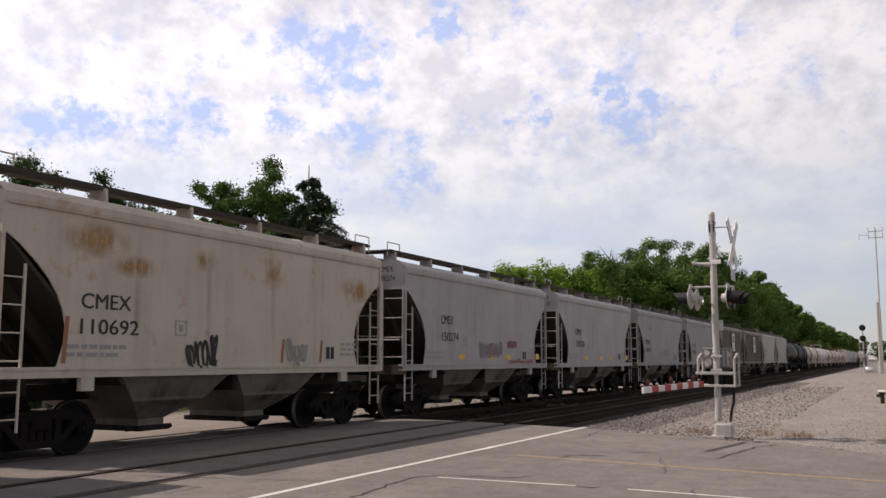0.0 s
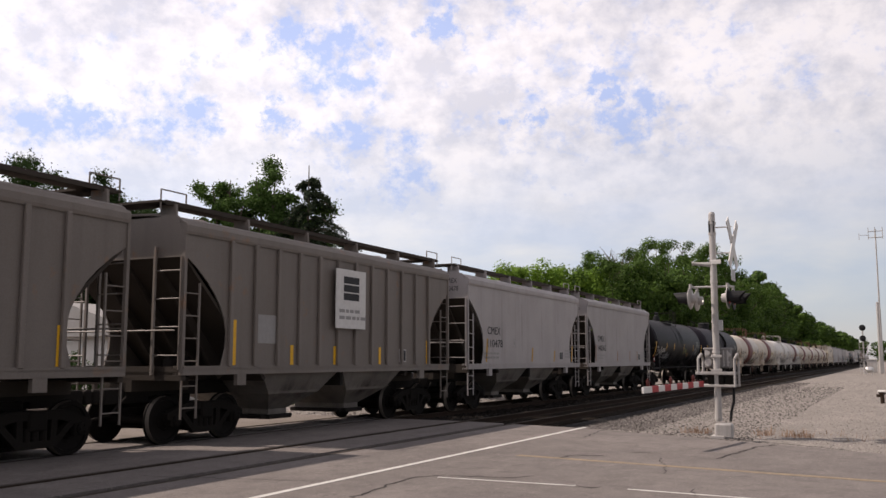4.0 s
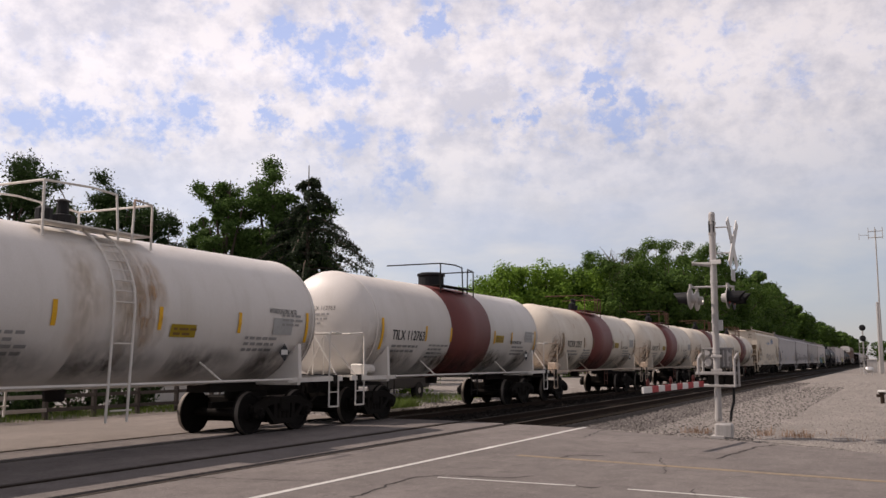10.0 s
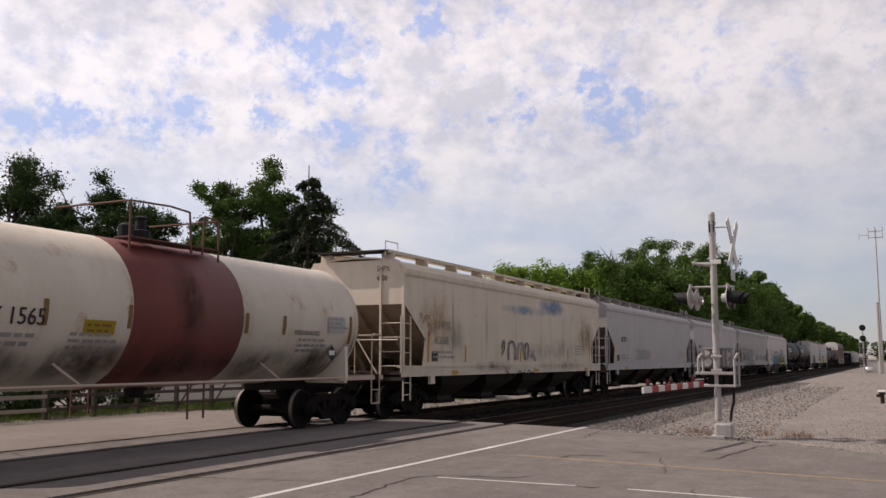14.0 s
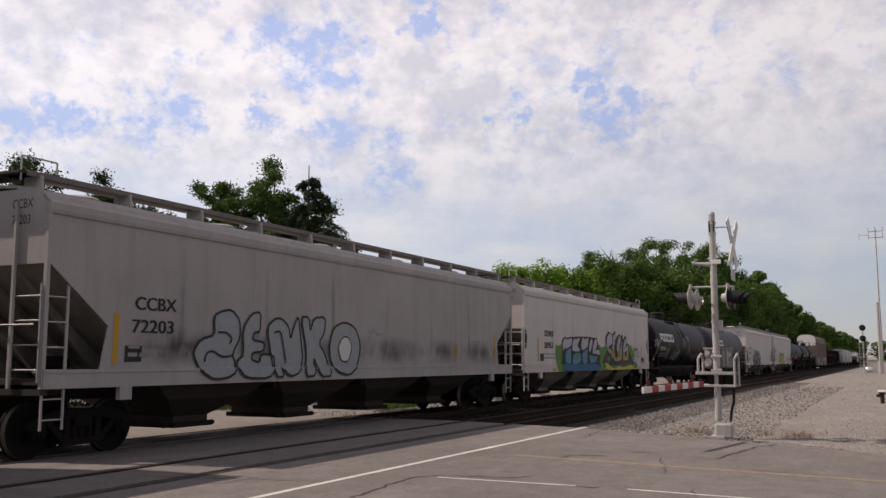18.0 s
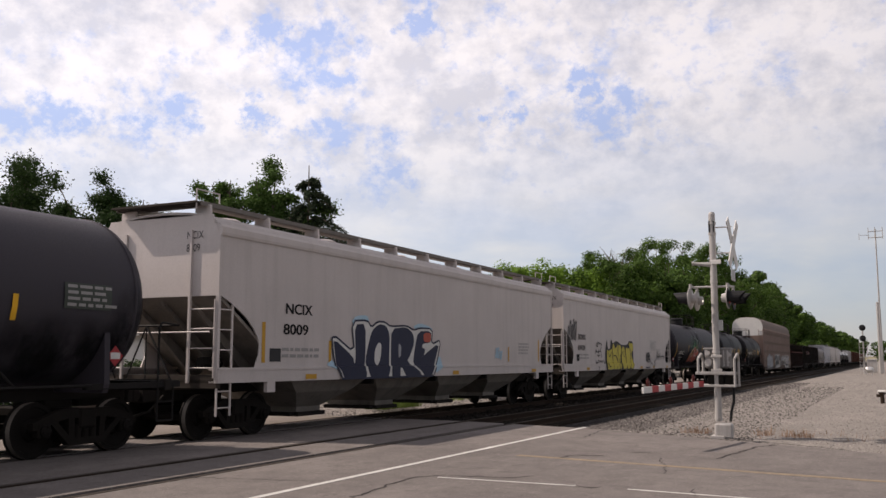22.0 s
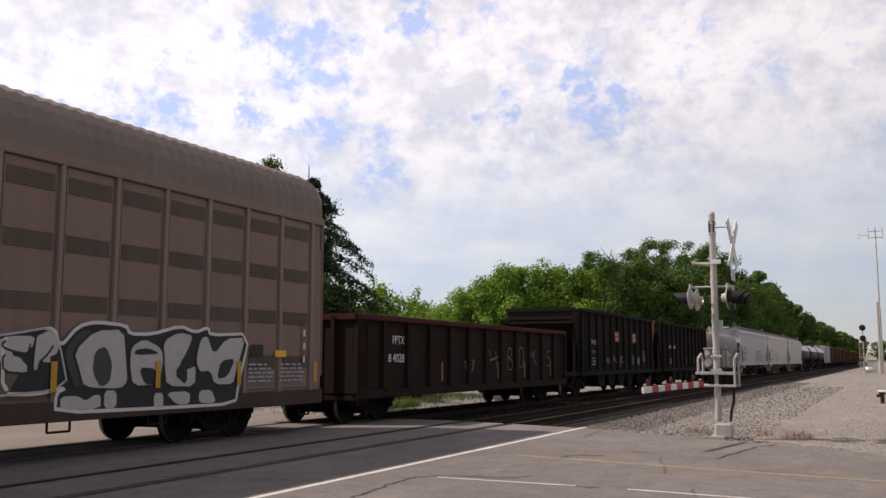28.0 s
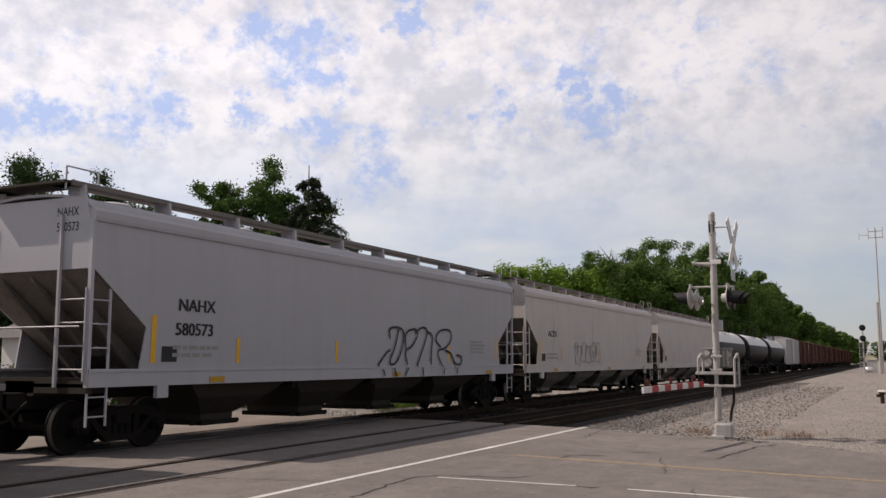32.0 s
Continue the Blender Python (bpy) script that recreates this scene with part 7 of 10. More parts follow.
def cars_other():
    car, surf, he = autorack("taupe ribbed autorack car with large black and white graffiti", 27.2)
    roll_in(car, 503.4, 530.6)
    letter(car, surf, [(4.97, 1.88), (5.29, 1.94), (5.49, 1.89), (5.58, 2.01), (5.91, 2.05), (6.03, 1.75), (6.39, 2.10), (6.75, 2.18), (7.44, 2.14), (7.51, 2.00), (8.06, 2.01), (8.78, 2.18), (9.19, 2.07), (9.56, 2.18), (9.61, 2.03), (10.85, 2.09), (10.51, 1.03), (10.44, 0.69), (8.40, 0.70), (5.99, 0.73), (6.00, 1.04), (6.20, 1.12), (5.59, 1.03), (5.02, 1.05)], INK, SPRAY_WHITE, 0.060, 0)
    letter(car, surf, [(6.09, 1.71), (6.43, 2.05), (6.73, 2.06), (6.28, 1.71), (6.43, 1.37), (6.53, 1.11), (6.35, 1.11), (6.21, 1.41)], SPRAY_DARK, INK, 0.035, 1)
    letter(car, surf, [(6.29, 1.69), (6.73, 2.05), (7.38, 2.09), (7.47, 1.54), (7.52, 1.18), (7.35, 1.05), (6.53, 1.10), (6.43, 1.37)], SPRAY_SILVER, INK, 0.035, 1)
    letter(car, surf, [(7.55, 1.79), (7.86, 1.94), (8.27, 1.80), (8.40, 1.61), (8.27, 1.11), (7.62, 1.09), (7.52, 1.50)], SPRAY_SILVER, INK, 0.035, 1)
    letter(car, surf, [(8.32, 1.90), (8.75, 2.08), (9.15, 2.02), (9.02, 1.74), (8.78, 1.44), (9.00, 1.39), (9.25, 1.47), (9.24, 1.04), (8.45, 1.07), (8.38, 1.44)], SPRAY_SILVER, INK, 0.035, 1)
    letter(car, surf, [(9.33, 1.97), (9.56, 2.03), (9.74, 1.67), (10.09, 1.99), (10.74, 2.03), (10.45, 1.33), (10.36, 1.06), (9.77, 1.07), (9.64, 1.34), (9.34, 1.31), (9.21, 1.54)], SPRAY_SILVER, INK, 0.035, 1)
    letter(car, surf, [(4.97, 1.82), (5.27, 1.90), (5.47, 1.83), (5.43, 1.64), (5.16, 1.68), (4.97, 1.74)], SPRAY_SILVER, INK, 0.035, 1)
    letter(car, surf, [(4.98, 1.64), (5.22, 1.60), (5.44, 1.50), (5.45, 1.34), (5.00, 1.38)], SPRAY_SILVER, INK, 0.035, 1)
    letter(car, surf, [(5.56, 1.95), (5.86, 2.00), (5.95, 1.84), (5.76, 1.60), (5.66, 1.54), (5.62, 1.38), (5.52, 1.38), (5.54, 1.75)], SPRAY_SILVER, INK, 0.035, 1)
    letter(car, surf, [(6.75, 1.70), (6.98, 1.79), (7.14, 1.50), (7.10, 1.18), (6.90, 1.10), (6.71, 1.37)], SPRAY_DARK, None, 0.050, 2)
    letter(car, surf, [(7.68, 1.74), (8.01, 1.76), (8.28, 1.66), (7.62, 1.64)], INK, None, 0.050, 2)
    letter(car, surf, [(7.76, 1.43), (8.19, 1.40), (8.23, 1.12), (7.91, 1.13)], INK, None, 0.050, 2)
    letter(car, surf, [(8.98, 1.66), (8.64, 1.30), (9.01, 1.07)], INK, None, 0.050, 2)
    letter(car, surf, [(9.95, 1.54), (10.40, 1.59), (10.17, 1.23), (9.85, 1.18)], INK, None, 0.050, 2)
    letter(car, surf, [(6.08, 0.98), (6.43, 0.98), (6.60, 0.89), (6.76, 0.98), (6.91, 0.98), (6.92, 0.75), (6.09, 0.77)], SPRAY_SILVER, None, 0.050, 2)
    letter(car, surf, [(6.99, 1.05), (7.26, 1.04), (7.27, 0.75), (6.99, 0.75)], SPRAY_SILVER, None, 0.050, 2)
    letter(car, surf, [(8.44, 0.97), (9.08, 0.98), (9.09, 0.74), (8.74, 0.74)], SPRAY_SILVER, None, 0.050, 2)
    letter(car, surf, [(9.35, 0.98), (9.70, 0.99), (9.85, 0.73), (9.34, 0.75)], SPRAY_SILVER, None, 0.050, 2)
    letter(car, surf, [(8.15, 0.97), (8.38, 0.97), (8.40, 0.70), (8.16, 0.70)], SPRAY_SILVER, None, 0.050, 2)
    for y, w in ((10.85, 0.85), (11.95, 0.9)):
        bars(SPRAY_GREY, car, y, 1.44, w, 5, 0.085, surf, int(10 * y))
    letter(car, surf, [(-4.52, 1.94), (-4.21, 2.26), (-4.03, 2.07), (-3.74, 2.11), (-3.41, 2.30), (-3.25, 2.17), (-2.42, 2.32), (-2.31, 2.21), (-2.02, 2.31), (-1.56, 2.10), (-1.33, 2.25), (-0.88, 2.28), (-0.58, 2.13), (0.13, 2.31), (0.66, 2.07), (0.74, 1.44), (1.29, 1.34), (1.28, 0.98), (-0.16, 0.78), (-2.43, 0.71), (-4.11, 0.74), (-4.54, 0.72)], SPRAY_SILVER, None, 0.050, 0)
    letter(car, surf, [(-4.46, 1.89), (-4.21, 2.19), (-4.05, 2.04), (-3.76, 2.01), (-3.35, 2.25), (-3.19, 2.10), (-3.19, 1.84), (-3.40, 1.66), (-4.00, 1.63), (-4.15, 1.42), (-4.48, 1.42)], INK, None, 0.050, 1)
    letter(car, surf, [(-4.47, 1.23), (-4.15, 1.32), (-3.82, 1.53), (-3.39, 1.46), (-3.27, 1.51), (-3.15, 1.61), (-3.08, 1.10), (-3.59, 0.82), (-4.44, 0.76)], INK, None, 0.050, 1)
    letter(car, surf, [(-3.21, 2.18), (-2.79, 2.17), (-2.42, 2.26), (-2.38, 1.67), (-2.26, 1.45), (-1.97, 2.11), (-1.59, 2.04), (-1.69, 1.73), (-1.91, 1.62), (-1.82, 1.34), (-1.95, 1.01), (-2.23, 0.91), (-2.66, 1.19), (-2.81, 0.88), (-3.10, 0.79)], INK, None, 0.050, 1)
    letter(car, surf, [(-1.84, 1.62), (-1.25, 2.22), (-1.12, 1.97), (-1.37, 1.50), (-1.01, 1.53), (-1.00, 2.03), (-0.84, 2.24), (-0.65, 2.07), (-0.73, 1.74), (-0.67, 1.33), (-0.36, 1.08), (-0.26, 0.84), (-0.86, 0.98), (-1.28, 1.22), (-1.49, 0.83), (-1.89, 1.23)], INK, None, 0.050, 1)
    letter(car, surf, [(-0.51, 1.72), (-0.32, 1.91), (-0.27, 2.08), (-0.02, 2.22), (0.03, 2.12), (0.10, 2.25), (0.19, 2.20), (0.26, 2.06), (0.43, 1.98), (0.68, 2.08), (0.63, 1.87), (0.56, 1.69), (0.73, 1.29), (1.00, 1.34), (1.24, 1.31), (1.22, 0.98), (0.49, 0.99), (0.45, 1.28), (0.40, 1.49), (0.18, 1.61), (-0.08, 1.59), (-0.14, 1.36), (-0.20, 1.03), (-0.41, 1.30), (-0.49, 1.33)], INK, None, 0.050, 1)
    letter(car, surf, [(-0.02, 1.85), (0.10, 1.87), (0.19, 1.81), (0.05, 1.81)], SPRAY_SILVER, None, 0.050, 2)
    letter(car, surf, [(1.62, 1.04), (1.63, 1.30), (1.75, 1.41), (1.66, 1.63), (1.78, 1.85), (1.97, 1.97), (2.39, 2.02), (2.66, 2.00), (3.34, 2.04), (3.64, 2.10), (4.70, 2.08), (4.81, 1.90), (5.23, 1.96), (5.81, 2.06), (6.01, 1.83), (6.23, 1.09), (4.78, 1.02), (3.63, 1.01), (2.60, 1.00)], INK, SPRAY_SILVER, 0.035, 1)
    letter(car, surf, [(1.92, 1.59), (1.93, 1.80), (2.13, 1.93), (2.39, 1.96), (2.58, 1.89), (2.57, 1.67), (2.41, 1.65), (2.32, 1.75), (2.16, 1.73), (2.17, 1.59), (2.36, 1.52), (2.50, 1.44), (2.16, 1.40), (2.00, 1.46)], SPRAY_SILVER, None, 0.050, 2)
    letter(car, surf, [(2.75, 1.89), (2.88, 1.97), (3.05, 1.95), (3.18, 1.76), (3.43, 1.50), (2.83, 1.42)], SPRAY_SILVER, None, 0.050, 2)
    letter(car, surf, [(3.32, 1.84), (3.52, 2.05), (3.83, 2.06), (3.96, 1.85), (4.01, 1.45), (3.73, 1.45), (3.75, 1.70), (3.60, 1.70), (3.58, 1.45), (3.53, 1.78)], SPRAY_SILVER, None, 0.050, 2)
    letter(car, surf, [(4.05, 1.98), (4.67, 2.03), (4.68, 1.77), (4.38, 1.83), (4.38, 1.73), (4.72, 1.71), (4.69, 1.51), (4.17, 1.47), (4.12, 1.77)], SPRAY_SILVER, None, 0.050, 2)
    letter(car, surf, [(4.86, 1.60), (4.88, 1.84), (5.09, 1.91), (5.56, 1.92), (5.49, 1.71), (5.17, 1.76), (5.14, 1.62), (5.32, 1.58), (5.39, 1.47), (5.04, 1.45)], SPRAY_SILVER, None, 0.050, 2)
    letter(car, surf, [(5.67, 1.97), (5.85, 2.01), (6.01, 1.79), (5.98, 1.65), (5.83, 1.60), (5.87, 1.51), (5.68, 1.53)], SPRAY_SILVER, None, 0.050, 2)
    letter(car, surf, [(3.01, 1.69), (3.19, 1.60), (3.05, 1.54)], INK, None, 0.050, 3)
    letter(car, surf, [(1.75, 1.06), (1.81, 1.31), (2.00, 1.36), (2.37, 1.36), (2.43, 1.25), (2.19, 1.18), (2.17, 1.06)], RACK_VENT, None, 0.050, 2)
    letter(car, surf, [(2.87, 1.05), (2.85, 1.36), (3.05, 1.38), (3.10, 1.06)], RACK_VENT, None, 0.050, 2)
    letter(car, surf, [(3.21, 1.06), (3.32, 1.27), (3.49, 1.35), (3.48, 1.05)], RACK_VENT, None, 0.050, 2)
    letter(car, surf, [(3.81, 1.06), (3.83, 1.37), (4.08, 1.39), (4.16, 1.07)], RACK_VENT, None, 0.050, 2)
    letter(car, surf, [(4.25, 1.07), (4.41, 1.22), (4.57, 1.34), (4.61, 1.08)], RACK_VENT, None, 0.050, 2)
    letter(car, surf, [(4.85, 1.05), (4.87, 1.34), (5.33, 1.38), (5.19, 1.20), (5.13, 1.06)], RACK_VENT, None, 0.050, 2)
    face = surf
    spray(car, surf, -11.6, 0.7, 5.0, 1.4, SPRAY_GREY, INK, 74, 6)
    reflectors(car, face, (-9.6, -5.0), 1.05, 1.53, 0.13, ORANGE_STRIP)
    reflectors(car, lambda p, q: face(p, q) + 0.034, (-0.6, 3.9, 5.86, 8.16, 10.45, 13.18), 1.06, 1.53, 0.12, ORANGE_STRIP)
    for k in range(6):
        patch(RED if k % 2 else WHITE, car, 12.79, 1.5 + 0.145 * k, 12.86, 1.645 + 0.145 * k, lambda y, z: surf(y, z) + 0.004, "gauge_mark", "red and white gauge mark")
    patch(INK, car, 10.93, 1.63, 11.33, 1.87, face, "stencil_panel")
    patch(YELLOW, car, 11.75, 1.62, 12.15, 1.76, face, "reflector")
    car, surf, he = open_car("rust-brown open gondola car with chalky scrawls", "gondola_car", 16.3, 2.66, 0.75, GONDOLA, 13, GONDOLA_RIM)
    roll_in(car, 532.15, 548.45)
    lettering("FPTX", 0.32, INK_WHITE, car, -6.2, 1.98, surf, span=0.68)
    lettering("8 4028", 0.32, INK_WHITE, car, -6.42, 1.50, surf, span=0.9)
    chalk = ((0.3, ((0.05, 0.62), (0.12, 0.25), (0.1, 0.3), (0.5, 0.34), (0.46, 0.7), (0.5, 0.05))), (1.8, ((0.1, 0.05), (0.14, 0.7), (0.42, 0.66), (0.4, 0.42), (0.1, 0.38), (0.45, 0.3), (0.5, 0.02), (0.12, 0.0))), (2.95, ((0.08, 0.05), (0.1, 0.72), (0.4, 0.7), (0.42, 0.1), (0.1, 0.05))), (4.2, ((0.08, 0.02), (0.12, 0.72), (0.1, 0.36), (0.45, 0.7), (0.16, 0.38), (0.55, 0.1))), (5.9, ((0.4, 0.62), (0.1, 0.6), (0.12, 0.4), (0.42, 0.34), (0.36, 0.1), (0.05, 0.12))), (0.42, ((0.0, 0.32), (0.3, 0.36), (0.55, 0.4))))
    for y, glyph in chalk:
        marker(car, surf, [(y + a * 1.3, 1.22 + b * 1.1) for a, b in glyph], INK_CHALK, 0.03)
    tags_on(car, surf, -1.6, 1.15, 0.8, 0.5, INK_CHALK, 85, 2, 0.03)
    reflectors(car, surf, (-3.2, 1.1, 3.6, 6.4), 0.95, 1.5, 0.11, OCHRE)
    for a, owner, number, cap, lab in ((550.55, ("HP", "TX"), "23153", RED_OXIDE, "black-brown open coal hopper car with red signs"), (566.2, ("APPX", "1208"), "", PINK_PALE, "black-brown open coal hopper car with a pale pink end")):
        size = 13.1 if number else 14.0
        car, surf, he = open_car(lab, "open_hopper_car", size, 3.72, 1.05, COAL, 12, None, True, end_mat=cap, truck_at=5.75)
        roll_in(car, a, a + size)
        slope_end(car, he, 3.72, cap)
        lettering(owner[0], 0.30, INK_WHITE, car, -4.95 if number else -5.40, 2.24, surf, span=0.40 if number else 0.92)
        lettering(owner[1], 0.30, INK_WHITE, car, -4.47 if number else -4.16, 2.24, surf, span=0.34 if number else 0.92)
        if number:
            lettering(number, 0.20, INK_GREY, car, -4.95, 1.85, surf, span=0.8)
            for y in (-1.35, 1.95):
                patch(RED_SIGN, car, y, 2.42, y + 0.72, 2.90, lambda p, q: surf(p, q) + 0.11, "warning_sign", "red sign with white letters")
                lettering("DO NOT", 0.19, WHITE, car, y + 0.05, 2.69, lambda p, q: surf(p, q) + 0.116, span=0.62)
                lettering("TAMP", 0.19, WHITE, car, y + 0.14, 2.48, lambda p, q: surf(p, q) + 0.116, span=0.46)
            tags_on(car, surf, -2.6, 1.4, 3.4, 0.4, SPRAY_GREY, 90, 4, 0.025)
            tags_on(car, surf, 3.0, 1.3, 0.8, 0.42, SPRAY_SILVER, 91, 3, 0.03)
            tags_on(car, surf, 4.0, 1.45, 0.9, 0.75, SPRAY_GREY, 92, 3, 0.03)
            tags_on(car, surf, 5.0, 1.3, 0.6, 0.7, SPRAY_GREY, 93, 2, 0.03)
            patch(SPRAY_DARK, car, 2.2, 1.35, 2.95, 1.8, surf, "paint_patch", "dull painted-out patch")
        bars(INK_GREY, car, -4.9, 1.6, 1.0, 3, 0.13, surf, int(a))
        reflectors(car, surf, (-5.2, -2.6, 0.0, 2.6, 5.0), 1.25, 1.75, 0.10, OCHRE)
    car, surf, he = coil_car("grey covered coil car with a smooth hood and round emblem", 12.3)
    roll_in(car, 582.9, 595.2)
    for nm, rad, mm, off in (("emblem_ring", 0.37, WHITE, 0.003), ("emblem_disc", 0.285, GREEN_DARK, 0.007)):
        bm = bmesh.new()
        bm.faces.new([bm.verts.new((surf(0, 2.3) + off, 0.13 + rad * math.cos(k * math.tau / 28), 2.33 + rad * math.sin(k * math.tau / 28))) for k in range(28)])
        part(nm, bm, mm, car, "round white-rimmed dark green emblem")
    bm = bmesh.new()
    for k in range(3):
        y = -0.07 + 0.15 * k
        bm.faces.new([bm.verts.new((surf(0, 2.3) + 0.010, y + dy, 2.33 + dz)) for dy, dz in ((-0.05, -0.08), (0.05, -0.08), (0.05, 0.08), (-0.05, 0.08))])
    part("emblem_bars", bm, WHITE, car)
    reflectors(car, lambda p, q: surf(p, q) + 0.045, (-5.6, -2.55, 0.0, 2.35, 5.35), 1.15, 1.29, 0.42, ORANGE)
    patch(PANEL_GREY, car, 0.66, 1.09, 0.93, 1.24, lambda p, q: surf(p, q) + 0.045, "stencil_panel")
    bm = bmesh.new()
    bm.faces.new([bm.verts.new((surf(0, 1.8) + 0.004, p, q)) for p, q in ((0.10, 1.81), (0.16, 1.70), (0.22, 1.81))])
    part("jacking_mark", bm, INK, car)
    bars(INK_GREY, car, -4.3, 1.3, 1.6, 2, 0.18, surf, 5)
    for y in (-5.4, 5.0):
        patch(YELLOW_PALE, car, y, 2.0, y + 0.5, 2.14, surf, "warning_label", "pale yellow label")
    car, surf, he = stock(boxcar, "pale grey boxcar in the far part of the train", 16.2, HOPPER_SOFT)
    roll_in(car, 709.6, 725.8)
    for k in range(11):
        car, surf, he = stock(boxcar, "brown ribbed boxcar with a pale end", 16.2, BOXCAR)
        roll_in(car, 727.0 + 17.4 * k, 743.2 + 17.4 * k)


def slope_end(car, he, top, cap):
    """Overhanging sloped ends of a coal hopper."""
    for q in (-1, 1):
        for s in (-1, 1):
            bm = bmesh.new()
            box(bm, s * 1.42 - 0.05, q * (he + 0.5) - 0.05, 1.0, s * 1.42 + 0.05, q * (he + 0.5) + 0.05, top - 0.7)
            part("end_post", bm, cap if q > 0 else COAL, car)
            ladder(car, cap if q > 0 else COAL, s * 1.45, q * (he + 0.3), 1.0, top - 0.5, 6)
        bm = bmesh.new()
        box(bm, -1.5, q * (he - 0.05), 0.9, 1.5, q * (he + 0.6), 1.05)
        part("end_platform", bm, COAL, car)


cars_hoppers()
cars_tanks()
cars_long()
cars_other()
for made_ in TEMPLATES.values():
    for o_ in [*made_[0].children_recursive, made_[0]]:
        bpy.data.objects.remove(o_)


# ---- ground, road, tracks ----
def surface_material(name, a, b, c, scale=1.0, bump=0.3, rough=0.9, chips=0.0):
    m, n, l, bs = material(name)
    co = n.new("ShaderNodeTexCoord").outputs["Object"]
    big = noise_node(n, l, co, 0.25 * scale, 6, 0.6)
    mid = noise_node(n, l, co, 2.2 * scale, 5, 0.65)
    fine = noise_node(n, l, co, 45.0 * scale, 4, 0.7)
    col = mix_node(n, l, ramp_node(n, l, big, [(0.3, 0.0), (0.7, 1.0)]), a, b)
    col = mix_node(n, l, ramp_node(n, l, mid, [(0.45, 0.0), (0.75, 0.6)]), col, c)
    wear = noise_node(n, l, co, 0.8 * scale, 6, 0.7, (1.0, 0.45, 1.0))
    col = mix_node(n, l, ramp_node(n, l, wear, [(0.5, 0.0), (0.68, 0.55)]), col, tuple(1.35 * v for v in a))
    col = mix_node(n, l, ramp_node(n, l, fine, [(0.35, 0.0), (0.7, 0.6)]), col, tuple(0.35 * v for v in a))
    if chips:
        # dark oily blotches and pale exposed aggregate
        blot = noise_node(n, l, co, 4.5, 4, 0.75, (1.0, 0.7, 1.0))
        col = mix_node(n, l, ramp_node(n, l, blot, [(0.56, 0.0), (0.66, 0.55 * chips)]), col, tuple(0.42 * v for v in a))
        grit = noise_node(n, l, co, 16.0, 3, 0.8)
        col = mix_node(n, l, ramp_node(n, l, grit, [(0.57, 0.0), (0.68, 0.5 * chips)]), col, tuple(1.6 * v for v in a))
    l.new(col, bs.inputs["Base Color"])
    bs.inputs["Roughness"].default_value = rough
    bs.inputs["Specular IOR Level"].default_value = 0.15
    bump_node(n, l, fine, bump, 0.02, bs)
    return m


ASPHALT = surface_material("old_asphalt", (0.192, 0.170, 0.158), (0.135, 0.120, 0.113), (0.083, 0.074, 0.069), 1.0, 0.35, 0.85, 1.0)
PALE_ROAD = surface_material("pale_worn_paving", (0.225, 0.195, 0.172), (0.185, 0.16, 0.14), (0.12, 0.102, 0.088), 0.9, 0.6)
GRAVEL = surface_material("limestone_gravel", (0.264, 0.238, 0.215), (0.213, 0.193, 0.175), (0.134, 0.121, 0.109), 1.2, 0.8)
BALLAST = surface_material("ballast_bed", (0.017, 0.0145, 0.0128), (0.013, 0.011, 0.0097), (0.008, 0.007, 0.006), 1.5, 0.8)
LINE_WHITE = surface_material("road_paint_white", (0.60, 0.59, 0.56), (0.52, 0.51, 0.48), (0.30, 0.28, 0.26), 2.0, 0.1)
LINE_YELLOW = surface_material("road_paint_yellow", (0.29, 0.222, 0.145), (0.235, 0.19, 0.14), (0.135, 0.12, 0.11), 3.0, 0.1, 0.9, 0.8)

STATIONS = [-400, -100, -30, 0, 30, 60, 90, 130, 180, 240, 310, 390, 480, 600, 760, 1000, 1500, 2500, 4000]


def strip(name, cols, mat, lo=-400, hi=4000, closed=True):
    """A long body that follows the line; cols: (x, z) across, with the bend added."""
    bm = bmesh.new()
    prev = None
    ys = [y for y in STATIONS if lo < y < hi]
    for y in [lo] + ys + [hi]:
        shift = bend(min(y, 1000))
        ring = [bm.verts.new((x + shift, y, z)) for x, z in cols]
        if prev:
            k = len(cols)
            for i in range(k if closed else k - 1):
                bm.faces.new((prev[i], prev[(i + 1) % k], ring[(i + 1) % k], ring[i]))
        elif closed:
            bm.faces.new(ring)
        prev = ring
    if closed:
        bm.faces.new(prev[::-1])
    ob = link_mesh(name, fix(bm), mat)
    return ob


ground = strip("ground", [(-3000, -0.12), (-60, -0.12), (-17.5, -0.10), (-16.4, -0.22), (-15.9, -0.28), (-7.2, -0.28), (-6.9, -0.16), (-6.3, -0.05), (3000, -0.05)], GRAVEL, -600, 4500, False)
tagged(ground, "pale crushed limestone ground beside the railway", "ground", "", "structure")
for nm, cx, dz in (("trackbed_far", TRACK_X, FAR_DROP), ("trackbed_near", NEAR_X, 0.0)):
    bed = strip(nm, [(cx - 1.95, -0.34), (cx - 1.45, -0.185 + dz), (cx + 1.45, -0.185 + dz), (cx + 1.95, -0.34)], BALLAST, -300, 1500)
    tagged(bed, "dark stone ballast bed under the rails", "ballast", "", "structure")


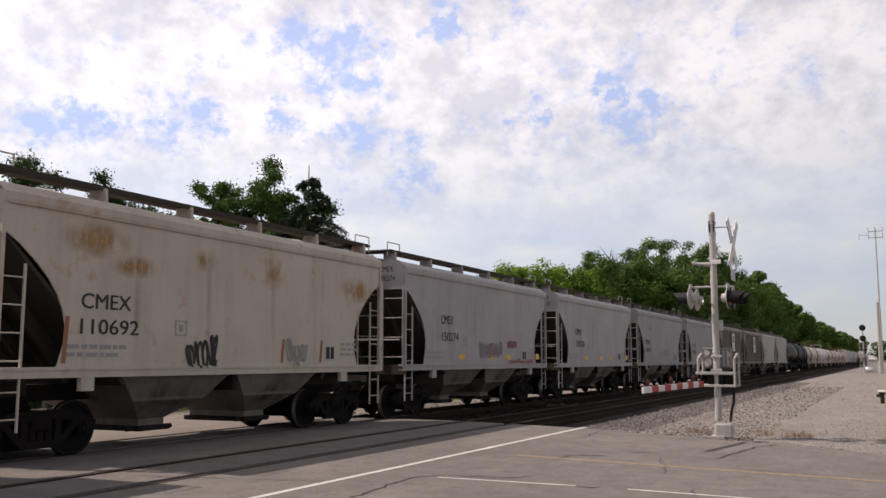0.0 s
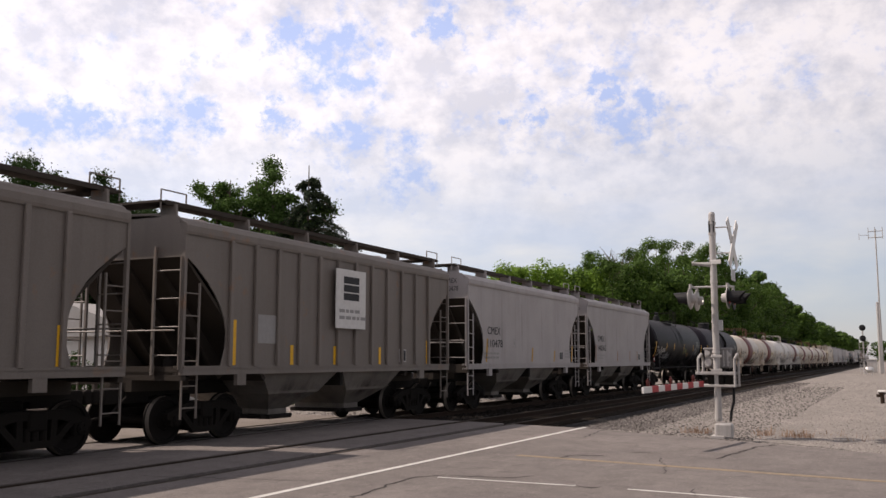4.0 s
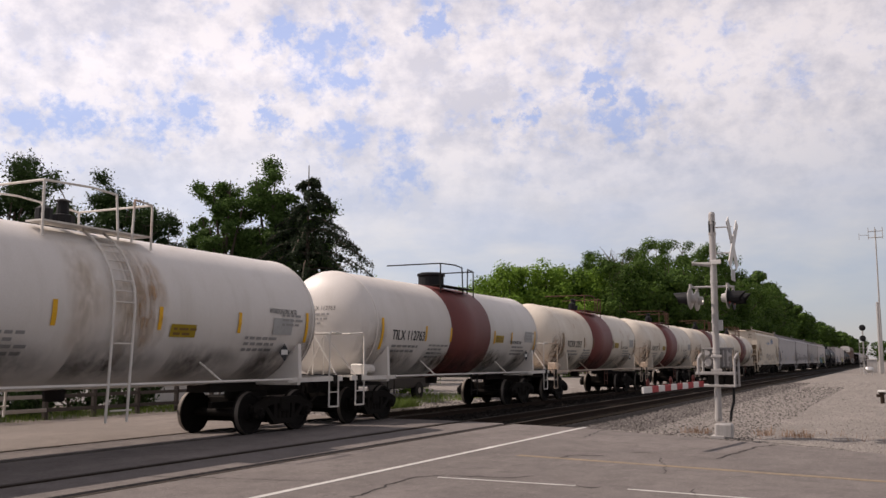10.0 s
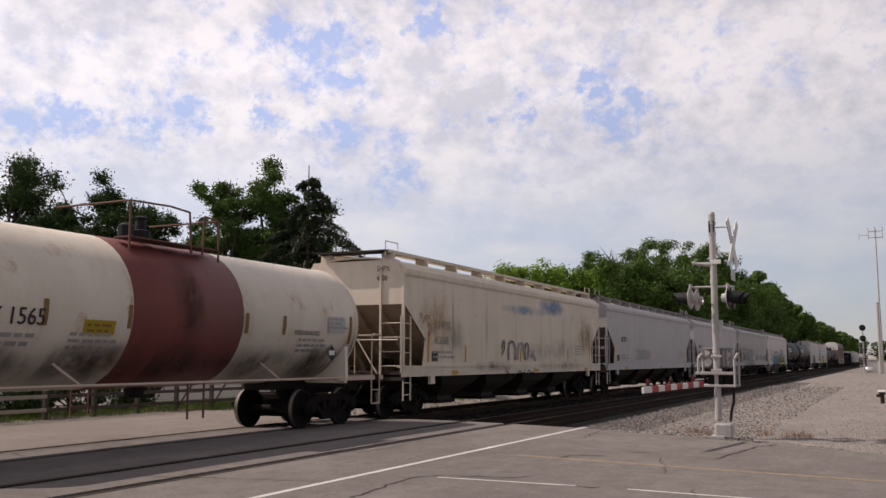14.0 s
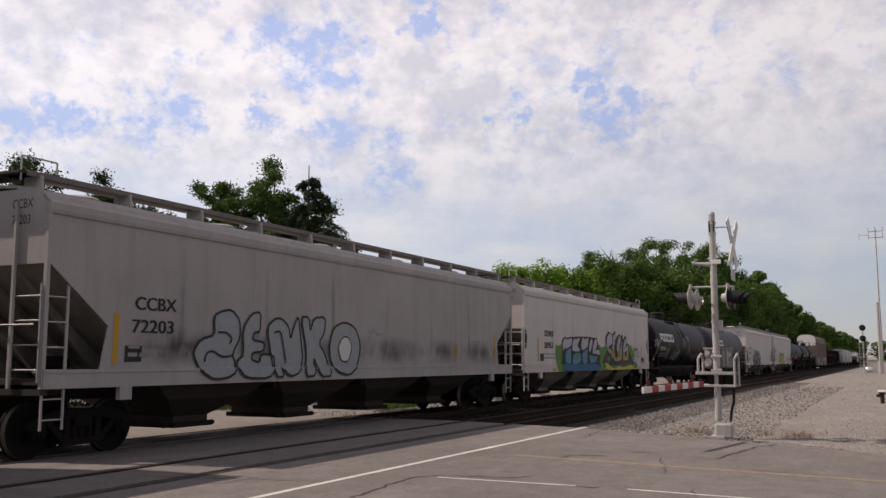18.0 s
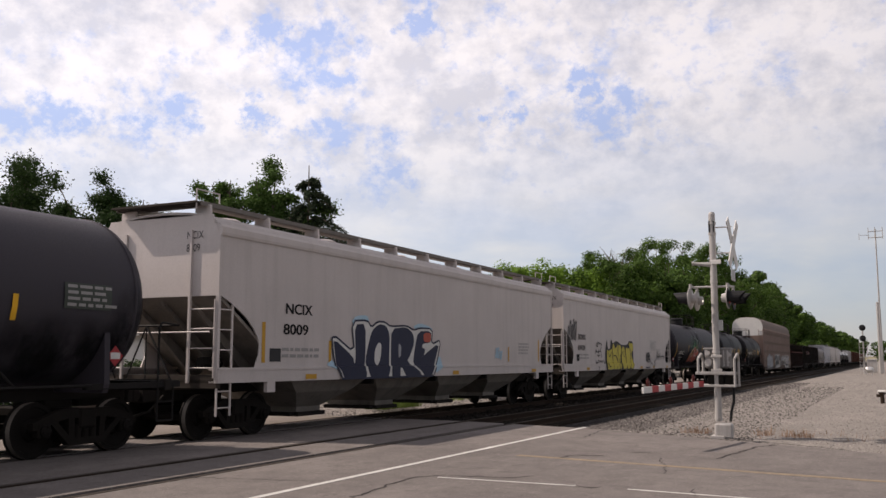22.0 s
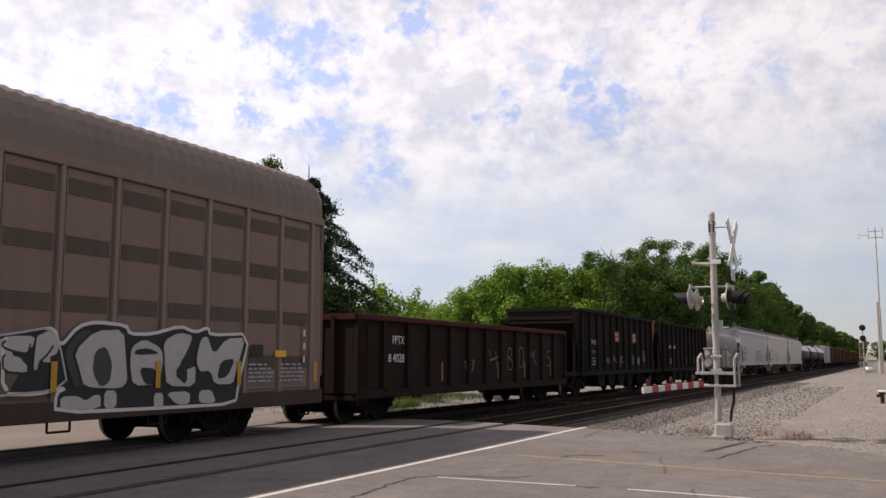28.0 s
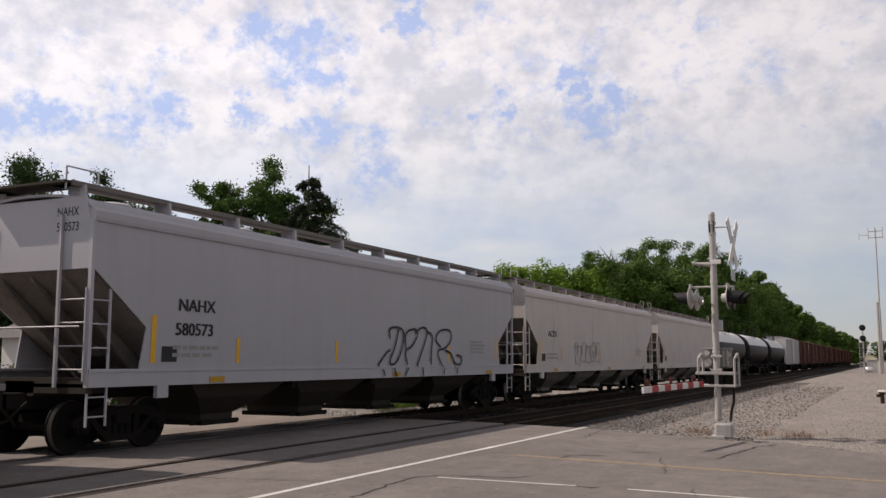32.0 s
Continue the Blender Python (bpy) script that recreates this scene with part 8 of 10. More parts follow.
def rails(cx, nm, dz=0.0):
    for s in (-1, 1):
        x = cx + s * 0.753
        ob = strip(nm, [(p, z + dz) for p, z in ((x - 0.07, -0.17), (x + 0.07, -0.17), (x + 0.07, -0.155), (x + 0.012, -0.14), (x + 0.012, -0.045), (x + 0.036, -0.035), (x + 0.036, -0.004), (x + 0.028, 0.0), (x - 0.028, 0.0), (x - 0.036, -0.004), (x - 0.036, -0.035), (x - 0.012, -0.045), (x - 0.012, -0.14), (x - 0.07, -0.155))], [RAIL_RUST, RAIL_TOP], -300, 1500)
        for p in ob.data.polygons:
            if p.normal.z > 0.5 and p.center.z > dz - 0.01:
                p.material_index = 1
        tagged(ob, "rusty steel rail with a polished head", "rail", "rails", "structure")


rails(TRACK_X, "rail_far_track", FAR_DROP)
rails(NEAR_X, "rail_near_track")


def flat(name, pts, z0, z1, mat):
    bm = bmesh.new()
    slab(bm, pts, "z", z0, z1)
    return link_mesh(name, fix(bm), mat)


def road_far_edge(x):
    return 20.9 - 0.56 * (x + 6.5) if x > -6.5 else 20.9 - 0.30 * (x + 6.5)


FLANGE = 0.16
xs = [12.0, -0.2, -3.4, -6.5, NEAR_X + 0.84]
pts = [(x, road_far_edge(x)) for x in xs]
road = flat("road_near", [(12, -8), *pts, (NEAR_X + 0.84, -8)], -0.30, 0.0, ASPHALT)
tagged(road, "worn grey asphalt road with cracks", "road", "", "structure")
for nm, a, b in (("crossing_near", NEAR_X - 0.717 + FLANGE, NEAR_X + 0.717 - FLANGE), ("crossing_middle", TRACK_X + 0.84, NEAR_X - 0.84), ("crossing_far", TRACK_X - 0.717 + FLANGE, TRACK_X + 0.717 - FLANGE)):
    ob = flat(nm, [(b, -8), (b, road_far_edge(b)), (a, road_far_edge(a)), (a, -8)], -0.30, 0.0, ASPHALT)
    for v in ob.data.vertices:
        if v.co.z > -0.1:
            v.co.z = FAR_DROP if nm == "crossing_far" or (nm == "crossing_middle" and v.co.x < -11.5) else 0.0
    tagged(ob, "asphalt crossing surface between rails", "road", "", "structure")
ob = flat("road_beyond", [(TRACK_X - 0.793, -8), (TRACK_X - 0.793, road_far_edge(TRACK_X)), (-16.5, 23.4), (-60, 30), (-60, 8), (-19, 4), (-17, -8)], -0.30, FAR_DROP, PALE_ROAD)
tagged(ob, "pale sunlit worn paving beyond the tracks", "road", "", "structure")


def line(name, a, b, width, mat, label, z=0.004):
    a, b = Vector(a), Vector(b)
    d = (b - a).normalized()
    n = Vector((-d.y, d.x)) * width / 2
    ob = flat(name, [tuple(a - n), tuple(b - n), tuple(b + n), tuple(a + n)], 0.0, z, mat)
    return tagged(ob, label, "road marking", "", "structure")


line("stop_line", (-6.62, 4.0), (-6.53, 21.2), 0.105, LINE_WHITE, "white painted stop line")
line("centre_line", (-5.62, 14.5), (6.0, 12.22), 0.15, LINE_YELLOW, "faded yellow centre line")
line("edge_line", (-5.54, 11.34), (-3.63, 11.32), 0.05, LINE_WHITE, "thin worn white line")
line("edge_line", (-2.97, 11.3), (0.5, 10.95), 0.05, LINE_WHITE, "thin worn white line")


# ---- trees ----
def foliage(name, dark, light):
    m, n, l, b = material(name)
    rnd = n.new("ShaderNodeNewGeometry").outputs["Random Per Island"]
    co = n.new("ShaderNodeTexCoord").outputs["Object"]
    big = noise_node(n, l, co, 0.5, 3)
    c = mix_node(n, l, rnd, dark, light)
    c = mix_node(n, l, ramp_node(n, l, big, [(0.35, 0.0), (0.7, 0.6)]), c, tuple(1.25 * v for v in light))
    l.new(c, b.inputs["Base Color"])
    b.inputs["Roughness"].default_value = 0.65
    b.inputs["Specular IOR Level"].default_value = 0.12
    t = n.new("ShaderNodeBsdfTranslucent")
    l.new(c, t.inputs["Color"])
    mx = n.new("ShaderNodeMixShader")
    mx.inputs[0].default_value = 0.22
    l.new(b.outputs[0], mx.inputs[1])
    l.new(t.outputs[0], mx.inputs[2])
    l.new(mx.outputs[0], n["Material Output"].inputs[0])
    return m


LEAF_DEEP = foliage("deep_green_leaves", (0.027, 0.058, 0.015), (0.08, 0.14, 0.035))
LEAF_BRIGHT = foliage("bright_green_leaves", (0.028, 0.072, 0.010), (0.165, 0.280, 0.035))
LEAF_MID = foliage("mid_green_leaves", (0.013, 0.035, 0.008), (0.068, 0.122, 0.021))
# shade on the left trees is put into this darker green
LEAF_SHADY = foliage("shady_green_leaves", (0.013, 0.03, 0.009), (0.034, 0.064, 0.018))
LEAF_SPRUCE = foliage("spruce_needles", (0.014, 0.026, 0.014), (0.036, 0.052, 0.027))
BARK = surface_material("grey_brown_bark", (0.13, 0.105, 0.085), (0.10, 0.08, 0.065), (0.05, 0.04, 0.035), 3.0, 0.8)


def leaf_mesh(centres, radii, count, size, rng, flat_z=0.8, shell=False):
    """Many small leaf quads scattered round clump centres; with shell they face outwards on the clump's skin."""
    centres, radii = np.array(centres), np.array(radii)
    pick = rng.choice(len(centres), count, p=radii ** 2 / (radii ** 2).sum())
    out = rng.normal(size=(count, 3))
    if shell:
        out /= np.linalg.norm(out, axis=1)[:, None]
        p = centres[pick] + out * (radii[pick] * rng.uniform(0.3, 1.35, count) ** 0.6)[:, None] * np.array([1.0, 1.0, flat_z])
        face = out + np.array([0, 0, 0.25]) + rng.normal(size=(count, 3)) * 0.38
        u = np.cross(face, rng.normal(size=(count, 3)))
    else:
        p = centres[pick] + out * radii[pick][:, None] * np.array([0.6, 0.6, 0.6 * flat_z])
        u = rng.normal(size=(count, 3)) * np.array([1, 1, 0.7])
        face = rng.normal(size=(count, 3))
    u /= np.linalg.norm(u, axis=1)[:, None]
    w = np.cross(face, u)
    w /= np.linalg.norm(w, axis=1)[:, None]
    s = size * rng.uniform(0.5, 1.3, (count, 1))
    v = np.stack([p - u * s, p + w * s * 0.55, p + u * s, p - w * s * 0.55], 1).reshape(-1, 3)
    f = np.arange(count * 4).reshape(-1, 4)
    me = bpy.data.meshes.new("crown")
    me.from_pydata(v.tolist(), [], f.tolist())
    return me


def limb(bm, a, b, r0, r1, seg=7):
    a, b = Vector(a), Vector(b)
    d = (b - a).normalized()
    u = d.orthogonal().normalized()
    w = d.cross(u)
    ra, rb = [[bm.verts.new(c + (u * math.cos(k * math.tau / seg) + w * math.sin(k * math.tau / seg)) * r) for k in range(seg)] for c, r in ((a, r0), (b, r1))]
    for k in range(seg):
        bm.faces.new((ra[k], ra[(k + 1) % seg], rb[(k + 1) % seg], rb[k]))


def broadleaf(x, y, height, spread, seed, leaf, leaves=9000, size=0.22, base=0.25, label="leafy green broadleaf tree", gap=1.0, group="trees", clump=0.0, name="tree"):
    rng = np.random.default_rng(seed)
    tree = thing(name, label, name, group, at=(x, y, -0.15))
    bm = bmesh.new()
    th = height * (base + 0.18)
    limb(bm, (0, 0, 0), (0.1, 0, th * 0.5), height * 0.026, height * 0.02)
    limb(bm, (0.1, 0, th * 0.5), (0.0, 0.1, th), height * 0.02, height * 0.015)
    centres, radii = [], []
    limbs = 17
    for k in range(limbs):
        a = k * 2.4 + rng.uniform(-0.4, 0.4)
        f = (k + rng.uniform(0.1, 0.9)) / limbs
        out = spread * rng.uniform(0.55, 0.98) * math.sin(math.pi * (0.22 + 0.68 * (1 - f))) ** 0.8 if f < 0.93 else spread * 0.12
        z0 = th * rng.uniform(0.7, 1.0)
        z1 = height * (base + 0.04 + (0.91 - base) * f)
        tip = Vector((out * math.cos(a), out * math.sin(a), z1))
        mid = Vector((tip.x * 0.45, tip.y * 0.45, z0 + (z1 - z0) * 0.6))
        limb(bm, (0, 0, z0), mid, height * 0.010, height * 0.006, 5)
        limb(bm, mid, tip, height * 0.006, height * 0.002, 5)
        for _ in range(5):
            t = rng.uniform(0.2, 1.0)
            root = mid.lerp(tip, t)
            end = root + Vector((rng.normal(), rng.normal(), rng.normal() * 0.7 + 0.25)) * spread * 0.17
            limb(bm, root, end, height * 0.003, height * 0.001, 4)
            for _ in range(3 if clump else 4):
                c = root.lerp(end, rng.uniform(0.1 if clump else 0.5, 1.35))
                rad = spread * rng.uniform(0.35, 1.05) * clump if clump else spread * rng.uniform(0.06, 0.15) * gap
                centres.append((c.x, c.y, min(height * 0.985 - rad * 0.6 * (clump > 0), c.z)))
                radii.append(rad)
    part("trunk", bm, BARK, tree)
    me = leaf_mesh(centres, radii, leaves, size, rng, 0.8, clump > 0)
    me.materials.append(leaf)
    child("crown", me, tree)
    return tree


def conifer(x, y, height, spread, seed, leaves=5000):
    """A spruce: tiers of arching boughs with hanging twigs and gaps between them."""
    rng = np.random.default_rng(seed)
    tree = thing("spruce_tree", "dark drooping spruce behind the broadleaf trees", "tree", "trees", at=(x, y, -0.15))
    bm = bmesh.new()
    limb(bm, (0, 0, 0), (0, 0, height), height * 0.018, 0.02)
    centres, radii = [], []
    tiers = 15
    for k in range(tiers):
        f = 0.14 + 0.84 * (k / tiers) ** 0.95
        for j in range(8 if k < 11 else 5):
            a = j * math.tau / 8 + k * 0.9 + rng.uniform(-0.3, 0.3)
            out = (min(4.2, spread * (1 - f)) + 0.15) * rng.uniform(0.7, 1.12)
            z = height * f + rng.uniform(-0.15, 0.15)
            path = [(t * out, z + 0.10 * out * math.sin(math.pi * t) - 0.34 * out * t ** 1.6 + 0.10 * out * max(0.0, t - 0.75)) for t in np.linspace(0, 1, 6)]
            for (r0, z0), (r1, z1) in zip(path, path[1:]):
                limb(bm, (r0 * math.cos(a), r0 * math.sin(a), z0), (r1 * math.cos(a), r1 * math.sin(a), z1), 0.035, 0.022, 4)
            for t in np.linspace(0.2, 1.0, 20):
                r0 = t * out
                zz = float(np.interp(r0, [p[0] for p in path], [p[1] for p in path]))
                side = rng.normal() * 0.10 * out * (1.1 - t)
                hang = rng.uniform(0.05, 0.45) * min(1.0, out / 2)
                for h in (0.0, 0.5, 1.0):
                    centres.append((r0 * math.cos(a) - side * math.sin(a), r0 * math.sin(a) + side * math.cos(a), zz - hang * h))
                    radii.append(0.10 - 0.045 * h)
    part("trunk", bm, BARK, tree)
    me = leaf_mesh(centres, radii, leaves, 0.06, rng, 1.2)
    me.materials.append(LEAF_SPRUCE)
    child("crown", me, tree)
    return tree


# ---- tree groups ----
def bearing(deg, dist):
    a = radians(deg)
    return -dist * math.sin(a), dist * math.cos(a)


for i_, (az_, d_, h_, sp_, n_, gap_) in enumerate([(36.5, 48, 12.2, 2.7, 40000, 1.2), (39.1, 47, 11.5, 1.9, 22000, 1.1), (34.9, 47.5, 10.6, 2.3, 17000, 1.1), (46.0, 50, 11.3, 3.3, 36000, 1.15), (44.2, 52, 11.0, 2.6, 24000, 1.15), (51.3, 46, 11.2, 3.0, 36000, 1.25), (54.5, 48, 11.0, 4.2, 20000, 1.0), (48.2, 49, 9.8, 2.8, 20000, 1.15), (42.6, 52, 9.9, 2.2, 15000, 1.1)]):
    x_, y_ = bearing(az_, d_)
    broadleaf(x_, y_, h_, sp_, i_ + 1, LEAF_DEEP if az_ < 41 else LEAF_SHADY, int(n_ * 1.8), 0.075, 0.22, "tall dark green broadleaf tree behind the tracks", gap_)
x_, y_ = bearing(34.1, 46)
conifer(x_, y_, 11.4, 8.2, 77, 60000)
for i_, (az_, d_, h_, sp_) in enumerate([(52.5, 42, 6.0, 3.4), (49.0, 44, 6.5, 3.2), (46.5, 45, 5.5, 3.2), (43.5, 43, 5.8, 3.2), (41.0, 45, 6.5, 3.2), (38.3, 43, 6.0, 3.0), (36.0, 44, 6.2, 3.0), (33.8, 46, 6.0, 2.8), (31.6, 52, 6.2, 2.6), (29.6, 66, 6.9, 3.4), (28.0, 78, 6.9, 4.0)]):
    x_, y_ = bearing(az_, d_)
    broadleaf(x_, y_, h_, sp_, i_ + 100, LEAF_BRIGHT if i_ in (5, 9, 10) else LEAF_DEEP if az_ < 41 else LEAF_SHADY, 13000, 0.13, 0.02, "dense green undergrowth tree", 1.25)
# front row, lower, sunlight on its left put into brighter leaves; back row, taller and darker
WOOD_FRONT = [(26.6, 96, 6.5, 4.0), (25.2, 102, 8.0, 4.2), (24.0, 98, 9.2, 4.2), (22.7, 96, 10.2, 4.2), (21.4, 94, 11.2, 4.0), (20.1, 96, 11.9, 4.0), (18.8, 97, 11.6, 4.2), (17.6, 95, 10.6, 4.0), (16.3, 98, 10.8, 4.2), (15.0, 96, 11.6, 4.6), (13.6, 100, 12.2, 4.6), (12.2, 102, 12.4, 4.6), (10.9, 104, 12.6, 4.6), (9.6, 106, 12.0, 4.6), (8.5, 110, 11.0, 4.6), (7.5, 116, 10.4, 4.4), (6.6, 124, 10.2, 4.2)]
WOOD_BACK = [(17.0, 114, 13.9, 3.8), (15.9, 121, 15.4, 3.8), (14.5, 121, 15.2, 4.4), (13.55, 124, 17.4, 4.6), (12.5, 122, 16.4, 4.6), (11.3, 127, 16.9, 4.6), (10.0, 132, 17.6, 4.8), (8.9, 126, 15.6, 4.0), (7.9, 128, 13.0, 4.0), (6.75, 150, 15.9, 3.0), (6.1, 148, 12.6, 3.4), (5.2, 158, 10.2, 4.4), (4.5, 180, 9.6, 5.0), (3.9, 205, 9.2, 5.2), (3.3, 230, 8.9, 5.5), (2.8, 270, 8.8, 6.0), (2.3, 320, 8.8, 7.0), (1.9, 390, 9.2, 8.0)]
CLEAR = 21.0  # the wood keeps this far from the line of the camera along the track
for i_, (az_, d_, h_, sp_) in enumerate(WOOD_FRONT):
    k_ = max(1.0, CLEAR / math.sin(radians(az_)) / d_)
    d_, h_, sp_ = d_ * k_, 1.5 + (1.06 * h_ - 1.5) * k_, sp_ * k_
    x_, y_ = bearing(az_, d_)
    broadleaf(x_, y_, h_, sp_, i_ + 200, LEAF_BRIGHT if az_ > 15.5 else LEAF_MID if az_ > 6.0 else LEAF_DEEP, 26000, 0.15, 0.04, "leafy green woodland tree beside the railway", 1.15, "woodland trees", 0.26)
for i_, (az_, d_, h_, sp_) in enumerate(WOOD_BACK):
    k_ = max(1.0, CLEAR / math.sin(radians(az_)) / d_)
    d_, h_, sp_ = d_ * k_, 1.5 + (1.06 * h_ - 1.5) * k_, min(sp_ * k_, 7.0)
    x_, y_ = bearing(az_, d_)
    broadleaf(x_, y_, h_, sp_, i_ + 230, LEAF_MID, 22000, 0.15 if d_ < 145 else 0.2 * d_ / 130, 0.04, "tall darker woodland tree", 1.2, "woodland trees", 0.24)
for i_, (x_, y_, h_, sp_) in enumerate([(6, 560, 14, 8), (-3, 640, 15, 9), (18, 520, 14, 8), (30, 470, 13, 8), (9, 300, 10, 5), (15, 330, 11, 6)]):
    broadleaf(x_, y_, h_, sp_, i_ + 300, LEAF_MID, 2600, 0.7, 0.04, "far hazy tree at the end of the line", 1.2, "woodland trees")
for i_, (x_, y_, h_, sp_) in enumerate([(-22.3, 14.2, 1.7, 1.4), (-22.5, 16.4, 1.9, 1.5), (-22.2, 18.6, 1.6, 1.4), (-22.6, 20.7, 2.0, 1.6), (-22.3, 22.9, 1.7, 1.4), (-22.0, 11.8, 1.8, 1.5), (-21.6, 41.0, 2.2, 1.7), (-17.6, 46.0, 2.0, 1.6)]):
    broadleaf(x_, y_, h_, sp_, i_ + 400, LEAF_SHADY if i_ < 6 else LEAF_BRIGHT, 3600, 0.07, 0.02, "dark green bush behind the fence" if i_ < 6 else "bright green bush beside the tracks", 1.2, "bushes", 0.2, "bush")
# bare grey branches over the wood
bare = thing("bare_tree", "dead grey tree with bare branches above the woods", "tree", "woodland trees", at=(*bearing(14.9, 117), -0.15))
bm_ = bmesh.new()
rng_ = random.Random(5)
limb(bm_, (0, 0, 0), (0, 0, 13), 0.22, 0.08)
part("trunk", bm_, BARK, bare)
for k_ in range(24):
    z_ = rng_.uniform(8, 13.5)
    a_ = rng_.uniform(0, math.tau)
    r_ = rng_.uniform(1.2, 3.2)
    mid_ = (0.5 * r_ * math.cos(a_), 0.5 * r_ * math.sin(a_), z_ + 1.2)
    bm_ = bmesh.new()
    limb(bm_, (0, 0, z_ - 1), mid_, 0.07, 0.05, 5)
    limb(bm_, mid_, (r_ * math.cos(a_), r_ * math.sin(a_), z_ + rng_.uniform(1.8, 3.2)), 0.05, 0.02, 5)
    for _ in range(3):
        limb(bm_, mid_, (mid_[0] + rng_.uniform(-1, 1), mid_[1] + rng_.uniform(-1, 1), mid_[2] + rng_.uniform(0.3, 1.5)), 0.035, 0.012, 4)
    part("branch", bm_, BARK, bare)


# ---- crossing signal with gate ----
GALV_DARK = weathered("dull_grey_casting", (0.25, 0.24, 0.235), (0.05, 0.045, 0.04), 1.0, rough=0.6)


def crossing_signal():
    sig = thing("crossing_signal", "silver railroad crossing signal mast with lowered gate", "crossing signal", at=(-3.3, 19.95, 0))
    bm = bmesh.new()
    box(bm, -0.07, -0.13, -0.04, 0.28, 0.13, 0.26, 0.03)
    box(bm, -0.14, -0.19, -0.06, 0.14, 0.19, 0.015, 0.01)
    part("base", bm, GALV, sig, "cast grey base box")
    bm = bmesh.new()
    lathe(bm, [(0.3, 0.07), (4.62, 0.068), (4.66, 0.05)], "z", 16)
    part("mast", bm, GALV, sig)
    for z in (0.36, 1.32, 1.72, 2.35, 3.18, 3.62, 4.2, 4.42):
        bm = bmesh.new()
        lathe(bm, [(z - 0.025, 0.08), (z + 0.025, 0.08)], "z", 16)
        part("clamp_band", bm, GALV, sig)
    bm = bmesh.new()
    for x in (-0.062, 0.03):
        box(bm, x, -0.078, 4.22, x + 0.022, -0.05, 4.47, 0.008)
    part("mast_slot", bm, BLACK, sig, "dark slots near the top of the mast")
    bm = bmesh.new()
    box(bm, -0.03, -0.10, 3.55, 0.17, -0.065, 3.64, 0.006)
    part("bell_plate", bm, WHITE, sig)
    for s in (-1, 1):
        arm = s * (0.42 if s < 0 else 0.33)
        bm = bmesh.new()
        tube(bm, (0, 0, 3.08), (arm, 0, 3.08), 0.022, 8)
        tube(bm, (arm, -0.38, 3.08), (arm, 0.38, 3.08), 0.026, 8)
        for q in (-0.36, 0.36):
            tube(bm, (arm, q, 2.98), (arm, q, 3.12), 0.03, 8)
        part("light_arm", bm, GALV, sig)
        for q in (-0.36, 0.36):
            # each unit is turned a little off the road's line
            turn = Matrix.Translation((arm, q, 2.82)) @ Matrix.Rotation(radians(-5 if s < 0 else -3), 4, "Z")
            def placed(b):
                bmesh.ops.transform(b, matrix=turn, verts=b.verts)
                return fix(b)
            bm = bmesh.new()
            lathe(bm, [(-s * 0.035, 0.01), (-s * 0.03, 0.10), (-s * 0.006, 0.215), (s * 0.012, 0.225), (s * 0.016, 0.18)], "x", 24)
            unit = part("light_background", placed(bm), GALV if q < 0 or s < 0 else BLACK, sig, "round flashing-light background disc", smooth=True)
            bm = bmesh.new()
            lathe(bm, [(s * 0.016, 0.215), (s * 0.020, 0.16), (s * 0.020, 0.02)], "x", 24)
            part("dark_face", placed(bm), BLACK, unit)
            bm = bmesh.new()
            lathe(bm, [(-s * 0.13, 0.05), (-s * 0.12, 0.085), (-s * 0.03, 0.105)], "x", 14)
            part("lamp_housing", placed(bm), GALV, unit)
            bm = bmesh.new()
            segs = 14
            for k in range(segs):
                a0, a1 = math.pi * (-0.22 + 1.44 * k / segs), math.pi * (-0.22 + 1.44 * (k + 1) / segs)
                quad = []
                for a, d in ((a0, 0.02), (a1, 0.02), (a1, 0.24 + 0.12 * max(0.0, math.sin(a1))), (a0, 0.24 + 0.12 * max(0.0, math.sin(a0)))):
                    r = 0.145 - 0.06 * d
                    quad.append(bm.verts.new((s * d, r * math.cos(a), r * math.sin(a))))
                bm.faces.new(quad)
            part("hood", placed(bm), BLACK, unit)
            bm = bmesh.new()
            lathe(bm, [(s * 0.022, 0.11), (s * 0.04, 0.10), (s * 0.06, 0.02)], "x", 16)
            part("lens", placed(bm), LENS if not (s < 0 and q < 0) else LENS_LIT, unit)
            if s < 0 and q > 0:
                bm = bmesh.new()
                lathe(bm, [(0.122, 0.022), (0.13, 0.018), (0.132, 0.004)], "x", 12, (0.0, -0.04, -0.01))
                part("side_light", placed(bm), LENS_PEEP, unit, "small round peep light glowing white")
    # crossbuck and track plate, facing the road
    for sgn in (-1, 1):
        bm = bmesh.new()
        slab(bm, [(-0.60, -0.10), (0.60, -0.10), (0.60, 0.10), (-0.60, 0.10)], "x", 0.0, 0.02)
        bmesh.ops.rotate(bm, verts=bm.verts, cent=(0, 0, 0), matrix=Matrix.Rotation(radians(sgn * 52), 3, "X"))
        bmesh.ops.rotate(bm, verts=bm.verts, cent=(0, 0, 0), matrix=Matrix.Rotation(radians(-5), 3, "Z"))
        bmesh.ops.translate(bm, verts=bm.verts, vec=(0.40 + 0.011 * sgn, 0, 3.97))
        part("crossbuck_blade", fix(bm), WHITE, sig, "white crossbuck blade")
    for z in (4.33, 3.78):
        bm = bmesh.new()
        tube(bm, (0, 0, z), (0.4, 0, z), 0.014)
        part("sign_bracket", bm, GALV, sig)
    bm = bmesh.new()
    box(bm, 0.39, -0.23, 3.19, 0.405, 0.23, 3.43)
    part("track_plate", bm, PANEL_GREY, sig)
    bm = bmesh.new()
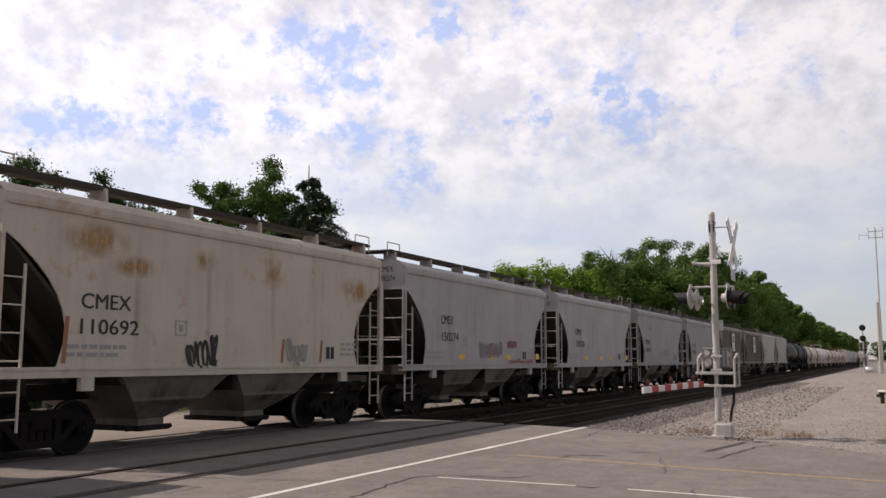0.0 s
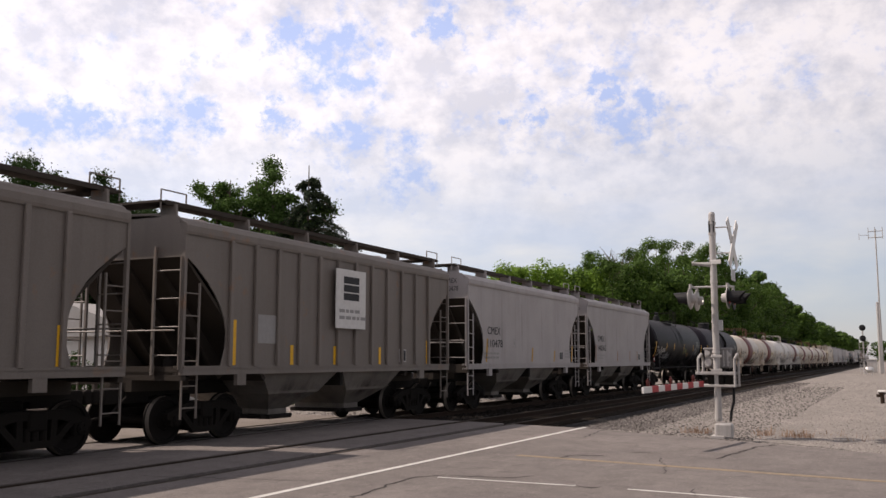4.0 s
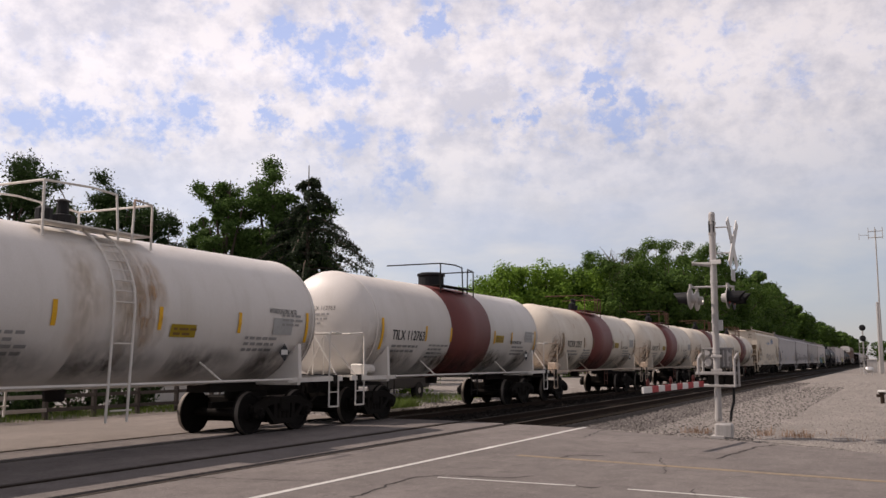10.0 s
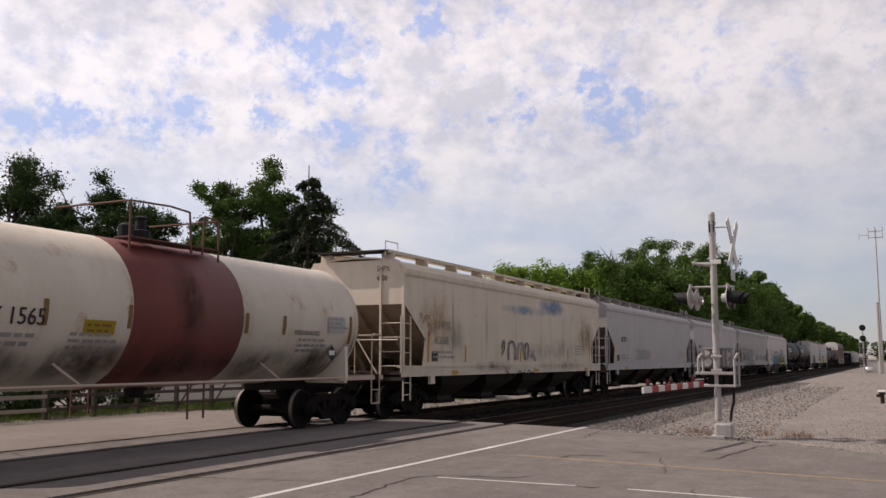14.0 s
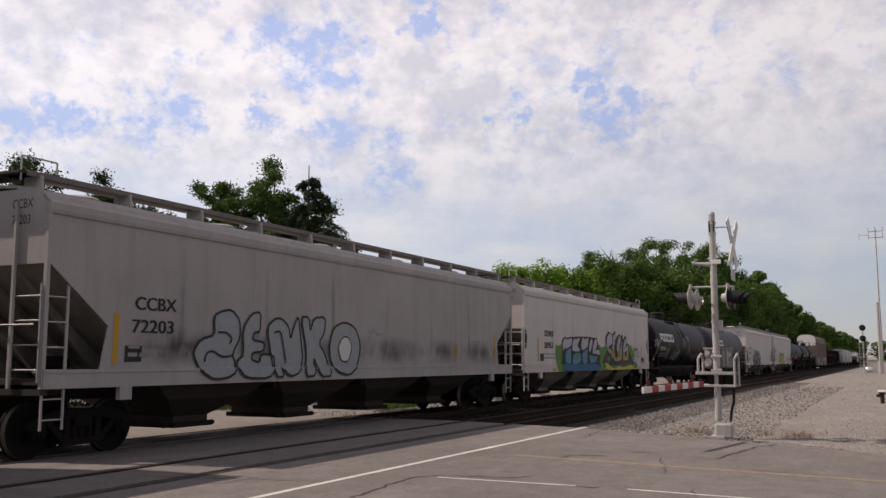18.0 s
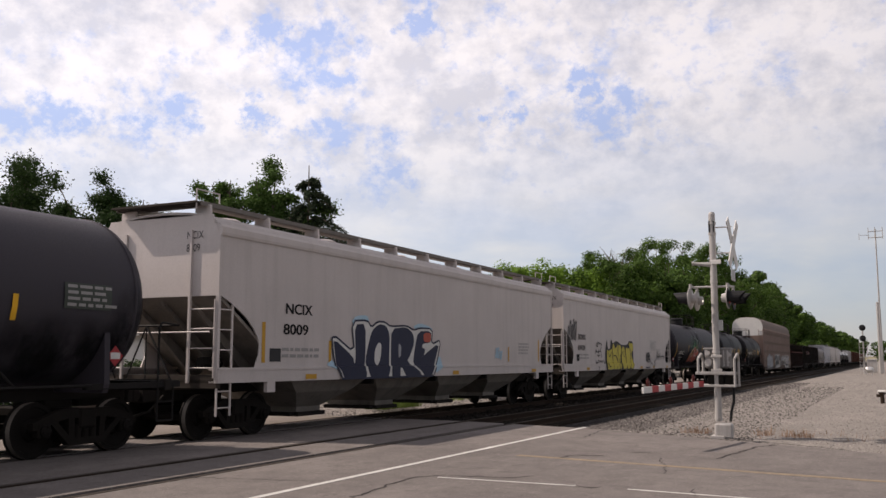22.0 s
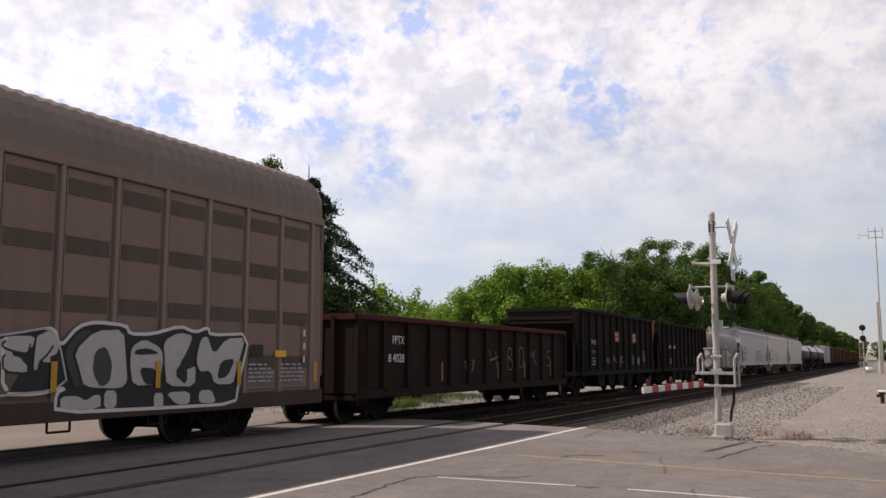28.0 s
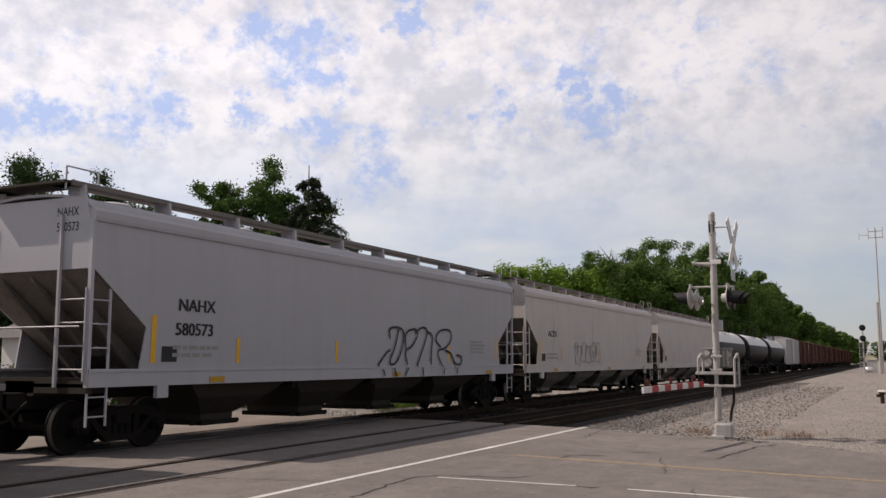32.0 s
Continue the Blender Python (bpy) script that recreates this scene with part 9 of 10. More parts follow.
    limb(bm, (0, 0, 3.54), (-0.40, -0.05, 3.58), 0.055, 0.03, 8)
    limb(bm, (-0.40, -0.05, 3.58), (-0.43, -0.05, 3.58), 0.045, 0.045, 8)
    part("bell_bracket", bm, GALV, sig)
    bm = bmesh.new()
    box(bm, 0.06, -0.05, 2.16, 0.15, 0.05, 2.38, 0.01)
    part("junction_box", bm, PANEL_GREY, sig)
    # gate mechanism
    bm = bmesh.new()
    box(bm, -0.26, 0.09, 1.38, 0.26, 0.42, 1.78, 0.03)
    box(bm, -0.28, 0.06, 1.76, 0.28, 0.45, 1.81, 0.015)
    part("gate_motor_box", bm, GALV_DARK, sig, "grey gate mechanism housing")
    for x, z, r in ((-0.19, 1.70, 0.055), (-0.18, 1.50, 0.075), (0.24, 1.66, 0.04)):
        bm = bmesh.new()
        lathe(bm, [(0.0, r), (0.05, r), (0.07, r * 0.6)], "y", 14, (x, 0.02, z))
        part("bearing_cap", fix(bm), GALV, sig)
    for x in (0.12, 0.20):
        bm = bmesh.new()
        box(bm, x, 0.075, 1.42, x + 0.025, 0.092, 1.76)
        part("cover_rib", bm, GALV, sig)
    for y, z0, z1 in ((-0.10, 1.25, 1.31), (0.50, 1.25, 1.31), (-0.1, 1.0, 1.05), (0.5, 1.0, 1.05)):
        bm = bmesh.new()
        box(bm, -0.42, y - 0.02, z0, 0.39, y + 0.02, z1, 0.008)
        part("counterweight_bar", bm, GALV, sig)
    for x, z0, z1 in ((0.37, 1.0, 1.68), (-0.36, 1.27, 1.68)):
        bm = bmesh.new()
        polyline(bm, [(x, -0.1, z0), (x, -0.1, z1 - 0.1), (x + 0.05, 0.0, z1), (x, 0.45, z1 - 0.1), (x, 0.45, z0)], 0.026, 8)
        part("support_arm", bm, GALV, sig)
    for x in (-0.18, 0.0, 0.17):
        bm = bmesh.new()
        box(bm, x, -0.06, 1.04, x + 0.14, 0.2, 1.25, 0.02)
        part("counterweight", bm, STEEL_DARK, sig)
    for x, z in ((-0.10, 1.60), (0.06, 1.62), (0.23, 1.5), (0.23, 1.70), (-0.22, 1.74)):
        bm = bmesh.new()
        lathe(bm, [(0.0, 0.022), (0.03, 0.022), (0.034, 0.01)], "y", 8, (x, 0.055, z))
        part("bolt", fix(bm), GALV, sig)
    for z in (1.31, 1.60):
        bm = bmesh.new()
        box(bm, -0.10, -0.10, z, 0.12, -0.06, z + 0.06, 0.01)
        part("mast_clamp", bm, GALV, sig)
    bm = bmesh.new()
    polyline(bm, [(0.32, 0.05, 1.05), (0.31, 0.05, 0.7), (0.26, 0.02, 0.5), (0.24, 0.0, 0.3)], 0.028, 8)
    part("conduit", bm, BLACK, sig, "black flexible conduit")
    # gate arm over the lane
    tip, butt = Vector((-0.64, -3.78, 1.03)), Vector((-0.155, -0.33, 1.077))
    d = (butt - tip).normalized()
    arm = child("gate_arm", None, sig)
    arm["label"] = "red and white striped gate arm"
    side = Vector((d.y, -d.x, 0)) * 0.02
    edges = [0.0] + [0.40 + 0.315 * k for k in range(10)]
    for k, (e0, e1) in enumerate(zip(edges, edges[1:])):
        bm = bmesh.new()
        vs = []
        for c, h in ((tip + d * e0, 0.055), (tip + d * e1, 0.055)):
            for sx, sz in ((-1, -1), (1, -1), (1, 1), (-1, 1)):
                vs.append(bm.verts.new(c + side * sx + Vector((0, 0, h * sz))))
        for f in ((0, 1, 2, 3), (7, 6, 5, 4), (0, 4, 5, 1), (1, 5, 6, 2), (2, 6, 7, 3), (3, 7, 4, 0)):
            bm.faces.new([vs[j] for j in f])
        part("stripe", fix(bm), RED if k % 2 else WHITE, arm)
    for along in (0.25, 1.40, 2.66):
        c = tip + d * along
        bm = bmesh.new()
        box(bm, c.x - 0.025, c.y - 0.025, c.z + 0.062, c.x + 0.025, c.y + 0.025, c.z + 0.10)
        box(bm, c.x - 0.03, c.y - 0.03, c.z + 0.10, c.x + 0.03, c.y + 0.03, c.z + 0.16, 0.012)
        lathe(bm, [(c.z + 0.16, 0.026), (c.z + 0.19, 0.018), (c.z + 0.195, 0.005)], "z", 10, (c.x, c.y, 0))
        part("arm_lamp", bm, LAMP_RED, arm, "dark red gate arm lamp")
    return sig


def lens(name, color, glow, hue=(1.0, 0.35, 0.2, 1)):
    m, n, l, b = material(name)
    b.inputs["Base Color"].default_value = (*color, 1)
    b.inputs["Roughness"].default_value = 0.2
    if glow:
        b.inputs["Emission Color"].default_value = hue
        b.inputs["Emission Strength"].default_value = glow
    return m


LENS = lens("red_lens", (0.30, 0.015, 0.012), 0)
LENS_PEEP = lens("peep_light", (0.8, 0.78, 0.75), 3.0, (1.0, 0.9, 0.8, 1))
LENS_LIT = lens("lit_red_lens", (0.5, 0.05, 0.04), 2.0)
crossing_signal()


# ---- far signal, tower, small lineside things ----
def block_signal():
    x, y = bearing(1.45, 120)
    sig = thing("block_signal", "grey railway block signal with two black heads", "railway signal", at=(x, y, -0.05))
    bm = bmesh.new()
    lathe(bm, [(0, 0.09), (5.7, 0.08)], "z", 10)
    part("mast", bm, GALV, sig)
    for z in (5.4, 4.15):
        bm = bmesh.new()
        lathe(bm, [(-0.25, 0.05), (-0.2, 0.36), (-0.16, 0.36), (-0.12, 0.26)], "y", 20, (0, 0, z))
        head = part("signal_head", fix(bm), BLACK, sig)
        bm = bmesh.new()
        box(bm, -0.18, -0.14, z - 0.25, 0.18, 0.2, z + 0.25, 0.03)
        part("head_case", bm, BLACK, head)
    for z in (3.0, 1.9):
        bm = bmesh.new()
        box(bm, -0.5, -0.4, z, 0.5, 0.4, z + 0.05)
        part("platform", bm, GALV, sig)
    bm = bmesh.new()
    box(bm, -0.45, -0.1, 0.0, -0.4, -0.05, 4.0)
    box(bm, 0.4, -0.1, 0.0, 0.45, -0.05, 4.0)
    for k in range(11):
        box(bm, -0.42, -0.09, 0.3 + 0.34 * k, 0.42, -0.06, 0.33 + 0.34 * k)
    part("ladder", bm, GALV, sig)


block_signal()
tower = thing("antenna_pole", "tall slim steel antenna pole with crossarms", "antenna", at=(*bearing(0.52, 129), -0.05))
bm_ = bmesh.new()
lathe(bm_, [(0, 0.16), (8, 0.13), (8.01, 0.1), (18.2, 0.07)], "z", 10)
part("pole", bm_, GALV, tower)
for y_, z_ in ((0.0, 17.9), (0.0, 17.1)):
    bm_ = bmesh.new()
    tube(bm_, (-0.85, 0, z_), (0.85, 0, z_), 0.05)
    part("crossarm", bm_, GALV, tower)
for x_ in (-1.1, -0.1, 1.1):
    bm_ = bmesh.new()
    tube(bm_, (x_ * 0.75, 0, 16.9), (x_ * 0.75, 0, 18.4), 0.04)
    part("dipole", bm_, GALV, tower)
bm_ = bmesh.new()
tube(bm_, (-0.7, 0, 17.4), (-1.9, 0, 17.5), 0.03)
tube(bm_, (-1.9, 0, 16.9), (-1.9, 0, 17.8), 0.03)
part("side_dipole", bm_, GALV, tower)
pole2 = thing("service_pole", "shorter grey service pole beside the antenna", "pole", at=(*bearing(0.62, 124), -0.05))
bm_ = bmesh.new()
lathe(bm_, [(0, 0.17), (8.6, 0.14)], "z", 10)
part("pole", bm_, GALV, pole2)
SILVER = weathered("bright_aluminium_paint", (0.62, 0.61, 0.6), (0.3, 0.28, 0.26), 0.3, rough=0.28, metal=0.8)
case = thing("propane_tank", "small silver tank on legs beside the line", "tank", at=(*bearing(1.2, 112), -0.05))
bm_ = bmesh.new()
lathe(bm_, [(-0.44, 0.08), (-0.36, 0.26), (-0.2, 0.31), (0.2, 0.31), (0.36, 0.26), (0.44, 0.08)], "x", 18, (0, 0, 0.58))
part("vessel", fix(bm_), SILVER, case, smooth=True)
for x_ in (-0.28, 0.28):
    bm_ = bmesh.new()
    box(bm_, x_ - 0.06, -0.3, 0, x_ + 0.06, 0.3, 0.4)
    part("leg", bm_, GALV, case)
hut = thing("relay_cabinet", "small pale relay cabinet near the signal", "cabinet", at=(*bearing(1.05, 135), -0.05))
bm_ = bmesh.new()
box(bm_, -0.6, -0.5, 0, 0.6, 0.5, 1.7, 0.03)
part("case", bm_, GALV, hut)
bm_ = bmesh.new()
box(bm_, -0.68, -0.58, 1.68, 0.68, 0.58, 1.78, 0.02)
part("roof", bm_, WHITE, hut)
stub = thing("rusty_stub", "short rusty steel stub in the gravel", "post", at=(-0.42, 38.6, -0.06))
bm_ = bmesh.new()
lathe(bm_, [(0, 0.07), (0.34, 0.07), (0.36, 0.12), (0.42, 0.12)], "z", 10)
box(bm_, -0.2, -0.05, 0.24, 0.05, 0.05, 0.34)
part("stub", bm_, RAIL_RUST, stub)
bm_ = bmesh.new()
box(bm_, -0.17, -0.11, 0.40, 0.15, 0.11, 0.5, 0.04)
part("cap", bm_, WHITE, stub, "pale chipped cap")


# ---- beyond the tracks: fence, low building, parked pickup ----
def fence():
    f = thing("rail_fence", "weathered dark three-rail fence along the lot", "fence", at=(-20.6, 0, -0.1))
    for k in range(13):
        y = 13.0 + 1.7 * k
        bm = bmesh.new()
        box(bm, -0.06, y - 0.06, 0, 0.06, y + 0.06, 1.15, 0.01)
        part("post", bm, WOOD_DARK if k > 2 else WOOD_PALE, f)
        if k < 12:
            for z in (0.32, 0.68, 1.02):
                bm = bmesh.new()
                box(bm, 0.05, y + 0.02, z - 0.05, 0.09, y + 1.68, z + 0.05, 0.006)
                part("rail", bm, WOOD_DARK if k > 2 else WOOD_PALE, f)
            if k in (6, 7):
                bm = bmesh.new()
                tube(bm, (0.0, y, 0.1), (0.0, y + 0.9, 1.05), 0.035)
                part("brace", bm, WOOD_DARK, f)


WOOD_DARK = weathered("dark_weathered_wood", (0.06, 0.05, 0.043), (0.03, 0.025, 0.02), 0.6, rough=0.85)
WOOD_PALE = weathered("grey_weathered_wood", (0.30, 0.27, 0.24), (0.12, 0.1, 0.085), 0.6, rough=0.85)
SIDING = weathered("white_siding", (0.60, 0.59, 0.57), (0.3, 0.27, 0.24), 0.35, rough=0.6)
SHINGLE = weathered("grey_roof_sheet", (0.30, 0.29, 0.28), (0.15, 0.14, 0.13), 0.4, rough=0.7)
GLASS = plain("dark_window_glass", (0.02, 0.025, 0.03), 0.08)
fence()


def low_building():
    h = thing("low_building", "long low white-sided building with a grey roof", "building", at=(-23.2, 24.4, -0.12))
    bm = bmesh.new()
    box(bm, -7.0, 0.0, 0.0, -0.03, 13.5, 2.55)
    part("wall", bm, SIDING, h)
    for k in range(16):
        bm = bmesh.new()
        slab(bm, [(-0.03, 0.10 + 0.155 * k), (0.012, 0.10 + 0.155 * k), (0.0, 0.248 + 0.155 * k), (-0.03, 0.248 + 0.155 * k)], "y", 0.0, 13.5)
        part("siding_board", fix(bm), SIDING, h)
    bm = bmesh.new()
    slab(bm, [(-7.3, 2.5), (0.35, 2.5), (0.35, 2.6), (-3.5, 3.75), (-7.3, 2.6)], "y", -0.4, 13.9)
    part("roof", fix(bm), SHINGLE, h)
    for y in (2.2, 9.0):
        bm = bmesh.new()
        box(bm, 0.0, y, 0.9, 0.05, y + 1.1, 2.0, 0.01)
        w = part("window_frame", bm, WHITE, h)
        bm = bmesh.new()
        box(bm, 0.05, y + 0.08, 0.98, 0.056, y + 1.02, 1.92)
        part("pane", bm, GLASS, w)
    bm = bmesh.new()
    box(bm, 0.0, 5.6, 0.0, 0.05, 6.55, 2.05, 0.01)
    part("door", bm, WOOD_DARK, h)


low_building()
shed = thing("brown_shed", "low brown wooden shed behind the fence", "shed", at=(-24.0, 12.0, -0.12))
bm_ = bmesh.new()
box(bm_, -4, 0, 0, 0, 6.5, 2.2)
part("wall", bm_, weathered("brown_planks", (0.12, 0.075, 0.055), (0.05, 0.035, 0.03), 0.6, rough=0.85), shed)
bm_ = bmesh.new()
slab(bm_, [(-4.3, 2.1), (0.3, 2.1), (0.3, 2.2), (-2, 3.0), (-4.3, 2.2)], "y", -0.3, 6.8)
part("roof", fix(bm_), SHINGLE, shed)


def pickup():
    t = thing("parked_pickup", "dark parked pickup truck by the fence", "pickup truck", at=(-19.3, 31.5, -0.1))
    paint = weathered("dark_pickup_paint", (0.022, 0.022, 0.026), (0.05, 0.045, 0.04), 0.3, rough=0.3)
    bm = bmesh.new()
    slab(bm, [(0, 0.45), (0.1, 1.0), (1.5, 1.08), (2.1, 1.75), (3.4, 1.78), (3.6, 1.1), (5.4, 1.1), (5.4, 0.5)], "x", -0.9, 0.9)
    bmesh.ops.bevel(fix(bm), geom=list(bm.edges), offset=0.05, segments=2, affect="EDGES")
    part("body", bm, paint, t)
    for y in (1.0, 4.3):
        for s in (-1, 1):
            bm = bmesh.new()
            lathe(bm, [(s * 0.70, 0.2), (s * 0.70, 0.37), (s * 0.92, 0.37), (s * 0.93, 0.22)], "x", 20, (0, y, 0.37))
            w = part("wheel", fix(bm), BLACK, t)
            bm = bmesh.new()
            lathe(bm, [(s * 0.925, 0.2), (s * 0.935, 0.05)], "x", 14, (0, y, 0.37))
            part("rim", fix(bm), GALV, w)
    for s in (-1, 1):
        bm = bmesh.new()
        slab(bm, [(1.75, 1.15), (2.2, 1.68), (3.3, 1.70), (3.42, 1.15)], "x", s * 0.9, s * 0.906)
        part("side_window", fix(bm), GLASS, t)
    bm = bmesh.new()
    box(bm, -0.88, -0.06, 0.45, 0.88, 0.06, 0.62, 0.02)
    part("bumper", bm, GALV, t)


pickup()


# ---- vegetation near the ground ----
GRASS = foliage("grass_blades", (0.05, 0.09, 0.02), (0.13, 0.18, 0.04))
DRY = foliage("dry_weeds", (0.15, 0.09, 0.06), (0.27, 0.17, 0.11))


def blades(name, label, boxes, count, height, mat, seed):
    rng = np.random.default_rng(seed)
    verts, faces = [], []
    for x0, y0, x1, y1, share in boxes:
        n = int(count * share)
        x, y = rng.uniform(x0, x1, n), rng.uniform(y0, y1, n)
        h = height * rng.uniform(0.4, 1.2, n)
        a = rng.uniform(0, math.tau, n)
        lean = rng.normal(size=(n, 2)) * 0.3
        for i in range(n):
            k = len(verts)
            dx, dy = 0.012 * math.cos(a[i]), 0.012 * math.sin(a[i])
            verts += [(x[i] - dx, y[i] - dy, -0.14), (x[i] + dx, y[i] + dy, -0.14), (x[i] + lean[i, 0] * h[i], y[i] + lean[i, 1] * h[i], -0.12 + h[i])]
            faces.append((k, k + 1, k + 2))
    me = bpy.data.meshes.new(name)
    me.from_pydata(verts, [], faces)
    me.materials.append(mat)
    return tagged(new(name, me), label, "grass", "", "stuff")


blades("grass_verge", "green grass along the fence", [(-23.0, 10, -20.3, 24, 0.4), (-23.0, 24, -20.2, 36, 0.4), (-16.6, 28.2, -15.8, 31.0, 0.12), (-20.0, 33, -16.5, 40, 0.08)], 14000, 0.30, GRASS, 3)
blades("dry_weeds", "dry reddish weeds around the signal base", [(-4.3, 20.9, -3.7, 21.4, 0.25), (-2.7, 21.0, -2.4, 21.5, 0.15), (-2.2, 20.7, -1.6, 21.3, 0.35), (-2.9, 20.2, 0.5, 22.5, 0.25)], 380, 0.22, DRY, 4)


# ---- gravel, ties, road wear ----
def stones(name, label, area, count, size, mat, seed, level):
    """Loose stones as small faceted lumps."""
    rng = np.random.default_rng(seed)
    base = np.array([(1, 0, 0), (-1, 0, 0), (0, 1, 0), (0, -1, 0), (0, 0, 1), (0, 0, -0.4)], float)
    tri = np.array([(0, 2, 4), (2, 1, 4), (1, 3, 4), (3, 0, 4), (2, 0, 5), (1, 2, 5), (3, 1, 5), (0, 3, 5)])
    x = rng.uniform(area[0], area[2], count)
    t = rng.uniform(0, 1, count) ** 2.2
    y = area[1] + (area[3] - area[1]) * t
    keep = level(x, y) > -5
    x, y = x[keep], y[keep]
    n = len(x)
    s = size * rng.uniform(0.5, 1.5, (n, 1, 1)) * (1 + 0.9 * (t[keep][:, None, None]))
    jit = base[None] * rng.uniform(0.6, 1.3, (n, 6, 3))
    rot = rng.uniform(0, math.tau, n)
    c, sn = np.cos(rot)[:, None], np.sin(rot)[:, None]
    vx = jit[:, :, 0] * c - jit[:, :, 1] * sn
    vy = jit[:, :, 0] * sn + jit[:, :, 1] * c
    v = np.stack([vx, vy, jit[:, :, 2] * 0.7], 2) * s + np.stack([x, y, level(x, y)], 1)[:, None, :]
    f = (tri[None] + 6 * np.arange(n)[:, None, None]).reshape(-1, 3)
    me = bpy.data.meshes.new(name)
    me.from_pydata(v.reshape(-1, 3).tolist(), [], f.tolist())
    me.materials.append(mat)
    return tagged(new(name, me), label, "gravel", "", "stuff")


def stone_material(name, dark, light):
    m, n, l, b = material(name)
    rnd = n.new("ShaderNodeNewGeometry").outputs["Random Per Island"]
    l.new(mix_node(n, l, rnd, dark, light), b.inputs["Base Color"])
    b.inputs["Roughness"].default_value = 0.9
    b.inputs["Specular IOR Level"].default_value = 0.08
    return m


STONE_PALE = stone_material("pale_limestone", (0.06, 0.055, 0.05), (0.37, 0.338, 0.308))
STONE_GREY = stone_material("grey_ballast", (0.035, 0.031, 0.029), (0.20, 0.182, 0.170))
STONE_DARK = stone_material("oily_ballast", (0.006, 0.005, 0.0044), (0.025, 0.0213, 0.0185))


def lot_level(x, y):
    z = np.interp(x, [-7.4, -7.0, -6.3, 3000], [-0.28, -0.16, -0.05, -0.05])
    edge = np.where(x > -6.5, 20.9 - 0.56 * (x + 6.5), 21.5)
    return np.where(y > edge + 0.1, z, -10.0)


stones("gravel_stones", "loose pale limestone gravel", (-7.4, 17.2, 4.0, 75.0), 32000, 0.0135, STONE_PALE, 11, lot_level)
stones("shoulder_stones", "coarse grey ballast stones beside the track", (-8.2, 21.3, -5.2, 70.0), 15000, 0.032, STONE_GREY, 12, lambda x, y: np.interp(x, [-8.2, -7.4, -7.0, -6.3, 0], [-0.24, -0.26, -0.15, -0.05, -0.05]))
stones("scattered_stones", "grey ballast stones strayed over the pale gravel", (-6.6, 19.5, -2.6, 60.0), 6500, 0.024, STONE_GREY, 21, lot_level)
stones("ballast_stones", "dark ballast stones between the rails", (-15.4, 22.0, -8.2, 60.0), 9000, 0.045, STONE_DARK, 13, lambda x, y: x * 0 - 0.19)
stones("lot_stones", "pale gravel of the lot beyond the tracks", (-20.3, 15.0, -15.3, 40.0), 7000, 0.026, STONE_PALE, 14, lambda x, y: np.interp(x, [-17.5, -16.4, -15.3], [-0.10, -0.2, -0.25]))

tie_bm = bmesh.new()
box(tie_bm, -1.28, -0.11, -0.33, 1.28, 0.11, -0.155, 0.012)
TIE_MESH = bpy.data.meshes.new("tie")
tie_bm.to_mesh(TIE_MESH)
tie_bm.free()
TIE_MESH.materials.append(TIE)
for bed_, cx_ in ((bpy.data.objects["trackbed_far"], TRACK_X), (bpy.data.objects["trackbed_near"], NEAR_X)):
    for k_ in range(145):
        o_ = child("tie", TIE_MESH, bed_, (cx_ + bend(22 + 0.5 * k_), 23.2 + 0.5 * k_, FAR_DROP if cx_ == TRACK_X else 0.0))


def crack(pts, width, seed, mat):
    rng = random.Random(seed)
    bm = bmesh.new()
    fine = []
    for (x0, y0), (x1, y1) in zip(pts, pts[1:]):
        n = max(2, int(math.hypot(x1 - x0, y1 - y0) / 0.12))
        for k in range(n):
            fine.append((x0 + (x1 - x0) * k / n + rng.uniform(-0.04, 0.04), y0 + (y1 - y0) * k / n + rng.uniform(-0.05, 0.05)))
    left, right = [], []
    for i, (x, y) in enumerate(fine):
        w = width * rng.uniform(0.3, 1.2) * (0.2 if i in (0, len(fine) - 1) else 1)
        (xa, ya), (xb, yb) = fine[max(0, i - 1)], fine[min(len(fine) - 1, i + 1)]
        d = math.hypot(xb - xa, yb - ya) or 1.0
        nx, ny = (yb - ya) / d * w, -(xb - xa) / d * w
        left.append(bm.verts.new((x + nx * 0.6, y + ny, 0.003)))
        right.append(bm.verts.new((x - nx * 0.6, y - ny, 0.003)))
    for i in range(len(fine) - 1):
        bm.faces.new((left[i], left[i + 1], right[i + 1], right[i]))
    ob = link_mesh("road_crack", bm, mat)
    return tagged(ob, "dark jagged crack in the asphalt", "road crack", "", "structure")


TAR = surface_material("dark_tar", (0.045, 0.04, 0.037), (0.035, 0.031, 0.03), (0.06, 0.053, 0.05), 2.0, 0.2)
crack([(-4.88, 14.27), (-4.84, 14.88), (-4.17, 15.00)], 0.050, 0, TAR)
crack([(-3.65, 11.32), (-3.40, 11.21), (-3.23, 11.46)], 0.050, 1, TAR)
crack([(-5.60, 9.21), (-5.76, 10.42), (-5.81, 11.21), (-5.50, 11.70)], 0.035, 2, TAR)
crack([(-5.45, 11.59), (-4.67, 11.69), (-4.35, 12.12)], 0.030, 3, TAR)
crack([(-5.66, 18.33), (-5.92, 20.21), (-5.70, 21.27)], 0.030, 4, TAR)
crack([(-2.87, 19.09), (-1.78, 18.52), (-0.51, 17.49)], 0.060, 5, TAR)
crack([(-2.62, 15.29), (-2.46, 16.44), (-2.27, 17.69), (-1.92, 18.55)], 0.05, 15, TAR)
crack([(-2.27, 11.64), (-2.07, 10.92)], 0.020, 6, TAR)
crack([(-3.43, 15.17), (-3.02, 13.63), (-2.83, 12.85)], 0.015, 7, TAR)
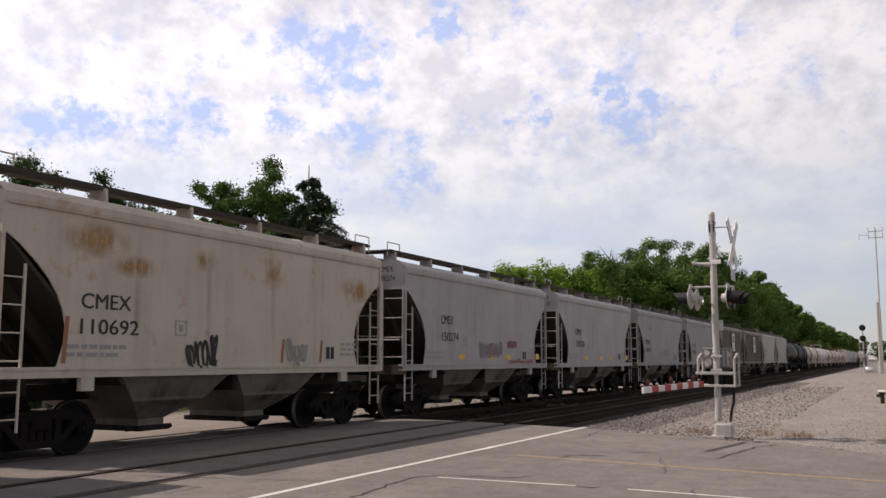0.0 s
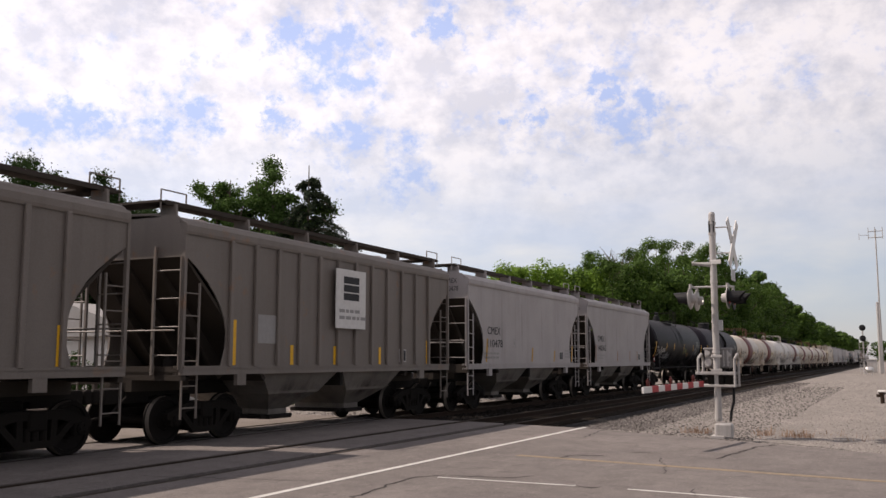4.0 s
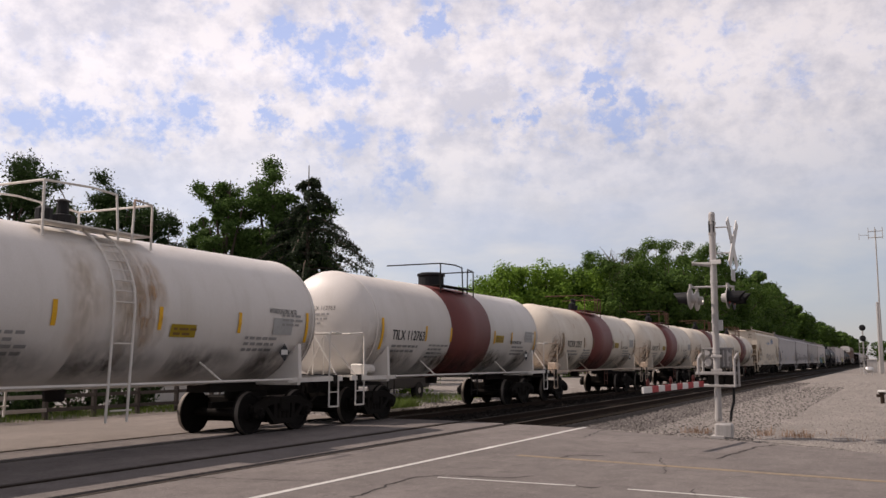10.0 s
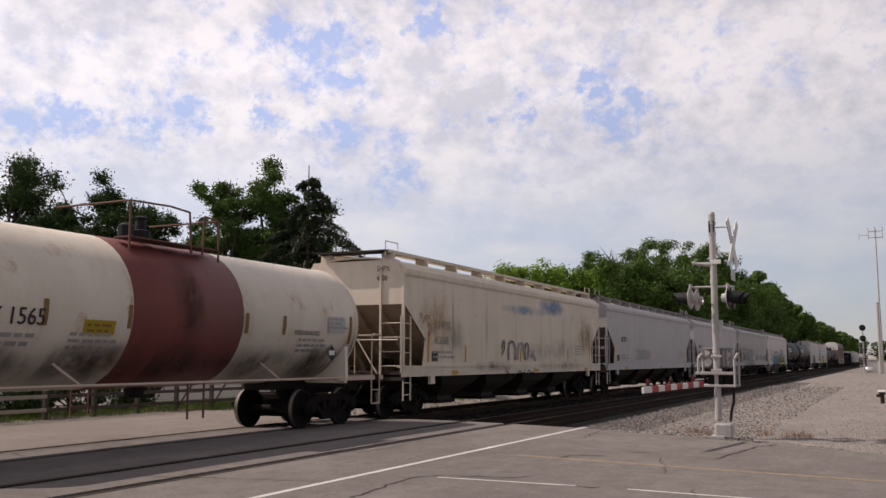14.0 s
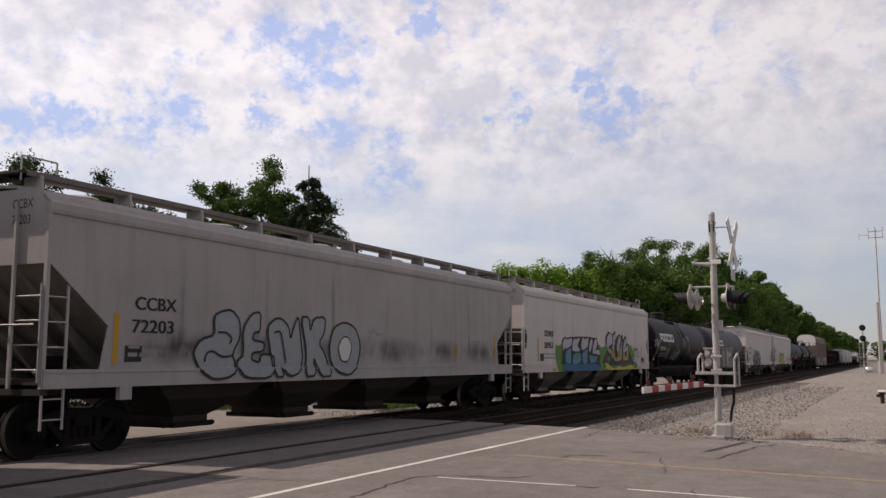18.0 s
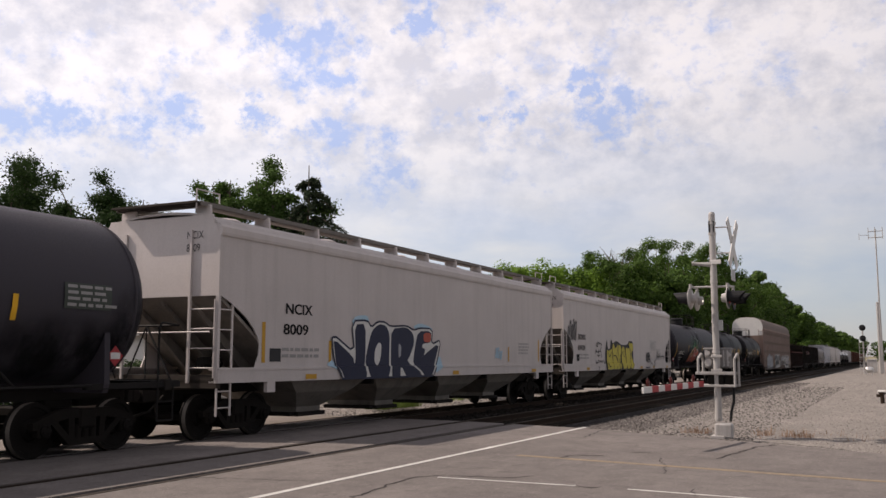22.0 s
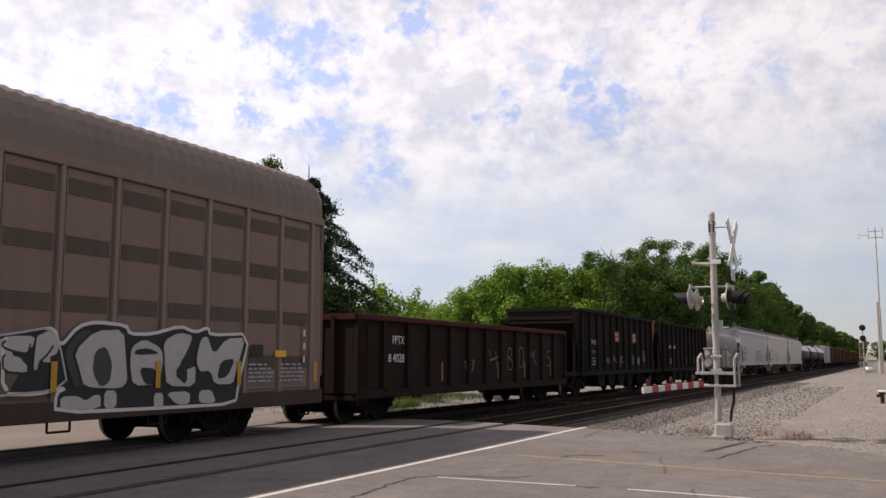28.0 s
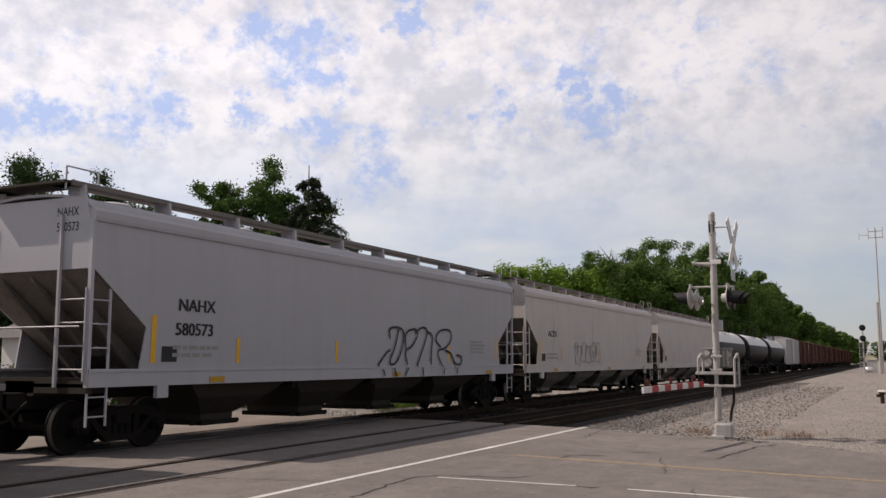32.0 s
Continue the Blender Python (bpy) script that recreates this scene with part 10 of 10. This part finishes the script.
crack([(-9.30, 9.73), (-7.83, 10.04), (-6.77, 10.29)], 0.012, 8, TAR)
crack([(-5.07, 12.27), (-4.61, 12.27)], 0.025, 9, TAR)
crack([(-4.15, 15.84), (-3.48, 15.84)], 0.030, 10, TAR)
crack([(-5.18, 12.99), (-4.94, 13.52)], 0.020, 11, TAR)
crack([(-2.20, 14.03), (-1.34, 13.84), (-0.77, 13.84)], 0.012, 12, TAR)


# ---- drifting broken cloud on a wide dome ----
def cloud_layer():
    radius = 4400.0
    m, n, l, b = material("broken_cloud")
    n.remove(b)
    co = n.new("ShaderNodeTexCoord").outputs["Object"]
    mp = n.new("ShaderNodeMapping")
    mp.inputs["Scale"].default_value = (1 / radius,) * 3
    l.new(co, mp.inputs[0])
    c = mp.outputs[0]

    def calc(op, a, b2, clamp=False):
        k = n.new("ShaderNodeMath")
        k.operation, k.use_clamp = op, clamp
        for sock, val in ((k.inputs[0], a), (k.inputs[1], b2)):
            if isinstance(val, bpy.types.NodeSocket):
                l.new(val, sock)
            else:
                sock.default_value = val
        return k.outputs[0]

    big = noise_node(n, l, c, 5.0, 4, 0.55, (1, 1, 1.7))
    puff = noise_node(n, l, c, 28.0, 8, 0.62, (1, 1, 1.25))
    fleck = noise_node(n, l, c, 80.0, 6, 0.6, (1, 1, 1.25))
    # openings in the cloud
    gaps = None
    warp = n.new("ShaderNodeTexNoise")
    warp.inputs["Scale"].default_value = 22.0
    warp.inputs["Detail"].default_value = 6.0
    warp.inputs["Roughness"].default_value = 0.68
    l.new(c, warp.inputs["Vector"])
    torn = n.new("ShaderNodeVectorMath")
    torn.operation = "MULTIPLY_ADD"
    torn.inputs[1].default_value = (0.16, 0.16, 0.10)
    l.new(warp.outputs["Color"], torn.inputs[0])
    back = n.new("ShaderNodeVectorMath")
    back.operation = "SUBTRACT"
    back.inputs[1].default_value = (0.08, 0.08, 0.05)
    l.new(c, back.inputs[0])
    l.new(back.outputs[0], torn.inputs[2])
    for x, y, z, r in ((-0.508, 0.800, 0.320, 0.050), (-0.500, 0.813, 0.298, 0.035), (-0.405, 0.849, 0.338, 0.022), (-0.656, 0.715, 0.243, 0.050), (-0.629, 0.735, 0.251, 0.035), (-0.226, 0.940, 0.254, 0.040), (-0.500, 0.836, 0.225, 0.040), (-0.544, 0.771, 0.331, 0.030), (-0.565, 0.784, 0.256, 0.020), (-0.257, 0.924, 0.281, 0.020), (-0.460, 0.865, 0.198, 0.050), (-0.338, 0.903, 0.264, 0.016), (-0.709, 0.668, 0.227, 0.035), (-0.751, 0.623, 0.221, 0.040)):
        v = n.new("ShaderNodeVectorMath")
        v.operation = "DISTANCE"
        v.inputs[1].default_value = (x, y, z)
        l.new(torn.outputs[0], v.inputs[0])
        g = calc("SUBTRACT", 1.0, calc("DIVIDE", v.outputs["Value"], r * 1.28), True)
        gaps = g if gaps is None else calc("MAXIMUM", gaps, g)
    sep = n.new("ShaderNodeSeparateXYZ")
    l.new(c, sep.inputs[0])
    low = ramp_node(n, l, sep.outputs["Z"], [(0.10, 1.0), (0.24, 0.0)])
    d = calc("ADD", calc("MULTIPLY", puff, 1.1), calc("MULTIPLY", big, 0.45))
    d = calc("ADD", d, calc("ADD", calc("MULTIPLY", fleck, 0.55), -0.05))
    d = calc("SUBTRACT", calc("ADD", d, 0.07), calc("MULTIPLY", gaps, 0.42))
    d = calc("ADD", d, calc("MULTIPLY", low, 0.30))
    dens = ramp_node(n, l, calc("SUBTRACT", d, 0.5), [(0.24, 0.05), (0.37, 0.55), (0.50, 0.94), (0.64, 1.0)])
    shade = noise_node(n, l, c, 11.0, 7, 0.6, (1, 1, 1.5))
    lump = noise_node(n, l, c, 36.0, 6, 0.6, (1, 1, 1.25))
    tone = calc("ADD", calc("MULTIPLY", shade, 0.6), calc("MULTIPLY", lump, 0.4))
    col = mix_node(n, l, ramp_node(n, l, tone, [(0.41, 0.0), (0.57, 1.0)]), (0.71, 0.718, 0.755), (1.045, 1.03, 1.01))
    veil = noise_node(n, l, c, 6.0, 5, 0.55, (1, 1, 3.2))
    grey = mix_node(n, l, ramp_node(n, l, veil, [(0.40, 0.0), (0.62, 1.0)]), (0.64, 0.76, 0.98), (0.92, 0.965, 1.02))
    col = mix_node(n, l, low, col, grey)
    col = mix_node(n, l, ramp_node(n, l, sep.outputs["Z"], [(0.015, 0.75), (0.10, 0.0)]), col, (0.42, 0.66, 1.15))
    # thin veil of blue air where the cloud opens
    col = mix_node(n, l, dens, (0.43, 0.565, 0.92), col)
    # cloud is brighter towards the sun, duller away from it and low down
    dot = n.new("ShaderNodeVectorMath")
    dot.operation = "DOT_PRODUCT"
    dot.inputs[1].default_value = tuple(SUN_FROM)
    l.new(c, dot.inputs[0])
    glow = ramp_node(n, l, calc("ADD", calc("MULTIPLY", dot.outputs["Value"], 0.5), 0.5), [(0.1, 0.25), (0.36, 0.52), (0.56, 0.84), (0.70, 1.0)])
    em = n.new("ShaderNodeEmission")
    l.new(col, em.inputs["Color"])
    haze = ramp_node(n, l, sep.outputs["Z"], [(0.02, 0.46), (0.14, 0.66), (0.30, 0.895), (0.5, 0.70), (1.0, 0.42)])
    l.new(calc("MULTIPLY", haze, glow), em.inputs["Strength"])
    tr = n.new("ShaderNodeBsdfTransparent")
    ad = n.new("ShaderNodeAddShader")
    l.new(em.outputs[0], ad.inputs[0])
    l.new(tr.outputs[0], ad.inputs[1])
    l.new(ad.outputs[0], n["Material Output"].inputs[0])
    m.cycles.emission_sampling = "NONE"
    bm = bmesh.new()
    bmesh.ops.create_uvsphere(bm, u_segments=64, v_segments=32, radius=radius)
    bmesh.ops.delete(bm, geom=[v for v in bm.verts if v.co.z < -350], context="VERTS")
    ob = link_mesh("cloud_layer", bm, m, smooth=True)
    return tagged(ob, "thin broken white cloud drifting over blue sky", "clouds", "", "structure")


clouds = cloud_layer()


def motions():
    for car, u in TRAIN:
        rows = []
        for t in range(0, 33, 4):
            y = u - SPEED * t
            turn = math.degrees(math.atan(max(0.0, y - 350.0) / 20000.0))
            rows.append((float(t), pose(TRACK_X + bend(y), y, 0, 0, 0, turn)))
        walk(car, rows)
        # wheels roll while the car is close enough to show them turn
        first = max(0, math.ceil((u - 52.0) / SPEED * FPS))
        last = min(32 * FPS, math.floor((u + 6.0) / SPEED * FPS))
        for ob in car.children_recursive:
            if ob.name.startswith("wheelset") and last > first:
                at = ob.location.copy()
                ticks = list(range(first, last + 1))
                if ticks[0] > 0:
                    ticks = [0] + ticks
                if ticks[-1] < 32 * FPS:
                    ticks = ticks + [32 * FPS]
                rows = []
                for k in ticks:
                    run = SPEED * min(max(k, first), last) / FPS
                    rows.append((k / FPS, pose(at.x, at.y, at.z, math.degrees(run / WHEEL_R) % 360.0, 0, 0)))
                walk(ob, rows)
    walk(clouds, [(0.0, pose(0, 0, 0)), (32.0, pose(-150, -75, 25))])


motions()
